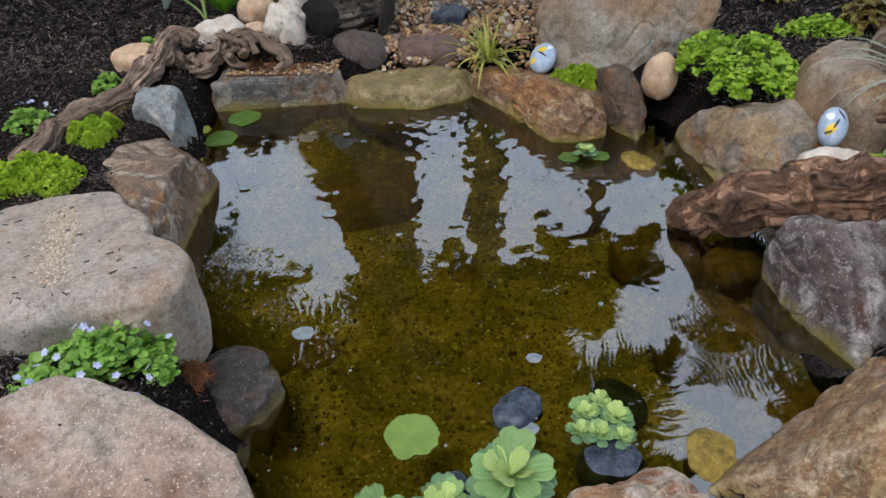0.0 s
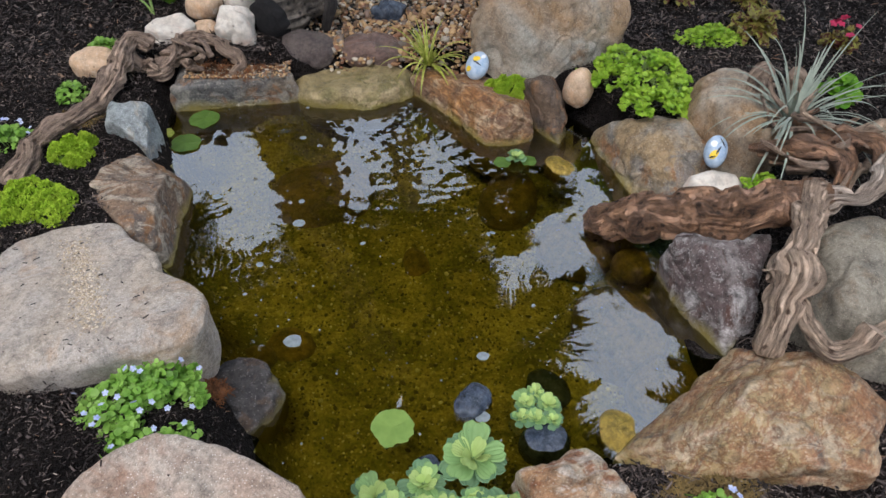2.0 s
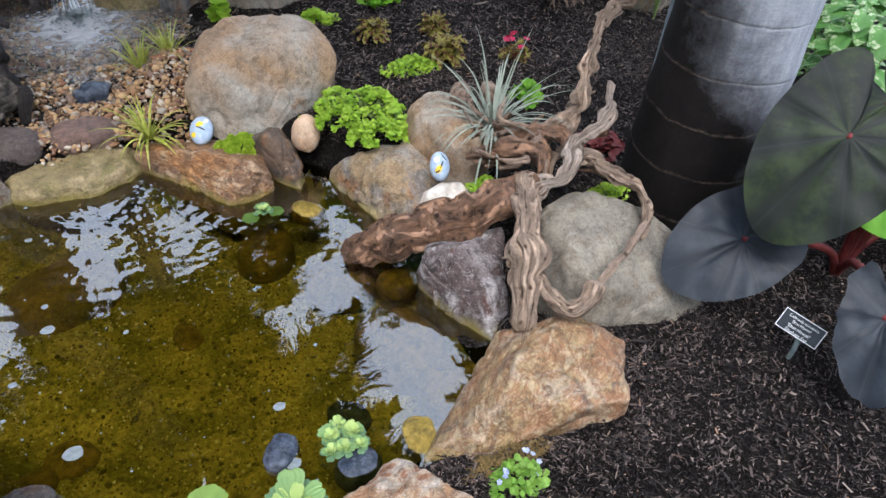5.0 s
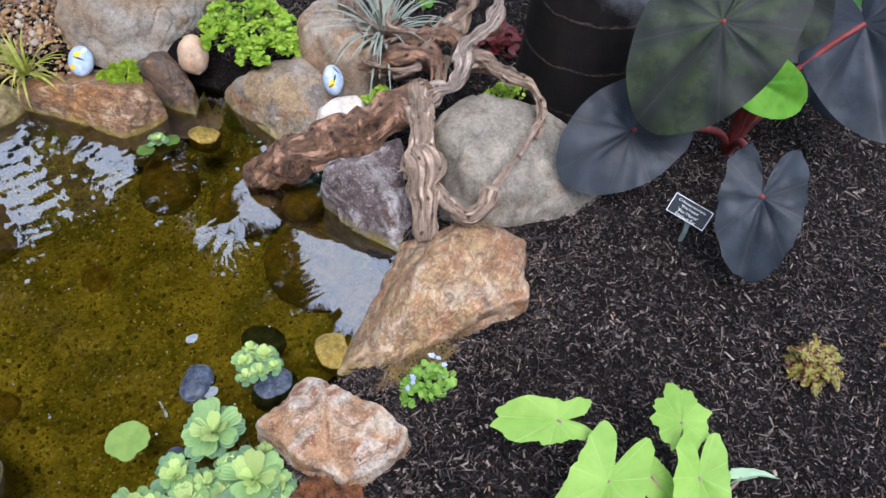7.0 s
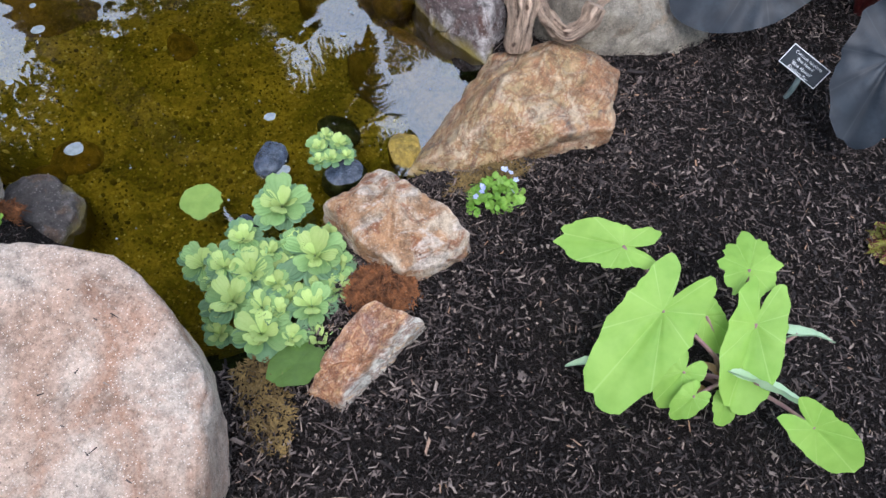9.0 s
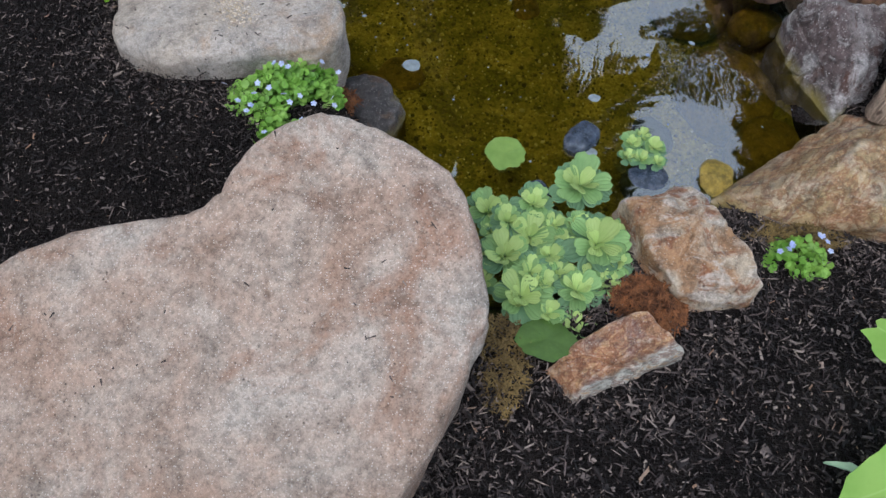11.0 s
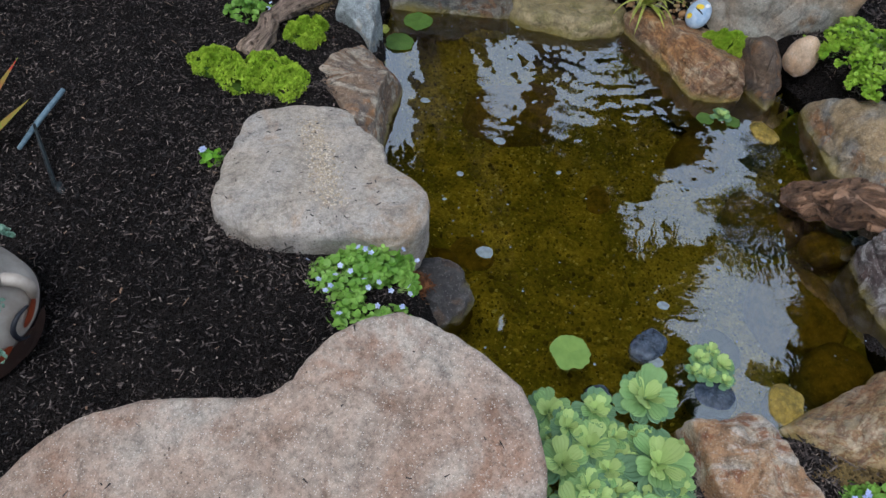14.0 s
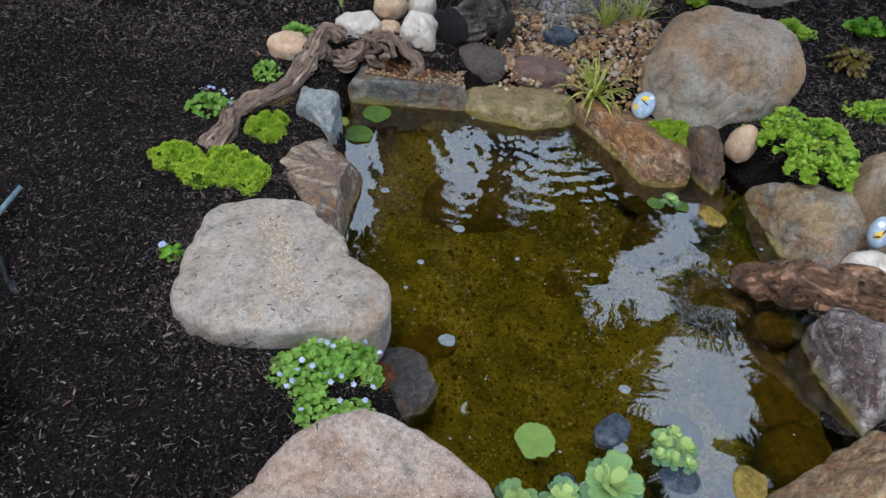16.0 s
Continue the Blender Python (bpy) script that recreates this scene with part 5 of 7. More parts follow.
def driftwood_west():
    ob = base("driftwood", (-0.9, 2.1, 0.12), "long grey-brown driftwood root arching over the bank", "driftwood")
    o = Vector((-0.9, 2.1, 0.12))

    def add(name, pts, radii, seed, **how):
        part(name, limb_bm([Vector(p) - o for p in pts], radii, seed=seed, **how), M_root, ob)

    add("limb", ((-1.09, 1.67, 0.13), (-1.085, 1.74, 0.15), (-1.08, 1.84, 0.16), (-1.02, 1.93, 0.165), (-0.95, 2.03, 0.175), (-0.92, 2.15, 0.19), (-0.90, 2.25, 0.215), (-0.88, 2.33, 0.235), (-0.83, 2.32, 0.21)), (0.05, 0.036, 0.03, 0.03, 0.032, 0.034, 0.034, 0.03, 0.024), 21, sides=52, k=14, gnarl=0.42, ridges=4, groove=1.1)
    add("limb", ((-0.90, 2.26, 0.20), (-0.88, 2.28, 0.13), (-0.87, 2.30, 0.07)), (0.03, 0.035, 0.02), 22, gnarl=0.55)
    add("limb", ((-0.86, 2.30, 0.12), (-0.81, 2.28, 0.13), (-0.76, 2.34, 0.16), (-0.72, 2.40, 0.185), (-0.65, 2.39, 0.195), (-0.58, 2.36, 0.17), (-0.53, 2.33, 0.13), (-0.56, 2.28, 0.115)), (0.03, 0.034, 0.026, 0.022, 0.024, 0.024, 0.02, 0.01), 23, sides=40, k=12, gnarl=0.5, ridges=4, groove=1.0)
    rnd = random.Random(78)
    for k in range(14):
        p = Vector((rnd.uniform(-0.86, -0.62), rnd.uniform(2.28, 2.40), rnd.uniform(0.10, 0.18)))
        q = p + Vector((rnd.uniform(-0.06, 0.06), rnd.uniform(-0.05, 0.05), rnd.uniform(-0.02, 0.06)))
        add("twig", (p, (p + q) / 2 + Vector((0.01, -0.01, 0.01)), q), (0.014, 0.012, 0.005), 80 + k, gnarl=0.6, sides=8, k=5)
    add("limb", ((-0.80, 2.30, 0.13), (-0.76, 2.30, 0.17), (-0.74, 2.38, 0.22)), (0.02, 0.016, 0.006), 24, gnarl=0.55)
    add("limb", ((-0.74, 2.35, 0.15), (-0.70, 2.30, 0.14), (-0.66, 2.31, 0.12)), (0.022, 0.016, 0.008), 25, gnarl=0.55)


driftwood_west()


def charred_log():
    ob = base("charred_log", (-0.35, 2.72, 0.12), "charred upright driftwood and log beside the stream", "driftwood")
    o = Vector((-0.35, 2.72, 0.12))

    def add(name, mat, pts, radii, seed, label="", **how):
        part(name, limb_bm([Vector(p) - o for p in pts], radii, seed=seed, **how), mat, ob, label)

    add("log", M_char, ((-0.435, 2.545, 0.19), (-0.39, 2.585, 0.195), (-0.33, 2.635, 0.205), (-0.26, 2.69, 0.20)), (0.074, 0.08, 0.074, 0.055), 31, "short burnt log", sides=64, k=14, gnarl=0.22, ridges=13, groove=1.0)
    add("cut_end", M_cut, ((-0.470, 2.510, 0.187), (-0.462, 2.518, 0.188), (-0.425, 2.555, 0.191)), (0.062, 0.080, 0.085), 36, "charcoal-black sawn end", sides=40, gnarl=0.12, ridges=7)
    for k, p in enumerate(((-0.355, 2.83, 0.43), (-0.40, 2.94, 0.49), (-0.46, 3.05, 0.53), (-0.30, 2.75, 0.36))):
        bm, rnd = bmesh.new(), random.Random(36 + k)
        for _ in range(70):
            disc_leaf(bm, tilt(rnd, Vector(p) - o + Vector((rnd.gauss(0, 0.018), rnd.gauss(0, 0.018), rnd.gauss(0, 0.014))), 0.9), rnd.uniform(0.003, 0.008), 6, 0.5)
        tagged(part("lichen_tuft", bm, M_lichen, ob, "cream and olive lichen tuft"), kind="stuff")
    add("limb", M_char_limb, ((-0.28, 2.72, 0.14), (-0.30, 2.78, 0.28), (-0.34, 2.88, 0.40), (-0.40, 3.02, 0.48), (-0.48, 3.15, 0.52)), (0.06, 0.05, 0.04, 0.03, 0.014), 32, "blackened upright limb", sides=30, gnarl=0.55, ridges=5)
    add("limb", M_char_limb, ((-0.33, 2.84, 0.38), (-0.26, 2.80, 0.42), (-0.20, 2.76, 0.41)), (0.02, 0.018, 0.012), 33)
    add("limb", M_char_limb, ((-0.33, 2.90, 0.20), (-0.42, 2.98, 0.24), (-0.52, 3.05, 0.22), (-0.62, 3.08, 0.20)), (0.025, 0.022, 0.02, 0.012), 34)
    add("limb", M_char_limb, ((-0.26, 2.72, 0.14), (-0.22, 2.66, 0.20), (-0.24, 2.62, 0.10)), (0.03, 0.03, 0.02), 35)


charred_log()


def heart_ornament():
    """A flat heart of painted slate, leaning."""
    bm = bmesh.new()
    pts = []
    for i in range(48):
        a = 2 * math.pi * i / 48
        pts.append((0.0066 * 16 * math.sin(a) ** 3 * 0.95, 0.0066 * (13 * math.cos(a) - 5 * math.cos(2 * a) - 2 * math.cos(3 * a) - math.cos(4 * a)) * 0.95))
    lo, hi = [bm.verts.new((x, y, 0)) for x, y in pts], [bm.verts.new((x * 0.97, y * 0.97, 0.022)) for x, y in pts]
    bm.faces.new(lo), bm.faces.new(hi[::-1])
    for i in range(48):
        k = (i + 1) % 48
        bm.faces.new((lo[i], hi[i], hi[k], lo[k]))
    ob = thing("heart_ornament", bm, M_heart, (0, 0, 0), "pale blue slate heart leaning on stones", "garden ornament", smooth=False)
    ob.matrix_world = facing((-0.435, 2.70, 0.32), (-0.398, 2.70, 0.413), (0.326, -0.94, -0.13)) @ pose(0, 0, 0, 0, 0, -102) @ Matrix.Diagonal((0.9, 0.9, 1.0, 1))


heart_ornament()


def painted_stone(label, at, rx, ry, rz, turn, marks):
    """An egg-shaped stone painted pale blue, with coloured shapes on its upper face."""
    ob = base("painted_stone", at, label, "painted stone", "painted stones")
    ob.matrix_world = turn
    bm = bmesh.new()
    bmesh.ops.create_uvsphere(bm, u_segments=32, v_segments=20, radius=1)
    for v in bm.verts:
        v.co = Vector((v.co.x * rx, v.co.y * ry, v.co.z * rz))
    stone = part("stone", bm, M_eggblue, ob)
    for name, mat, x, y, w, h, ang in marks:
        bm = bmesh.new()
        rows = []
        for i in range(7):
            row = []
            for j in range(5):
                u, v = (i / 6 - 0.5) * w, (j / 4 - 0.5) * h * (1 - (i / 3 - 1) ** 2) ** 0.5
                px, py = x + u * math.cos(ang) - v * math.sin(ang), y + u * math.sin(ang) + v * math.cos(ang)
                row.append(bm.verts.new((px, py, rz * max(0.02, 1 - (px / rx) ** 2 - (py / ry) ** 2) ** 0.5 + 0.0012)))
            rows.append(row)
        for a, b in zip(rows, rows[1:]):
            for j in range(4):
                bm.faces.new((a[j], b[j], b[j + 1], a[j + 1]))
        part(name, bm, mat, stone)


painted_stone("egg-shaped stone painted pale blue with yellow marks", (0, 0, 0), 0.042, 0.054, 0.032, facing((0.325, 2.272, 0.145), (0.425, 2.222, 0.15), (-0.15, -0.6, 0.8)), (("painted_mark", M_yellow, 0.0, 0.015, 0.03, 0.02, 0.3), ("painted_mark", M_ink, 0.005, 0.0, 0.04, 0.006, -0.4), ("painted_mark", M_yellow, -0.02, -0.025, 0.02, 0.02, 0.8), ("painted_mark", M_petalwhite, 0.02, 0.03, 0.02, 0.014, 1.2)))
painted_stone("egg-shaped stone painted blue-white with a yellow and black shape", (0, 0, 0), 0.034, 0.050, 0.03, facing((0.985, 1.66, 0.222), (1.08, 1.625, 0.225), (-0.45, -0.6, 0.65)), (("painted_mark", M_yellow, -0.006, -0.012, 0.034, 0.02, 1.0), ("painted_mark", M_ink, -0.010, -0.020, 0.02, 0.006, 0.4), ("painted_mark", M_ink, 0.004, 0.002, 0.03, 0.006, 1.2), ("painted_mark", M_ink, 0.012, 0.028, 0.035, 0.004, 2.2), ("painted_mark", M_petalwhite, -0.012, 0.02, 0.02, 0.02, 0.4)))


# ---- floating plants ----
def lettuce(at, turn, size, seed, proto={}):
    """A floating rosette of water lettuce; its leaves are parts that share a few meshes."""
    if not proto:
        for key, args, mat in (("outer", (0.064, 0.0215, 0.36, 0.24), M_lettuce_old), ("mid", (0.055, 0.0195, 0.95, 0.45), M_lettuce_mid), ("inner", (0.041, 0.0155, 1.5, 0.5), M_lettuce), ("core", (0.024, 0.011, 1.8, 0.4), M_lettuce)):
            proto[key] = finish(spatula_bm(*args, root=0.10, notch=0.11, n=10, m=14), "leaf_" + key, mat)
    rnd = random.Random(seed)
    ob = base("water_lettuce", at, "floating rosette of pale green water lettuce", "water plant", "water lettuce rosettes", turn)
    for key, count, ph in (("outer", 7, 0.0), ("mid", 6, 0.45), ("inner", 5, 0.2), ("core", 4, 0.6)):
        for i in range(count):
            leaf = new("leaf", proto[key])
            leaf.parent = ob
            s = size * rnd.uniform(0.8, 1.2)
            leaf.matrix_basis = pose(0, 0, 0.004, rnd.uniform(-14, 14), rnd.uniform(-12, 8), 360 * (i + ph) / count + rnd.uniform(-18, 18)) @ Matrix.Diagonal((s, s * rnd.uniform(0.9, 1.15), s, 1))


PATCH = ((-0.04, 0.719, 0.88), (0.068, 0.743, 0.86), (0.182, 0.792, 1.2), (0.062, 0.653, 1.04), (0.0, 0.592, 1.04), (0.217, 0.632, 1.2), (0.129, 0.556, 0.73), (0.038, 0.488, 1.12), (0.165, 0.508, 0.92), (-0.051, 0.531, 0.6), (0.157, 0.427, 0.69), (0.258, 0.584, 0.65), (0.181, 0.691, 0.69), (0.107, 0.601, 0.69), (0.058, 0.547, 0.73), (0.225, 0.448, 0.56), (0.118, 0.685, 0.6), (0.1, 0.45, 0.6), (-0.03, 0.655, 0.56), (0.27, 0.68, 0.56), (0.005, 0.68, 0.7), (0.14, 0.64, 0.65), (0.24, 0.54, 0.75), (0.09, 0.52, 0.6), (-0.04, 0.58, 0.6), (0.2, 0.55, 0.6))
for k, (x, y, s) in enumerate(PATCH):
    lettuce((x, y, 0.006 + 0.012 * (k % 3)), 47 * k, s, 100 + k)
for k, (x, y, s) in enumerate(((0.33, 0.95, 0.52), (0.385, 0.94, 0.5), (0.35, 0.90, 0.46), (0.315, 0.905, 0.42), (0.39, 0.895, 0.42), (0.36, 0.975, 0.4), (0.432, 1.905, 0.5))):
    lettuce((x, y, 0.008), 61 * k, s, 140 + k)


def pad(label, at, r, turn, mat=M_lily, tilted=(0, 0)):
    ob = thing("lily_pad", heart_bm(r, DISC if mat in (M_lily, M_pad_dark) else OVAL, 0.02, 0.02, 0.03, 0.12, int(turn), 1.0, 48, 5), mat, at, label, "water plant", "lily pads")
    ob.matrix_world = pose(*at, tilted[0], tilted[1], turn)


pad("round yellow-green lily pad floating on the water", (0.0, 0.90, 0.006), 0.053, 30)
pad("lily pad with a browned rim on a wedge stone", (0.09, 0.375, 0.075), 0.068, 200, M_pad_dark, (25, -10))
pad("small dark green floating leaf", (-0.66, 2.17, 0.004), 0.055, 75, M_pad_dark)
pad("small tan floating leaf", (-0.70, 2.03, 0.006), 0.052, 10, M_pad_dark)
pad("yellowed leaf floating near rocks", (-0.78, 2.08, 0.006), 0.04, 120, M_sedge)
pad("dark narrow leaf floating at the waterline", (0.385, 1.895, 0.004), 0.03, 190, M_pad_dark)
pad("small dark floating leaf beside a tiny rosette", (0.475, 1.90, 0.004), 0.028, 5, M_pad_dark)

# ---- low plants ----
def gz(x, y):
    return height(x, y)


clump("creeping_plant", "bushy creeping plant with pale blue flowers between boulders", (-0.53, 0.87, 0.185), 0.14, 0.14, 0.10, 1900, 0.0088, M_fresh, 201, flowers=24, gaps=0.4)
clump("creeping_plant", "small green plant with white flowers beside slab rock", (0.70, 0.637, gz(0.70, 0.637)), 0.075, 0.06, 0.07, 210, 0.0095, M_fresh, 202, flowers=9, gaps=0.1)
clump("creeping_plant", "small flowering plant in dark mulch", (-1.17, 1.87, gz(-1.17, 1.87)), 0.08, 0.06, 0.06, 260, 0.0085, M_fresh, 203, flowers=10)
clump("creeping_plant", "tiny green seedling in mulch", (-1.02, 1.17, gz(-1.02, 1.17)), 0.03, 0.03, 0.03, 34, 0.010, M_green, 204, flowers=2)
clump("creeping_plant", "small green plant behind driftwood", (-1.02, 2.42, gz(-1.02, 2.42)), 0.065, 0.04, 0.04, 190, 0.008, M_fresh, 205)
clump("creeping_plant", "small green plant beside driftwood root", (-1.06, 2.12, gz(-1.06, 2.12)), 0.05, 0.06, 0.05, 170, 0.008, M_fresh, 206)
clump("creeping_plant", "lime-green creeping plant spilling between boulders", (0.86, 2.15, 0.18), 0.19, 0.16, 0.09, 1900, 0.0080, M_lime, 207, gaps=0.0)
clump("creeping_plant", "lime-green creeping plant draping over tan rock", (0.95, 2.0, 0.175), 0.16, 0.14, 0.06, 1300, 0.0080, M_lime, 208, gaps=0.0)
clump("creeping_plant", "lime-green creeping plant in mulch", (1.25, 2.45, gz(1.25, 2.45)), 0.13, 0.08, 0.05, 640, 0.0078, M_lime, 209)
clump("creeping_plant", "lime-green sprig in mulch beside boulder", (1.03, 3.0, gz(1.03, 3.0)), 0.10, 0.06, 0.05, 110, 0.017, M_lime, 210)
clump("creeping_plant", "green sprig in mulch", (1.37, 3.08, gz(1.37, 3.08)), 0.11, 0.07, 0.06, 110, 0.018, M_green, 211)
clump("leafy_plant", "bright green leafy plant behind silver air plant", (1.62, 2.10, gz(1.62, 2.1)), 0.075, 0.06, 0.10, 80, 0.024, M_green, 212, "leafy plant")
clump("creeping_plant", "lime sprigs under driftwood", (1.45, 1.34, 0.18), 0.10, 0.06, 0.06, 200, 0.008, M_lime, 213)
clump("creeping_plant", "lime sprigs behind driftwood log", (1.08, 1.53, 0.2), 0.05, 0.035, 0.04, 130, 0.0075, M_lime, 214)
clump("flowering_plant", "small plant with crimson flowers", (1.75, 2.40, gz(1.75, 2.4)), 0.07, 0.06, 0.09, 80, 0.02, M_coleus_dark, 215, "flowering plant", 7, M_pink_petal)
clump("leafy_plant", "dark red leafy plant in mulch", (1.75, 1.75, gz(1.75, 1.75)), 0.12, 0.09, 0.08, 120, 0.02, M_maroon_stem, 216, "leafy plant")
clump("leafy_plant", "bright green leaf at the upper basin", (0.60, 3.12, 0.18), 0.05, 0.05, 0.1, 40, 0.028, M_lime, 217, "leafy plant")

moss("bright yellow-green moss cushion on mulch", (-1.17, 1.575, gz(-1.17, 1.57) - 0.005), 0.10, 0.075, 0.045, 221, M_moss, count=3200, r=0.0055)
moss("bright yellow-green moss cushion spreading over mulch", (-1.03, 1.55, gz(-1.03, 1.55) - 0.005), 0.12, 0.09, 0.055, 224, M_moss, count=4400, r=0.0055)
moss("bright yellow-green moss cushion beside brown rock", (-0.93, 1.53, gz(-0.93, 1.53) - 0.005), 0.06, 0.07, 0.05, 225, M_moss, count=2000, r=0.0055)
moss("bright green moss cushion beside pale rock", (-0.955, 1.80, gz(-0.95, 1.8) - 0.005), 0.055, 0.085, 0.05, 222, M_moss)
moss("green moss cushion on the inlet rock", (0.42, 2.16, 0.10), 0.085, 0.05, 0.05, 223, M_moss)
fibre_mat("rusty brown root mat between stones", (0.335, 0.485, 0.045), 0.085, 0.07, 0.065, 231, M_rootmoss, 1700)
fibre_mat("brown dried moss beside the pink boulder", (-0.0, 0.32, 0.035), 0.06, 0.12, 0.07, 232, M_deadmoss, 700)
fibre_mat("brown dried moss along the slab rock", (0.72, 0.695, 0.035), 0.13, 0.04, 0.05, 233, M_deadmoss, 600)
fibre_mat("brown roots beside the dark rock", (-0.43, 0.95, 0.10), 0.05, 0.04, 0.03, 234, M_rootmoss, 500)
fibre_mat("brown dried moss on the ledge rock", (-0.56, 2.36, 0.106), 0.17, 0.10, 0.03, 235, M_rootmoss, 1300)
fibre_mat("brown dried moss at the palm foot", (-0.73, 2.97, gz(-0.73, 2.97) + 0.01), 0.17, 0.20, 0.07, 236, M_deadmoss, 3600)
fibre_mat("brown dried moss under driftwood root", (-1.0, 1.98, gz(-1.0, 1.98)), 0.08, 0.05, 0.03, 237, M_deadmoss, 400)
fibre_mat("brown dried moss beside grey rock", (-0.86, 1.80, 0.12), 0.05, 0.04, 0.03, 238, M_rootmoss, 260)


def grass_clump(name, label, at, count, length, width, mat, seed, droop=1.6, spread=0.9, category="grass"):
    rnd = random.Random(seed)
    bm = bmesh.new()
    for _ in range(count):
        a, e = rnd.uniform(0, 2 * math.pi), rnd.uniform(0.15, spread)
        way = Vector((math.cos(a) * math.sin(e), math.sin(a) * math.sin(e), math.cos(e)))
        blade(bm, (0.012 * math.cos(a), 0.012 * math.sin(a), 0), way, length * rnd.uniform(0.55, 1.1), width * rnd.uniform(0.7, 1.2), droop * rnd.uniform(0.5, 1.2), 8)
    ob = base(name, at, label, category, "grassy tufts")
    tagged(part("grass_spray", bm, mat, ob), kind="stuff")
    return ob


def air_plant(label, at, count, length, width, mat, seed):
    """A rosette of long, arching, tapering leaves, each a part of its own."""
    rnd = random.Random(seed)
    ob = base("air_plant", at, label, "air plant", "grassy tufts")
    for _ in range(count):
        a, e = rnd.uniform(0, 2 * math.pi), rnd.uniform(0.12, 1.3)
        way = Vector((math.cos(a) * math.sin(e), math.sin(a) * math.sin(e), math.cos(e)))
        bm = bmesh.new()
        blade(bm, (0.014 * math.cos(a), 0.014 * math.sin(a), 0), way, length * rnd.uniform(0.5, 1.1), width * rnd.uniform(0.7, 1.2), 1.7 * rnd.uniform(0.4, 1.4), 10)
        part("leaf", bm, mat, ob)
    return ob


grass_clump("sedge", "golden-green sedge arching over the inlet rock", (0.15, 2.36, 0.10), 46, 0.21, 0.0045, M_sedge, 241, 2.4, 1.2)
grass_clump("sedge", "golden-green sedge in stream gravel", (0.21, 2.86, 0.11), 44, 0.16, 0.004, M_sedge, 242, 1.4, 0.9)
grass_clump("sedge", "golden-green sedge beside the stream", (0.34, 2.93, 0.12), 40, 0.18, 0.004, M_sedge, 243, 1.4, 0.9)
grass_clump("grass", "fine green grass tuft by the stone pile", (-0.86, 2.76, gz(-0.86, 2.76)), 150, 0.10, 0.0018, M_green, 244, 1.0, 0.8)
air_plant("silvery air plant with long arching leaves on wood", (1.215, 1.72, 0.285), 78, 0.33, 0.0042, M_air, 245)
grass_clump("strap_leaved_plant", "dark green strap leaves hanging over the basin", (0.62, 3.50, 0.75), 18, 0.42, 0.014, M_green, 246, 3.2, 1.3, "leafy plant")


def stump_holder():
    """Weathered wood that the air plant sits on."""
    ob = base("wood_stump", (1.20, 1.78, 0.2), "weathered brown stump holding the air plant", "driftwood")
    for k, (pts, r) in enumerate(((((-0.06, 0.02, -0.05), (-0.05, 0.06, 0.06), (-0.03, 0.10, 0.14), (0.0, 0.10, 0.16)), (0.045, 0.045, 0.035, 0.02)), (((0.08, 0.0, -0.05), (0.09, 0.05, 0.06), (0.08, 0.08, 0.13), (0.05, 0.09, 0.15)), (0.05, 0.045, 0.04, 0.02)), (((-0.03, -0.10, 0.0), (0.02, -0.06, 0.05), (0.10, -0.04, 0.06)), (0.02, 0.035, 0.02)))):
        part("limb", limb_bm(pts, r, seed=50 + k, gnarl=0.35, ridges=5, sides=18), M_root, ob)


stump_holder()


def coleus(label, at, size, count, mat, seed):
    """A small mound of mottled, frilled leaves, each a part."""
    rnd = random.Random(seed)
    ob = base("coleus", at, label, "leafy plant", "coleus plants")
    shapes = [finish(heart_bm(size * 0.95, OVAL, 0.3, 0.35, 0.16, 0.55, seed + s, 0.48, 36, 5), "coleus_leaf", mat) for s in range(3)]
    for i in range(count):
        leaf = new("leaf", shapes[i % 3])
        leaf.parent = ob
        f = i / count
        a = i * 2.4
        d = size * (0.2 + 0.55 * f)
        leaf.matrix_basis = pose(d * math.cos(a), d * math.sin(a), size * (1.3 - 0.9 * f), rnd.uniform(-15, 15), -30 + 55 * f + rnd.uniform(-18, 18), math.degrees(a) + rnd.uniform(-20, 20))
    stem = bmesh.new()
    part("stem", tube_bm(((0, 0, -0.01), (0, 0, size * 0.9)), (0.004, 0.003), bm=stem), M_purple_stem, ob)


coleus("coleus with yellow and maroon mottled leaves in mulch", (1.61, 0.115, 0.02), 0.058, 28, M_coleus, 301)
coleus("lime-yellow coleus at the bed's edge", (1.90, 0.00, 0.02), 0.05, 24, M_coleus, 302)
coleus("bronze and green coleus in shaded mulch", (1.20, 2.76, gz(1.2, 2.76)), 0.06, 25, M_coleus_dark, 303)
coleus("bronze and green coleus in dark mulch", (1.49, 2.72, gz(1.49, 2.72)), 0.055, 24, M_coleus_dark, 304)
coleus("bronze coleus beside lime groundcover", (1.42, 2.47, gz(1.42, 2.47)), 0.07, 26, M_coleus_dark, 305)


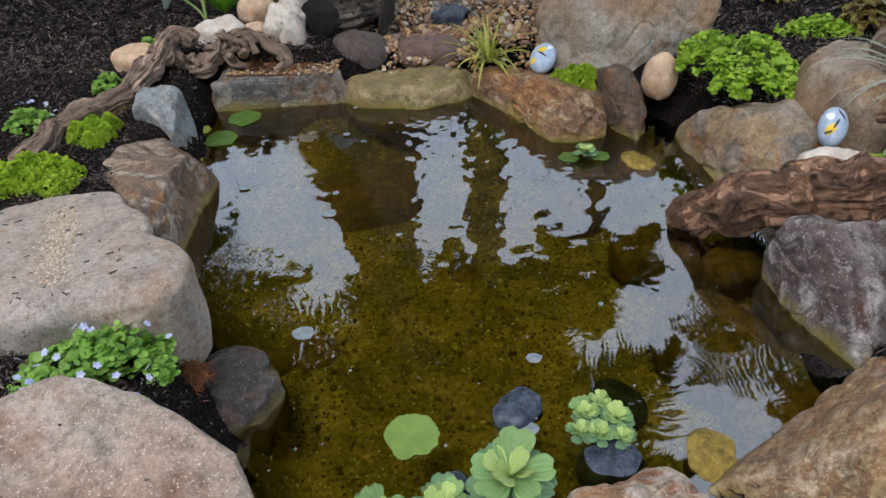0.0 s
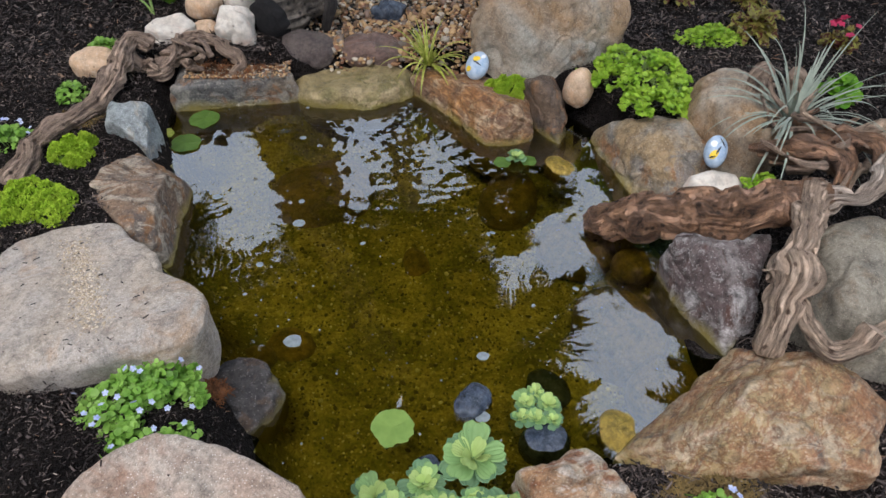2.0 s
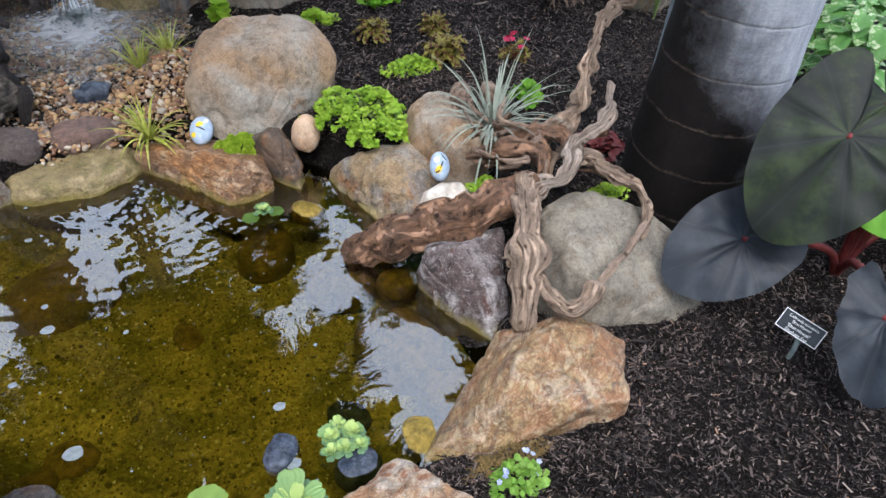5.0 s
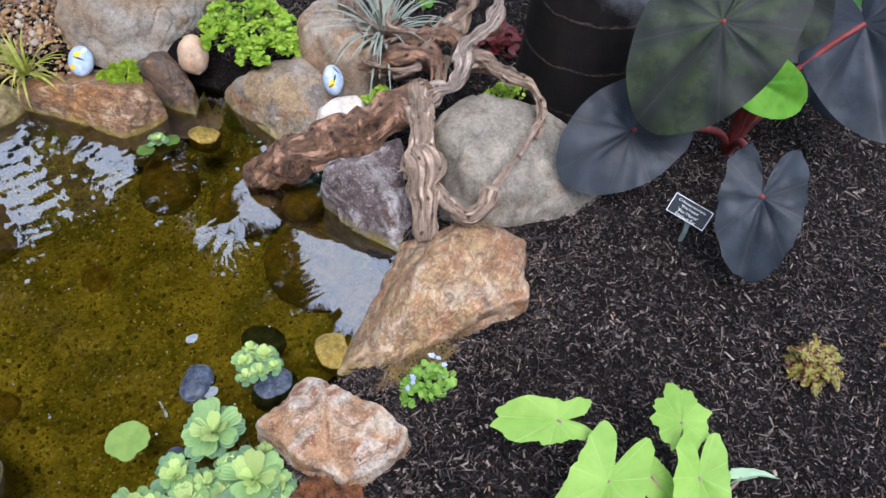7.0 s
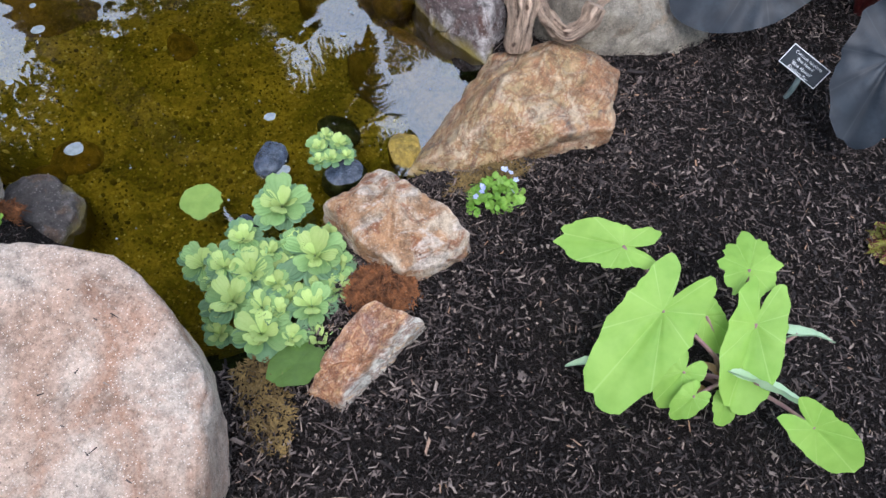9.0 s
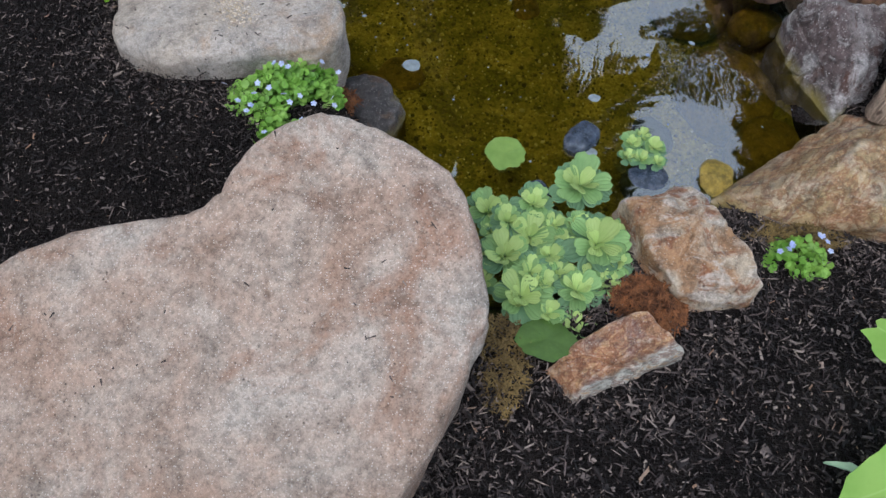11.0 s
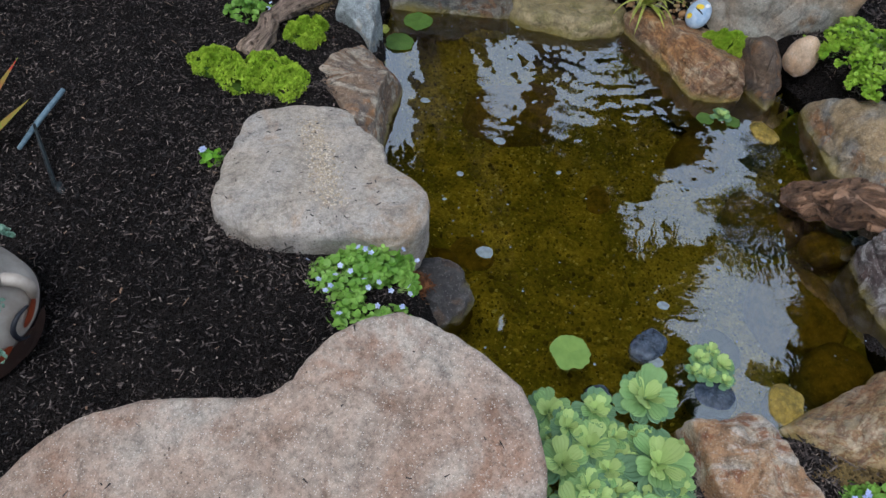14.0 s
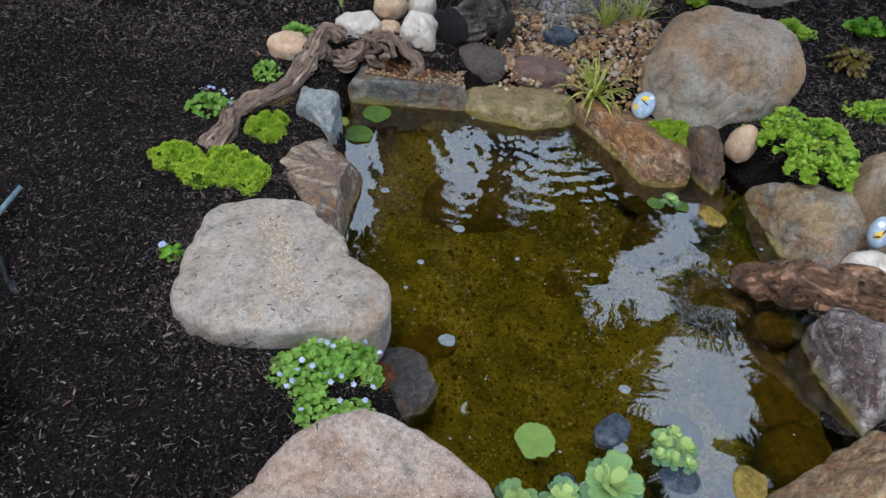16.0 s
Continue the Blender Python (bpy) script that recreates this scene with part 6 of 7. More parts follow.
def big_leaf_plant(name, label, foot, leaves, stalk_mat, r0=0.008, r1=0.004):
    """A plant of heart-shaped leaves on long stalks: leaves as (stalk end, tip, normal, shape, material, options)."""
    ob = base(name, foot, label, "elephant ear plant")
    for k, (at, tip, normal, shape, mat, how) in enumerate(leaves):
        at, tip, o = Vector(at), Vector(tip), Vector(foot)
        leaf = part("leaf", heart_bm((tip - at).length, shape, seed=k + 3, **how), mat, ob)
        leaf.matrix_basis = Matrix.Translation(-o) @ facing(at, tip, normal)
        d = at - o
        if d.length > 0.06:
            side = Vector((d.x, d.y, 0)) * 0.35
            part("stalk", tube_bm(((0, 0, 0), Vector((0, 0, d.z * 0.45)) + side * 0.5, Vector((0, 0, d.z * 0.8)) + side * 1.7, d), (r0, r0 * 0.85, r1 * 1.3, r1), 10, 6), stalk_mat, ob)
    return ob


EYE_SIDE = Vector((-0.5, -0.25, 0.83))
big_leaf_plant("taro", "young taro plant with ragged pale green leaves", (0.976, -0.02, 0.02), (
    ((0.826, 0.139, 0.25), (0.634, 0.033, 0.15), EYE_SIDE, SAGITTATE, M_taro, dict(ragged=0.16, fold=0.15, droop=0.06, wide=0.74)),
    ((1.005, 0.042, 0.24), (0.898, -0.101, 0.15), (-0.45, -0.6, 0.66), SAGITTATE, M_taro, dict(ragged=0.12, fold=0.3, droop=0.06, wide=0.68)),
    ((0.825, 0.305, 0.25), (0.705, 0.395, 0.22), (-0.5, -0.15, 0.83), SAGITTATE, M_taro, dict(ragged=0.22, fold=0.1, droop=0.1, wide=0.72)),
    ((1.059, 0.153, 0.25), (1.12, 0.225, 0.255), (-0.45, -0.14, 0.88), OVAL, M_taro, dict(ragged=0.3, fold=0.05, droop=0.2, wide=0.8)),
    ((1.119, -0.003, 0.18), (1.217, -0.033, 0.16), (-0.1, 0.6, 0.7), ARROW, M_taro_back, dict(ragged=0.25, fold=0.4, droop=0.2, wide=0.6)),
    ((0.998, -0.188, 0.22), (1.077, -0.305, 0.16), EYE_SIDE, SAGITTATE, M_taro, dict(ragged=0.15, fold=0.1, droop=0.15, wide=0.72)),
    ((0.957, -0.067, 0.20), (1.071, -0.176, 0.19), (0.3, 0.7, 0.6), ARROW, M_taro_back, dict(ragged=0.15, fold=0.6, droop=0.1, wide=0.35)),
    ((0.842, 0.022, 0.16), (0.771, -0.017, 0.11), EYE_SIDE, TARO, M_taro, dict(ragged=0.15, fold=0.1, wide=0.85)),
    ((0.691, 0.104, 0.15), (0.630, 0.148, 0.14), (-0.1, 0.7, 0.7), ARROW, M_taro_back, dict(ragged=0.25, fold=0.4, wide=0.6)),
    ((0.944, 0.107, 0.19), (0.954, 0.017, 0.16), (-0.4, 0.0, 0.9), TARO, M_taro, dict(ragged=0.15, fold=0.2, wide=0.7)),
    ((0.833, -0.033, 0.16), (0.781, -0.052, 0.12), EYE_SIDE, TARO, M_taro, dict(ragged=0.15, fold=0.15, wide=0.8)),
    ((0.907, -0.067, 0.13), (0.887, -0.109, 0.10), (-0.3, -0.3, 0.8), TARO, M_taro, dict(ragged=0.15, wide=0.9)),
), M_purple_stem, 0.006, 0.0035)
for x, y, turn in ((0.985, -0.02, 20), (0.93, -0.03, 140), (0.96, 0.04, 260)):
    bm = bmesh.new()
    blade(bm, (0, 0, 0), Vector((0.6, 0.1, 0.8)), 0.10, 0.012, 2.0, 6)
    thing("dead_leaf", bm, M_dryleaf, (x, y, gz(x, y) + 0.004), "curled dry brown leaf at the taro's foot", "dead leaf", "dead leaves", turn=turn)

big_leaf_plant("elephant_ear", "tall elephant ear with blue-black leaves and maroon stalks", (2.10, 0.85, 0.02), (
    ((1.59, 0.90, 0.31), (1.37, 0.935, 0.19), (-0.5, -0.4, 0.76), HEART, M_dark, dict(fold=0.06, droop=0.12, wide=1.08)),
    ((1.695, 0.497, 0.325), (1.577, 0.372, 0.16), (-0.6, -0.25, 0.75), HEART, M_dark, dict(fold=0.1, droop=0.12, wide=0.82, ragged=0.10)),
    ((1.72, 0.83, 0.68), (1.51, 0.80, 0.42), (-0.75, -0.45, 0.5), HEART, M_dusk, dict(fold=0.05, droop=0.1, wide=1.0)),
    ((2.00, 0.80, 0.40), (2.14, 0.68, 0.33), (-0.6, -0.5, 0.6), HEART, M_bright, dict(fold=0.25, droop=0.2, wide=0.8)),
    ((2.36, 0.75, 0.52), (2.22, 0.44, 0.35), (-0.7, -0.1, 0.6), HEART, M_dark, dict(fold=0.1, droop=0.15, wide=0.9)),
    ((2.42, 0.80, 0.30), (2.34, 0.62, 0.24), (-0.4, -0.2, 0.8), HEART, M_dark, dict(fold=0.1, droop=0.15)),
    ((2.26, 1.05, 0.55), (2.20, 0.80, 0.42), (-0.7, -0.3, 0.6), HEART, M_dusk, dict(fold=0.1, droop=0.15)),
), M_maroon_stem, 0.016, 0.009)
big_leaf_plant("elephant_ear", "small elephant ear beside the stone pile", (-0.905, 2.66, gz(-0.905, 2.66)), (
    ((-0.995, 2.92, 0.32), (-1.0, 2.86, 0.225), (-0.3, -0.8, 0.5), HEART, M_eargrey, dict(fold=0.15, droop=0.15, wide=1.0)),
    ((-0.955, 2.87, 0.28), (-0.935, 2.80, 0.19), (0.3, -0.8, 0.3), HEART, M_dark, dict(fold=0.3, droop=0.15, wide=0.6)),
    ((-1.052, 2.745, 0.235), (-1.075, 2.70, 0.185), (-0.2, -0.9, 0.4), ARROW, M_eargrey, dict(fold=0.3, droop=0.15, wide=0.8)),
), M_stem, 0.005, 0.003)
big_leaf_plant("elephant_ear", "dark elephant ear in shade at the back", (1.95, 3.55, 0.15), (
    ((1.85, 3.4, 0.62), (1.70, 3.15, 0.45), (-0.4, -0.7, 0.5), HEART, M_dusk, dict(fold=0.1)),
    ((2.15, 3.3, 0.60), (2.15, 3.0, 0.35), (-0.3, -0.9, 0.4), HEART, M_dusk, dict(fold=0.1)),
    ((1.75, 3.65, 0.70), (1.50, 3.45, 0.55), (-0.4, -0.7, 0.5), HEART, M_dark, dict(fold=0.1)),
    ((2.35, 3.5, 0.65), (2.50, 3.2, 0.45), (-0.2, -0.9, 0.5), HEART, M_dusk, dict(fold=0.1)),
), M_maroon_stem, 0.014, 0.008)


def shrub_variegated(at, seed, count=90):
    rnd = random.Random(seed)
    ob = base("variegated_shrub", at, "shrub with white-edged green leaves by the glass wall", "shrub", "variegated shrubs")
    shapes = [finish(heart_bm(0.075, OVAL, 0.15, 0.3, 0.05, 0.1, s, 0.6, 24, 4), "shrub_leaf", M_varieg) for s in range(3)]
    for i in range(count):
        leaf = new("leaf", shapes[i % 3])
        leaf.parent = ob
        a, h = rnd.uniform(0, 6.3), rnd.random()
        d = 0.26 * (1 - 0.6 * h * h) * rnd.uniform(0.6, 1)
        leaf.matrix_basis = pose(d * math.cos(a), d * math.sin(a), 0.06 + 0.55 * h, rnd.uniform(-20, 20), rnd.uniform(-10, 40), math.degrees(a) + rnd.uniform(-40, 40))
    for k in range(6):
        a = k * 1.05
        part("stem", tube_bm(((0, 0, 0), (0.1 * math.cos(a), 0.1 * math.sin(a), 0.3), (0.18 * math.cos(a), 0.18 * math.sin(a), 0.5)), (0.007, 0.005, 0.003)), M_stem, ob)


shrub_variegated((2.65, 1.45, 0.03), 311)
shrub_variegated((3.05, 1.25, 0.03), 312)
shrub_variegated((2.95, 1.75, 0.03), 313)
shrub_variegated((2.85, 0.85, 0.03), 314, 60)


# ---- palms ----
def lathe(profile, sides=48, wobble=0.0, seed=1, uv=False):
    """Rings of (radius, z) round the z axis."""
    bm = bmesh.new()
    rings = []
    for r, z in profile:
        rings.append([bm.verts.new((r * (1 + wobble * noise.noise(Vector((math.cos(2 * math.pi * i / sides) * 2, math.sin(2 * math.pi * i / sides) * 2, z * 4 + seed)))) * math.cos(2 * math.pi * i / sides), r * math.sin(2 * math.pi * i / sides), z)) for i in range(sides)])
    for a, b in zip(rings, rings[1:]):
        for i in range(sides):
            k = (i + 1) % sides
            bm.faces.new((a[i], a[k], b[k], b[i]))
    return bm


def frond(length, droop, seed, pairs=34):
    """A feather palm frond along x, with hanging leaflets."""
    rnd = random.Random(seed)
    bm = bmesh.new()
    p, d = Vector((0, 0, 0)), Vector((0.75, 0, 0.66))
    pts = []
    for i in range(pairs + 1):
        pts.append((p.copy(), d.copy()))
        p = p + d * length / pairs
        d = (d + Vector((0, 0, -droop / pairs)) * (0.4 + i / pairs * 1.3)).normalized()
    for i, (q, e) in enumerate(pts):
        f = i / pairs
        if f > 0.12:
            for s in (-1, 1):
                way = Vector((e.x * 0.6, s * 0.85, e.z * 0.6 - 0.25)).normalized()
                blade(bm, q, way, length * (0.34 * math.sin(math.pi * min(1, 0.15 + f * 0.9)) + 0.06) * rnd.uniform(0.75, 1.15), 0.034, 0.8, 4)
    tube_bm([q for q, _ in pts[::6]], [0.016 * (1 - 0.8 * k / 6) for k in range(len(pts[::6]))], 6, 3, bm)
    return bm


def palm(label, at, trunk_bm, trunk_mat_, top, fronds, length, seed, low=()):
    """A palm: one trunk and a crown of separate fronds; low: extra fronds hung to darken the pond's reflection."""
    ob = base("palm", at, label, "palm tree", "palms")
    part("trunk", trunk_bm, trunk_mat_, ob)
    rnd = random.Random(seed)
    shapes = [finish(frond(length * s, dr, seed + k), "frond", M_frond) for k, (s, dr) in enumerate(((1.0, 1.1), (0.9, 1.7), (1.05, 2.3)))]
    for i in range(fronds):
        leaf = new("frond", shapes[i % 3])
        leaf.parent = ob
        way = (i * 137.5 + 180) % 360 - 180
        # shorter fronds on one side leave a bright gap in the reflection
        s = 1.0 if seed != 402 or not -24 < way < 62 else 0.92 if way < 34 else 0.75
        leaf.matrix_basis = pose(*top, rnd.uniform(-12, 12), rnd.uniform(-38, 26), way) @ Matrix.Diagonal((s, s, s, 1))
    for way in low:
        leaf = new("frond", shapes[0])
        leaf.parent = ob
        leaf.matrix_basis = pose(*top, rnd.uniform(-12, 12), rnd.uniform(18, 26), way) @ Matrix.Diagonal((0.85 if at[0] > 3 else 1.15, 1, 1, 1))
    return ob


rings = []
z = -0.1
while z < 5.2:
    r = 0.225 - 0.025 * smooth01(z, 0.0, 0.9)
    rings += [(r, z), (r, z + 0.05), (r, z + 0.10)]
    z += 0.17
palm("smooth palm trunk, dark below, pale grey higher up on one side", (1.80, 1.34, 0.0), lathe(rings, 56, 0.02), M_trunk, (0, 0, 5.2), 11, 2.6, 401)


def fibre_trunk():
    pts = ((-0.06, 0, -0.1), (0.03, 0.0, 0.06), (0.14, 0.0, 0.34), (0.40, -0.04, 1.2), (0.86, -0.10, 2.8))
    bm = limb_bm(pts, (0.115, 0.10, 0.09, 0.085, 0.08), 28, 14, 0.3, 9, 61)
    rnd = random.Random(62)
    for _ in range(700):
        h, a = rnd.uniform(0.0, 1.0), rnd.uniform(0, 6.3)
        blade(bm, (0.0 + 0.36 * h + 0.09 * math.cos(a), 0.09 * math.sin(a), h), Vector((math.cos(a), math.sin(a), rnd.uniform(-1.2, 0.6))), rnd.uniform(0.03, 0.08), 0.003, 1.4, 3)
    return bm


# its unseen crown is filled out to block sky mirrored in the pond
palm("slender palm with shaggy brown fibrous trunk", (-0.86, 3.10, 0.18), fibre_trunk(), M_fibre, (0.86, -0.10, 2.8), 38, 1.95, 402, (78, 92, 106))


# palms out of view, placed to block sky light and shape the reflections
for k, (x, y, r, h, n, ln) in enumerate(((-1.30, 8.2, 0.6, 9.0, 14, 2.8), (0.13, 9.0, 0.30, 8.0, 12, 2.2), (1.45, 7.2, 0.10, 4.9, 12, 1.1), (-4.2, 6.5, 0.2, 4.5, 16, 2.4), (4.6, 7.0, 0.2, 5.0, 16, 2.6), (3.9, 3.2, 0.15, 3.4, 16, 2.0), (-3.4, 2.6, 0.15, 3.2, 16, 2.7))):
    palm("unseen feather palm added to darken the pond's reflection", (x, y, 0.1), lathe([(r * (1 - 0.3 * i / 30) * (1.04 if i % 2 else 1), h * i / 30 - 0.1) for i in range(31)], 24, 0.03), M_fibre, (0, 0, h - 0.15), n, ln, 410 + k, (4, 14, 24, 34) if x < -3 and y < 3 else (152, 164, 176, 188, 200, 212) if x > 3 and y < 4 else ())


def conduit():
    ob = thing("conduit", tube_bm(((1.745, 1.575, 0.02), (1.80, 1.62, 0.36), (1.83, 1.65, 0.72), (1.88, 1.70, 1.4)), (0.009, 0.009, 0.009, 0.009), 10, 6), M_pipe, (0, 0, 0), "thin grey metal pipe beside the palm trunk", "pipe")


conduit()


def frond_heap():
    """Fallen dry palm fronds and bark behind the bed."""
    rnd = random.Random(431)
    ob = base("frond_heap", (2.45, 3.05, 0.14), "heap of dry brown palm fronds and bark", "dead foliage")
    bm = bmesh.new()
    for k in range(20):
        x, y, z = rnd.gauss(0, 0.20), rnd.gauss(0, 0.16), rnd.uniform(0.0, 0.22)
        for _ in range(30):
            way = Vector((rnd.gauss(0, 1), rnd.gauss(-0.3, 1), rnd.uniform(-0.5, 0.7)))
            blade(bm, (x + rnd.gauss(0, 0.03), y + rnd.gauss(0, 0.03), z), way, rnd.uniform(0.06, 0.18), rnd.uniform(0.004, 0.012), rnd.uniform(0.4, 1.6), 5)
    tagged(part("dry_litter", bm, M_dryfrond, ob), kind="stuff")
    for k in range(6):
        p = Vector((rnd.uniform(-0.3, 0.3), rnd.uniform(-0.2, 0.2), 0.02))
        q = p + Vector((rnd.uniform(-0.2, 0.2), rnd.uniform(-0.2, 0.2), rnd.uniform(0.1, 0.3)))
        part("bark_strip", limb_bm((p, (p + q) / 2 + Vector((0.03, -0.02, 0.02)), q), (0.03, 0.026, 0.012), 12, 6, 0.5, 4, 90 + k), M_root, ob)


frond_heap()


def valve_pipe():
    ob = base("water_pipe", (2.62, 2.85, 0.12), "bent grey metal pipe on a short post", "pipe")
    part("post", tube_bm(((0, 0, 0.0), (0, 0, 0.26)), (0.03, 0.028), 12, 4), M_pipe, ob)
    part("bent_pipe", tube_bm(((0.0, 0.0, 0.22), (0.02, -0.12, 0.25), (0.0, -0.35, 0.24), (-0.06, -0.58, 0.16), (-0.08, -0.62, 0.0)), (0.011, 0.011, 0.011, 0.011, 0.011), 10, 7), M_pipe, ob)


valve_pipe()
slab("pillar", "pale plastered pillar at the edge of the bed", "pillar", (2.92, 3.15, 0.0), (3.30, 3.5, 0.85))
rock("tan boulder beside the pillar", (2.72, 2.72, 0.12), [0.17, 0.15, 0.14, 0.15, 0.18, 0.16, 0.14, 0.15], 0.17, 0.1, M_tan, "boulder", "boulder", BACK, seed=63, lump=0.02, flat=0.6, side=0.6)
big_leaf_plant("leafy_shrub", "glossy green leafy plant beside the pillar", (2.62, 2.5, 0.12), [((2.62 + 0.05 * math.cos(q), 2.5 + 0.05 * math.sin(q), 0.30 + 0.03 * k), (2.62 + 0.19 * math.cos(q), 2.5 + 0.19 * math.sin(q), 0.32 + 0.04 * k), (0, -0.3, 0.9), OVAL, M_green, dict(wide=0.55, fold=0.2, droop=0.2)) for k, q in enumerate((0.3, 1.5, 2.6, 3.6, 4.5, 5.5))], M_stem, 0.004, 0.002)


# ---- sign ----
def sign():
    """A black plant label on a post, lettered in white."""
    ob = base("plant_label", (1.648, 0.64, 0.02), "black plant label with white lettering on a post", "sign")
    at = Vector((1.662, 0.658, 0.14)) - Vector((1.648, 0.64, 0.02))
    x = Vector((0.25, -0.97, 0.0)).normalized()
    up = Vector((0.62, 0.16, 0.77))
    up = (up - x * up.dot(x)).normalized()
    m = Matrix((x, up, x.cross(up))).transposed().to_4x4()
    m.translation = at
    w, h = 0.126, 0.062

    def plate(name, mat, sx, sy, z0, z1, label=""):
        bm = bmesh.new()
        bmesh.ops.create_cube(bm, size=1)
        for v in bm.verts:
            v.co = Vector((v.co.x * sx, v.co.y * sy, z0 if v.co.z < 0 else z1))
        p = part(name, bm, mat, ob, label, smooth=False)
        p.matrix_basis = m
        return p

    plate("border", M_white_ink, w, h, -0.004, 0.0, "thin white border")
    face = plate("face", M_signface, w - 0.005, h - 0.005, -0.0035, 0.0012)
    part("post", tube_bm(((0.0, 0.0, 0.0), (0.004, 0.0, 0.06), at - m.to_3x3() @ Vector((0, 0, 0.008))), (0.008, 0.008, 0.007), 8, 3), M_signpost, ob, "flat grey-green post")
    for text, y, size in (("Colocasia esculenta", 0.0165, 0.0115), ("'Blue Hawaii'", 0.0035, 0.0115), ("'Blue Hawaii'", -0.0115, 0.0135), ("Elephant Ear", -0.0255, 0.0135)):
        cu = bpy.data.curves.new("lettering", "FONT")
        cu.body, cu.size, cu.align_x, cu.extrude = text, size, "CENTER", 0.0003
        tmp = bpy.data.objects.new("lettering", cu)
        scene.collection.objects.link(tmp)
        me = bpy.data.meshes.new_from_object(tmp.evaluated_get(bpy.context.evaluated_depsgraph_get()))
        bpy.data.objects.remove(tmp)
        me.materials.clear()
        me.materials.append(M_white_ink)
        line = new("lettering", me)
        line.parent = face
        line.matrix_basis = pose(0, y - 0.003, 0.0019)


sign()


# ---- pots and ornaments ----
def urn():
    """A painted clay urn with a rolled rim and a handle, trailing sedum."""
    ob = base("clay_urn", (-1.335, 0.565, 0.13), "painted clay urn with dark soil and trailing sedum", "plant pot")
    body = part("body", lathe(((0.07, 0.0), (0.095, 0.02), (0.14, 0.07), (0.163, 0.13), (0.153, 0.175), (0.125, 0.205), (0.11, 0.222)), 56, 0.01), M_clay, ob)
    part("rim", lathe(((0.108, 0.218), (0.122, 0.224), (0.130, 0.234), (0.126, 0.244), (0.112, 0.247), (0.102, 0.237), (0.100, 0.20)), 56), M_clay, ob)
    part("soil", lathe(((0.001, 0.195), (0.06, 0.20), (0.103, 0.195)), 40, 0.0), M_mulch, ob, "dark potting soil")
    part("glaze_band", lathe(((0.136, 0.062), (0.157, 0.105), (0.1655, 0.128)), 56, 0.01), M_claydark, ob, "dark brown glazed band")
    part("handle", tube_bm(((0.114, 0.045, 0.225), (0.14, 0.055, 0.215), (0.155, 0.06, 0.19), (0.153, 0.055, 0.16)), (0.014, 0.015, 0.014, 0.008), 12, 7), M_clay, ob, "small clay ear")
    part("painted_curve", tube_bm([(0.166 * math.cos(radians(q)), 0.166 * math.sin(radians(q)), zz) for q, zz in ((8, 0.175), (-4, 0.185), (-12, 0.168), (-12, 0.135), (-5, 0.115))], (0.003, 0.005, 0.006, 0.005, 0.003), 8, 6), M_ink, body, "black painted curl")
    for k, (a, z, mat, s) in enumerate(((-25, 0.105, M_claydark, 0.05), (-2, 0.105, M_claydark, 0.04), (-35, 0.13, M_rust, 0.03), (-60, 0.15, M_bluebird, 0.035), (-75, 0.11, M_petalwhite, 0.03), (-48, 0.17, M_claydark, 0.02), (10, 0.15, M_rust, 0.025))):
        bm = bmesh.new()
        ring = []
        rr = 0.169 if z < 0.15 else 0.163
        for i in range(14):
            t = 2 * math.pi * i / 14
            b = radians(a) + s * 1.6 / rr * math.cos(t)
            ring.append(bm.verts.new((rr * math.cos(b), rr * math.sin(b), z + s * 0.5 * math.sin(t) + s * 0.3 * math.cos(t))))
        bm.faces.new(ring)
        part("painted_motif", bm, mat, body)
    rnd = random.Random(71)
    for k, (a, ln) in enumerate(((62, 0.11), (-8, 0.10), (-30, 0.16), (-75, 0.2), (100, 0.08))):
        bm = bmesh.new()
        c, s = math.cos(radians(a)), math.sin(radians(a))
        for i in range(int(ln * 1500)):
            f = rnd.random()
            r = 0.09 + ln * f * 0.75
            z = 0.245 + 0.03 * math.sin(f * 2.2) - 0.9 * max(0.0, r - 0.15) * (0.6 + f)
            b = rnd.uniform(0, 6.3)
            disc_leaf(bm, tilt(rnd, (c * r + 0.012 * math.cos(b) * -s, s * r + 0.012 * math.cos(b) * c, z + 0.012 * math.sin(b)), 0.9), 0.006, 6, 0.8, 0.7)
        part("sedum_trail", bm, M_sedum, ob, "trailing blue-green sedum")


urn()


def stake_ornament():
    ob = base("garden_stake", (-1.30, 0.90, 0.12), "black metal garden stake with a blue crossbar", "garden ornament")
    part("rod", tube_bm(((0.0, 0.0, -0.02), (-0.02, 0.03, 0.05), (-0.11, 0.14, 0.09), (-0.18, 0.23, 0.13)), (0.006, 0.008, 0.006, 0.004), 8, 5), M_stake, ob)
    part("crossbar", tube_bm(((-0.215, 0.18, 0.08), (-0.21, 0.28, 0.09), (-0.20, 0.40, 0.10)), (0.006, 0.008, 0.007), 8, 4), M_bluestick, ob, "weathered blue crossbar")
    part("thin_wire", tube_bm(((0.03, 0.0, -0.01), (0.02, 0.03, 0.06)), (0.002, 0.002), 6, 3), M_bluestick, ob)
    part("clip", tube_bm(((-0.02, 0.05, 0.06), (-0.06, 0.09, 0.08)), (0.013, 0.011), 8, 3), M_stake, ob)

stake_ornament()


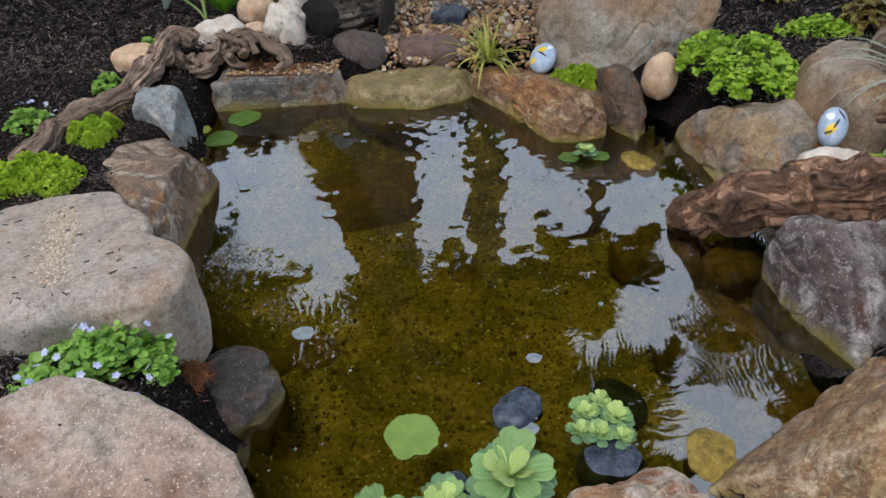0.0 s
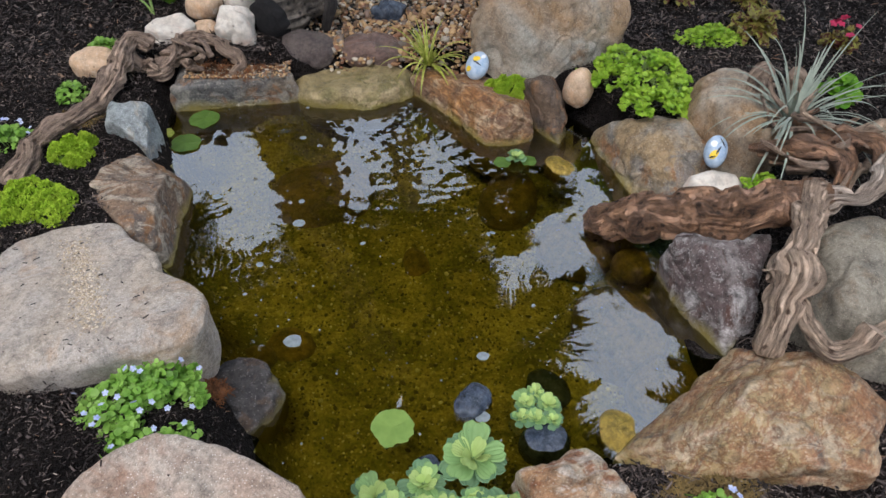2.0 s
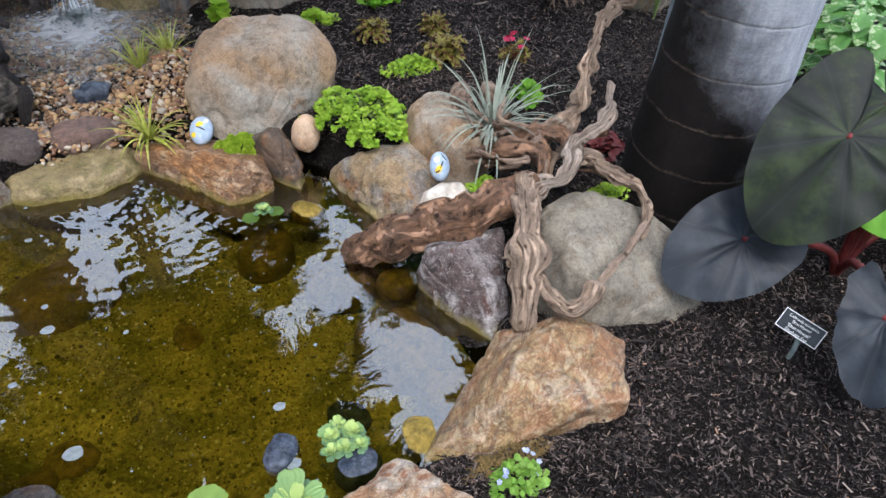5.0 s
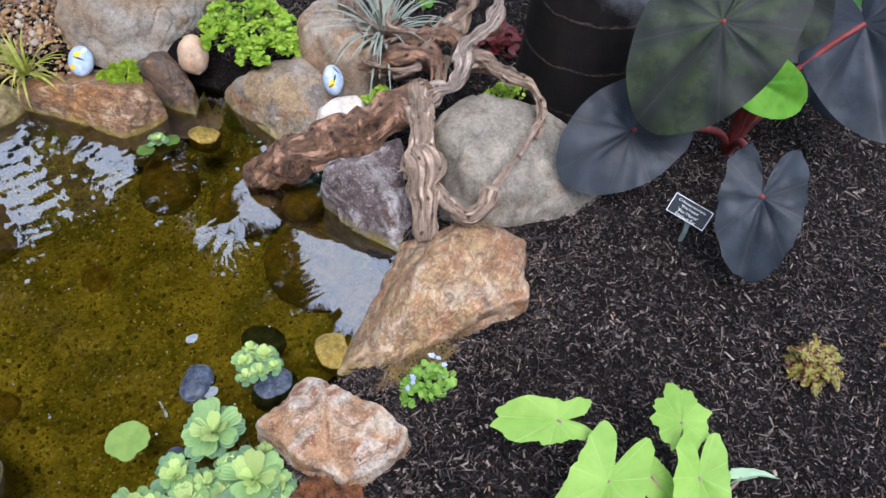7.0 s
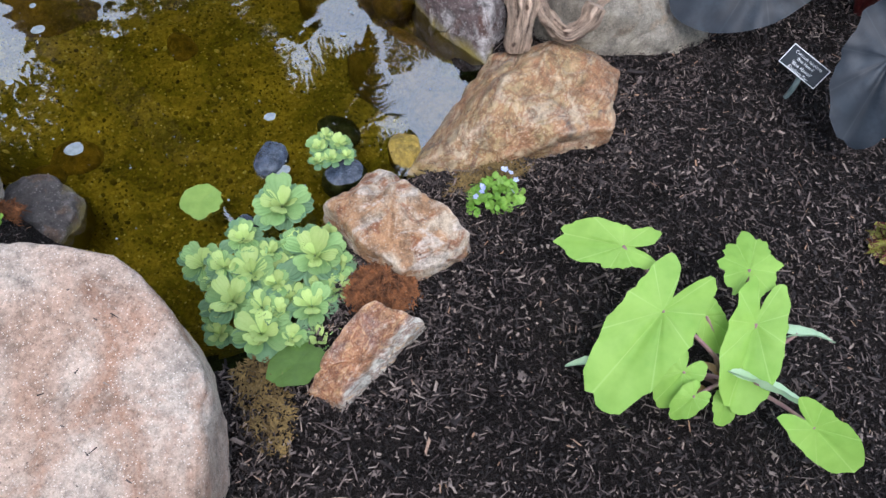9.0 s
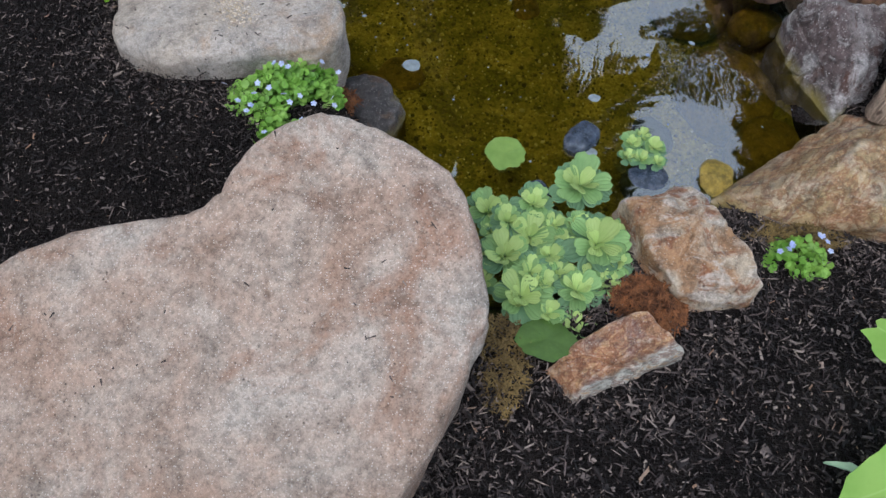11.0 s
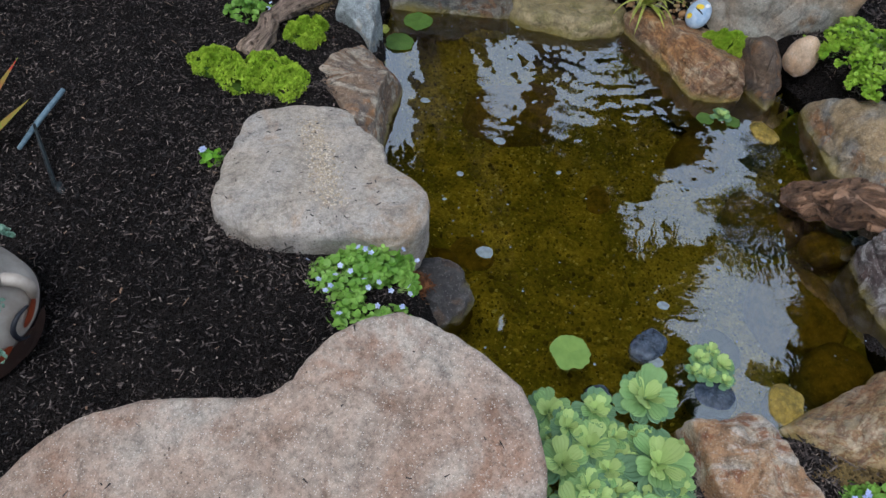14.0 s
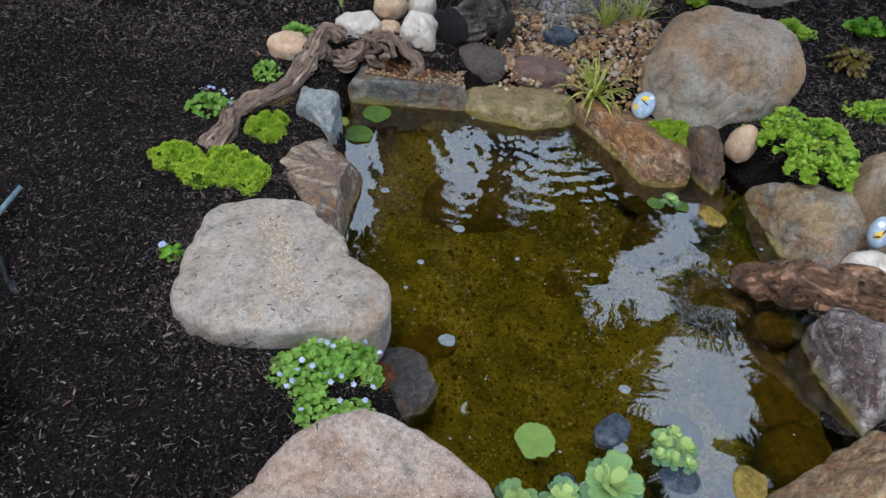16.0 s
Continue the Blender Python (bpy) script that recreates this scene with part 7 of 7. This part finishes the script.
def red_plant():
    ob = base("bromeliad", (-1.72, 0.95, 0.10), "bromeliad with red-flushed pointed leaves", "leafy plant")
    for k, (dx, dy, dz, ln) in enumerate(((0.19, 0.28, 0.28, 0.44), (0.24, 0.20, 0.22, 0.385), (0.1, 0.2, 0.25, 0.36), (-0.15, 0.15, 0.25, 0.4), (-0.2, -0.1, 0.2, 0.4), (0.0, -0.2, 0.25, 0.36))):
        bm = bmesh.new()
        blade(bm, (0, 0, 0), Vector((dx, dy, dz)), ln, 0.026, 0.05, 9)
        part("leaf", bm, M_redleaf, ob)


red_plant()


def round_pot():
    ob = base("plant_pot", (-1.25, 3.12, 0.17), "small grey pot of pitcher plants", "plant pot")
    part("body", lathe(((0.045, 0.0), (0.06, 0.01), (0.072, 0.08), (0.075, 0.10), (0.068, 0.10), (0.064, 0.085)), 36), M_pot, ob)
    part("soil", lathe(((0.001, 0.085), (0.04, 0.09), (0.066, 0.085)), 24), M_mulch, ob)
    for k, (x, y, h) in enumerate(((0.0, 0.02, 0.35), (0.03, 0.0, 0.32), (-0.03, 0.0, 0.22))):
        part("pitcher", tube_bm(((x, y, 0.08), (x, y, h * 0.5), (x + 0.01, y, h), (x - 0.02, y - 0.02, h + 0.04)), (0.004, 0.006, 0.012, 0.010), 10, 5), M_sedge if k < 2 else M_rootmoss, ob)


round_pot()


# ---- stream, waterfall ----
def falling_water_mat():
    n = Nodes("falling_water")
    t, g, m = n.add("BsdfTransparent"), n.add("BsdfDiffuse"), n.add("MixShader")
    g.inputs["Color"].default_value = (0.75, 0.78, 0.8, 1)
    n.link(n.ramp(n.noise(30, 5, 0.75, 0.4, stretch=(2.2, 2.2, 0.25)), (0.46, 0.05), (0.66, 0.75)), m.inputs[0])
    n.link(t.outputs[0], m.inputs[1])
    n.link(g.outputs[0], m.inputs[2])
    n.link(m.outputs[0], n.tree.nodes["Material Output"].inputs["Surface"])
    return n.mat


M_fall = falling_water_mat()


def stream_mat():
    """Clear shallow running water with aerated streaks."""
    n = Nodes("stream_water")
    t, g, f, m, d, k = n.add("BsdfTransparent"), n.add("BsdfGlossy"), n.add("Fresnel"), n.add("MixShader"), n.add("BsdfDiffuse"), n.add("MixShader")
    t.inputs["Color"].default_value = (0.88, 0.87, 0.80, 1)
    g.inputs["Roughness"].default_value = 0.14
    d.inputs["Color"].default_value = (0.70, 0.72, 0.74, 1)
    f.inputs["IOR"].default_value = 1.5
    n.link(f.outputs[0], m.inputs[0])
    n.link(t.outputs[0], m.inputs[1])
    n.link(g.outputs[0], m.inputs[2])
    place, away = n.add("Vector" + "Math"), n.add("Math")
    place.operation, place.inputs[1].default_value = "DISTANCE", (0.02, 3.30, 0.14)
    n.link(n.place(), place.inputs[0])
    away.operation, away.inputs[1].default_value = "MULTIPLY_ADD", 0.55
    n.link(n.noise(16, 6, 0.7, 0.6, stretch=(1.0, 1.6, 1)), away.inputs[0])
    n.link(place.outputs["Value"], away.inputs[2])
    n.link(n.ramp(away.outputs[0], (0.36, 0.55), (0.46, 0.26), (0.58, 0.10), (0.8, 0.03)), k.inputs[0])
    n.link(m.outputs[0], k.inputs[1])
    n.link(d.outputs[0], k.inputs[2])
    n.link(k.outputs[0], n.tree.nodes["Material Output"].inputs["Surface"])
    return n.mat


M_stream = stream_mat()


def build_stream():
    bm = bmesh.new()
    grid = {}
    for j in range(70):
        for i in range(64):
            x, y = -0.62 + i * 0.02, 2.44 + j * 0.0185
            if upper(x, y) > 0.25:
                zz = 0.085 + 0.05 * smooth01(y, 2.55, 2.85) + 0.012 * smooth01(y, 2.9, 3.3)
                d = math.hypot(x - 0.03, y - 3.36)
                zz += (0.008 + 0.018 * math.exp(-d * 6)) * fbm(Vector((x * 20, y * 26, 4.0)), 3)
                grid[i, j] = bm.verts.new((x, y, zz))
    for (i, j), v in grid.items():
        q = [grid.get(k) for k in ((i + 1, j), (i + 1, j + 1), (i, j + 1))]
        if all(q):
            bm.faces.new((v, *q))
    thing("stream", bm, M_stream, (0, 0, 0), "shallow clear stream over gravel", "water", kind="structure")


build_stream()


def waterfall():
    ob = base("waterfall", (0.03, 3.45, 0.12), "small white waterfall dropping into the upper basin", "waterfall")
    bm = bmesh.new()
    rows = []
    for j in range(26):
        f = j / 25
        rows.append([bm.verts.new(((i / 14 - 0.5) * (0.13 + 0.05 * f), 0.10 - 0.16 * f ** 0.5 + 0.012 * noise.noise(Vector((i * 0.9, f * 5, 1))), 0.62 * (1 - f * f))) for i in range(15)])
    for a, b in zip(rows, rows[1:]):
        for i in range(14):
            bm.faces.new((a[i], a[i + 1], b[i + 1], b[i]))
    part("falling_sheet", bm, M_fall, ob, "streaked falling water")
    bm = bmesh.new()
    rnd = random.Random(81)
    for _ in range(420):
        a, d = rnd.uniform(0, 6.3), rnd.random() ** 1.4
        disc_leaf(bm, tilt(rnd, (0.17 * d * math.cos(a), -0.09 + 0.15 * d * math.sin(a), 0.022 + 0.05 * (1 - d) * rnd.random()), 0.6), rnd.uniform(0.003, 0.010), 6, 0.5)
    part("foam", bm, M_foam, ob, "white foam at the foot")


waterfall()


# ---- things in numbers: pebbles, chips, specks ----
def stuff(name, verts, faces, mat, label, category, smooth=False):
    me = bpy.data.meshes.new(name)
    me.from_pydata(verts, [], faces)
    me.materials.append(mat)
    if smooth:
        me.polygons.foreach_set("use_smooth", [True] * len(me.polygons))
    return tagged(new(name, me), label, category, kind="stuff")


def pebble_mat(name, stops):
    n = Nodes(name)
    g = n.add("NewGeometry")
    c = n.ramp(g.outputs["Random Per Island"], *stops)
    c = n.mix(0.5, c, n.ramp(n.noise(120, 4, 0.7), (0.3, 0.55), (0.7, 1)), "MULTIPLY")
    return n.done(c, 0.55, n.bump(n.noise(160, 3, 0.7), 0.3, 0.002))


M_gravel = pebble_mat("mixed_gravel", ((0.0, srgb(92, 72, 56)), (0.25, srgb(164, 126, 86)), (0.45, srgb(196, 166, 122)), (0.62, srgb(140, 96, 68)), (0.8, srgb(120, 108, 98)), (0.92, srgb(208, 196, 176)), (1.0, srgb(110, 104, 102))))
M_sandgrit = pebble_mat("sand_grit", ((0.0, srgb(150, 132, 108)), (0.6, srgb(196, 176, 148)), (1.0, srgb(226, 212, 190))))
M_bedgravel = pebble_mat("pond_bed_gravel", ((0.0, srgb(84, 78, 32)), (0.4, srgb(128, 118, 48)), (0.7, srgb(178, 164, 74)), (0.92, srgb(222, 208, 120)), (1.0, srgb(244, 236, 190))))
_b = bmesh.new()
bmesh.ops.create_icosphere(_b, subdivisions=1, radius=1)
ICO_V, ICO_F = [v.co.copy() for v in _b.verts], [[v.index for v in f.verts] for f in _b.faces]
_b.free()


def pebbles(name, label, places, mat, seed, flatness=0.6):
    rnd = random.Random(seed)
    verts, faces = [], []
    for x, y, z, r in places:
        m = Matrix.LocRotScale((x, y, z), Euler((rnd.gauss(0, 0.4), rnd.gauss(0, 0.4), rnd.uniform(0, 6.3))), (r * rnd.uniform(0.8, 1.3), r * rnd.uniform(0.7, 1.0), r * flatness * rnd.uniform(0.7, 1.2)))
        o = len(verts)
        verts += [tuple(m @ (v * (1 + 0.12 * rnd.uniform(-1, 1)))) for v in ICO_V]
        faces += [[o + i for i in f] for f in ICO_F]
    return stuff(name, verts, faces, mat, label, "gravel", True)


def scatter_gravel():
    rnd = random.Random(91)
    out = []
    while len(out) < 8200:
        x, y = rnd.uniform(-0.62, 0.75), rnd.uniform(2.28, 3.6)
        u = upper(x, y)
        bank = smooth01(x, -0.26, -0.2) * (1 - smooth01(x, 0.36, 0.48)) * smooth01(y, 2.28, 2.36) * (1 - smooth01(y, 2.85, 3.0))
        if max(u, bank) < rnd.uniform(0.2, 1.0):
            continue
        r = rnd.uniform(0.0045, 0.010) if rnd.random() < 0.85 else rnd.uniform(0.010, 0.02)
        z = height(x, y) + r * 0.3 + 0.02 * bank
        if u > 0.2 and y < 2.95 and abs(x - 0.0) > 0.05:
            z = max(z, 0.088 + 0.05 * smooth01(y, 2.55, 2.85) + rnd.uniform(-0.012, 0.012) - 0.05 * smooth01(y, 2.85, 2.95))
        out.append((x, y, z, r))
    return out


pebbles("stream_gravel", "tan, white and rust gravel of the stream bed", scatter_gravel(), M_gravel, 92)
rnd = random.Random(93)
pebbles("ledge_grit", "tan grit strewn on the ledge rock", [(-0.53 + rnd.uniform(-0.2, 0.18), 2.365 + rnd.uniform(-0.10, 0.10), 0.112, rnd.uniform(0.003, 0.007)) for _ in range(1100)], M_gravel, 94)
places = []
while len(places) < 13000:
    x, y = rnd.uniform(-1.1, 1.0), rnd.uniform(0.4, 2.5)
    if shore(x, y) < -0.04:
        places.append((x, y, height(x, y) + 0.001, rnd.uniform(0.002, 0.0052) if rnd.random() < 0.94 else rnd.uniform(0.006, 0.011)))
pebbles("bed_gravel", "fine olive-brown gravel on the pond bed", places, M_bedgravel, 95)


def chips():
    """Shredded bark: thin slivers lying every way over the mulch."""
    rnd = np.random.RandomState(97)
    step, x0, y0 = 0.04, -3.1, -0.7
    nx, ny = 170, 140
    field = np.array([[height(x0 + i * step, y0 + j * step) for i in range(nx)] for j in range(ny)])
    free = np.array([[shore(x0 + i * step, y0 + j * step) > 0.04 and upper(x0 + i * step, y0 + j * step) < 0.3 for i in range(nx)] for j in range(ny)])
    want = 250000
    near = rnd.random_sample(want * 2) < 0.7
    x = np.where(near, rnd.uniform(-2.4, 2.75, want * 2), rnd.uniform(-2.4, 3.3, want * 2))
    y = np.where(near, rnd.uniform(-0.45, 2.4, want * 2), rnd.uniform(2.1, 4.1, want * 2))
    u, v = (x - x0) / step, (y - y0) / step
    i, j = u.astype(int).clip(0, nx - 2), v.astype(int).clip(0, ny - 2)
    keep = np.nonzero(free[j, i])[0][:want]
    x, y, i, j, fu, fv = x[keep], y[keep], i[keep], j[keep], (u - i)[keep], (v - j)[keep]
    z = field[j, i] * (1 - fu) * (1 - fv) + field[j, i + 1] * fu * (1 - fv) + field[j + 1, i] * (1 - fu) * fv + field[j + 1, i + 1] * fu * fv
    rims = (((-0.50, 0.36), (0.43, 0.40, 0.335, 0.25, 0.19, 0.24, 0.48, 0.61, 0.55, 0.47, 0.44, 0.43), 0.10, 5200), ((-0.72, 1.19), (0.25, 0.19, 0.23, 0.33, 0.37, 0.29, 0.27, 0.30, 0.31, 0.30, 0.36, 0.31), 0.07, 3600), ((0.43, 0.61), (0.15, 0.15, 0.17, 0.16, 0.13, 0.12, 0.17, 0.18), 0.03, 1100), ((0.23, 0.34), (0.18, 0.15, 0.10, 0.13, 0.17, 0.10, 0.09, 0.11), 0.03, 1100), ((0.85, 0.82), (0.34, 0.24, 0.20, 0.31, 0.33, 0.16, 0.14, 0.27), 0.04, 2200), ((1.25, 1.09), (0.25, 0.28, 0.28, 0.26, 0.29, 0.28), 0.04, 1800))
    for (cx, cy), radii, pile, count in rims:
        q, s = rnd.uniform(0, 2 * math.pi, count), rnd.uniform(0, 1, count)
        rr = np.array([around(radii, v) for v in q]) * 0.97 + 0.10 * s ** 1.5
        px, py = cx + rr * np.cos(q), cy + rr * np.sin(q)
        pz = np.array([height(u, v) for u, v in zip(px, py)])
        ok = np.array([shore(u, v) > 0.06 for u, v in zip(px, py)])
        x, y, z = np.append(x, px[ok]), np.append(y, py[ok]), np.append(z, (pz + pile * 0.45 * (1 - s) ** 2 * rnd.uniform(0, 1, count))[ok])
    n = len(x)
    far = (1 + 0.4 * (y > 2.4)) * np.where((x < -0.25) & (y < 2.2), 0.66, 1.0) * np.where(rnd.random_sample(n) < 0.66, 0.62, 1.25)
    size = np.stack(((rnd.gamma(2.2, 0.0026, n) + 0.002) * far, (0.0009 + rnd.gamma(1.5, 0.0008, n)) * far, rnd.uniform(0.0006, 0.002, n)), 1)
    a, e, r = rnd.uniform(0, 6.3, n), rnd.normal(0, 0.42, n), rnd.normal(0, 0.6, n)
    along = np.stack((np.cos(a) * np.cos(e), np.sin(a) * np.cos(e), np.sin(e)), 1)
    flat = np.stack((-np.sin(a), np.cos(a), np.zeros(n)), 1)
    upw = np.cross(along, flat)
    across, thick = flat * np.cos(r)[:, None] + upw * np.sin(r)[:, None], upw * np.cos(r)[:, None] - flat * np.sin(r)[:, None]
    mid = np.stack((x, y, z + np.abs(rnd.normal(0, 0.006, n)) + 0.001), 1)
    box = ((-1, -0.5, 0), (0.7, -1, 0), (1, 0.3, 0), (-0.7, 1, 0), (-0.9, -0.4, 1), (0.6, -0.8, 1), (0.9, 0.2, 1), (-0.6, 0.8, 1))
    verts = np.concatenate([(mid + along * size[:, :1] * p + across * size[:, 1:2] * q + thick * size[:, 2:] * w)[:, None] for p, q, w in box], 1).reshape(-1, 3)
    quads = np.array(((4, 5, 6, 7), (0, 1, 5, 4), (2, 3, 7, 6)))
    faces = (np.arange(n)[:, None, None] * 8 + quads[None]).reshape(-1, 4)
    me = bpy.data.meshes.new("bark_mulch")
    me.vertices.add(len(verts))
    me.vertices.foreach_set("co", verts.ravel())
    me.loops.add(faces.size)
    me.loops.foreach_set("vertex_index", faces.ravel())
    me.polygons.add(len(faces))
    me.polygons.foreach_set("loop_start", np.arange(len(faces)) * 4)
    me.update(calc_edges=True)
    me.materials.append(M_chips)
    tagged(new("bark_mulch", me), "dark shredded bark mulch", "mulch", kind="stuff")


chips()


def specks():
    """Small floating petals and bits of foam on the pond."""
    rnd = random.Random(99)
    bm = bmesh.new()
    made = 0
    while made < 280:
        x, y = rnd.uniform(-0.9, 0.8), rnd.uniform(0.7, 2.3)
        if shore(x, y) > -0.06 or (y < 1.2 and rnd.random() < 0.5):
            continue
        disc_leaf(bm, pose(x, y, 0.003, 0, 0, rnd.uniform(0, 360)), rnd.uniform(0.0012, 0.0038) if rnd.random() < 0.9 else rnd.uniform(0.006, 0.011), 7, 0.0, rnd.uniform(0.5, 1))
        made += 1
    me = finish(bm, "floating_specks", M_foam)
    tagged(new("floating_specks", me), "tiny pale specks floating on the pond", "debris", kind="stuff")


specks()
for k, (x, y, r) in enumerate(((-0.26, 1.17, 0.026), (-0.28, 1.62, 0.02), (0.24, 1.10, 0.017), (-0.30, 2.05, 0.012), (-0.55, 1.75, 0.016), (0.22, 0.92, 0.02), (-0.38, 1.45, 0.012))):
    bm = bmesh.new()
    ring = [bm.verts.new((r * (1 + 0.3 * noise.noise(Vector((math.cos(i * 0.45) * 1.5, math.sin(i * 0.45) * 1.5, k)))) * math.cos(i * 2 * math.pi / 14), r * 0.8 * math.sin(i * 2 * math.pi / 14), 0.0)) for i in range(14)]
    bm.faces.new(ring)
    thing("foam_patch", bm, M_foam, (x, y, 0.004), "thin pale foam patch floating on water", "debris", "foam patches")


STREAK = ((-0.80, 1.34), (-0.64, 1.0))


def flecks():
    """Dark bark slivers lying on the two sandstone boulders."""
    rnd = random.Random(111)
    dg = bpy.context.evaluated_depsgraph_get()
    bm = bmesh.new()
    for x0, x1, y0, y1, count in ((-0.95, -0.12, 0.15, 0.62, 34), (-0.95, -0.48, 0.92, 1.42, 70)):
        for _ in range(count):
            x, y = rnd.uniform(x0, x1), rnd.uniform(y0, y1)
            hit, place, normal, _, ob, _ = scene.ray_cast(dg, (x, y, 0.8), (0, 0, -1))
            if not hit or not ob.name.startswith("boulder"):
                continue
            ln = rnd.uniform(0.002, 0.008)
            m = Matrix.Translation(place + normal * 0.001) @ normal.to_track_quat("Z", "Y").to_matrix().to_4x4() @ pose(0, 0, 0, 0, 0, rnd.uniform(0, 360))
            vs = [bm.verts.new(m @ Vector((sx * ln, sy * rnd.uniform(0.0008, 0.002), sz))) for sz in (0, 0.0015) for sx, sy in ((-1, -1), (1, -0.4), (1, 0.4), (-1, 1))]
            bm.faces.new(vs[4:])
            for q in range(4):
                bm.faces.new((vs[q], vs[(q + 1) % 4], vs[4 + (q + 1) % 4], vs[4 + q]))
    grit = []
    for _ in range(700):
        f = rnd.random()
        x, y = STREAK[0][0] + (STREAK[1][0] - STREAK[0][0]) * f + rnd.gauss(0, 0.022), STREAK[0][1] + (STREAK[1][1] - STREAK[0][1]) * f + rnd.gauss(0, 0.01)
        hit, place, normal, _, ob, _ = scene.ray_cast(dg, (x, y, 0.8), (0, 0, -1))
        if hit and ob.name.startswith("boulder"):
            grit.append((x, y, place.z, rnd.uniform(0.0018, 0.004)))
    pebbles("sand_grit", "tan sand grit washed over the cream boulder", grit, M_sandgrit, 113)
    tagged(new("bark_flecks", finish(bm, "bark_flecks", M_chips, False)), "dark bark flecks strewn on the boulders", "debris", kind="stuff")


flecks()
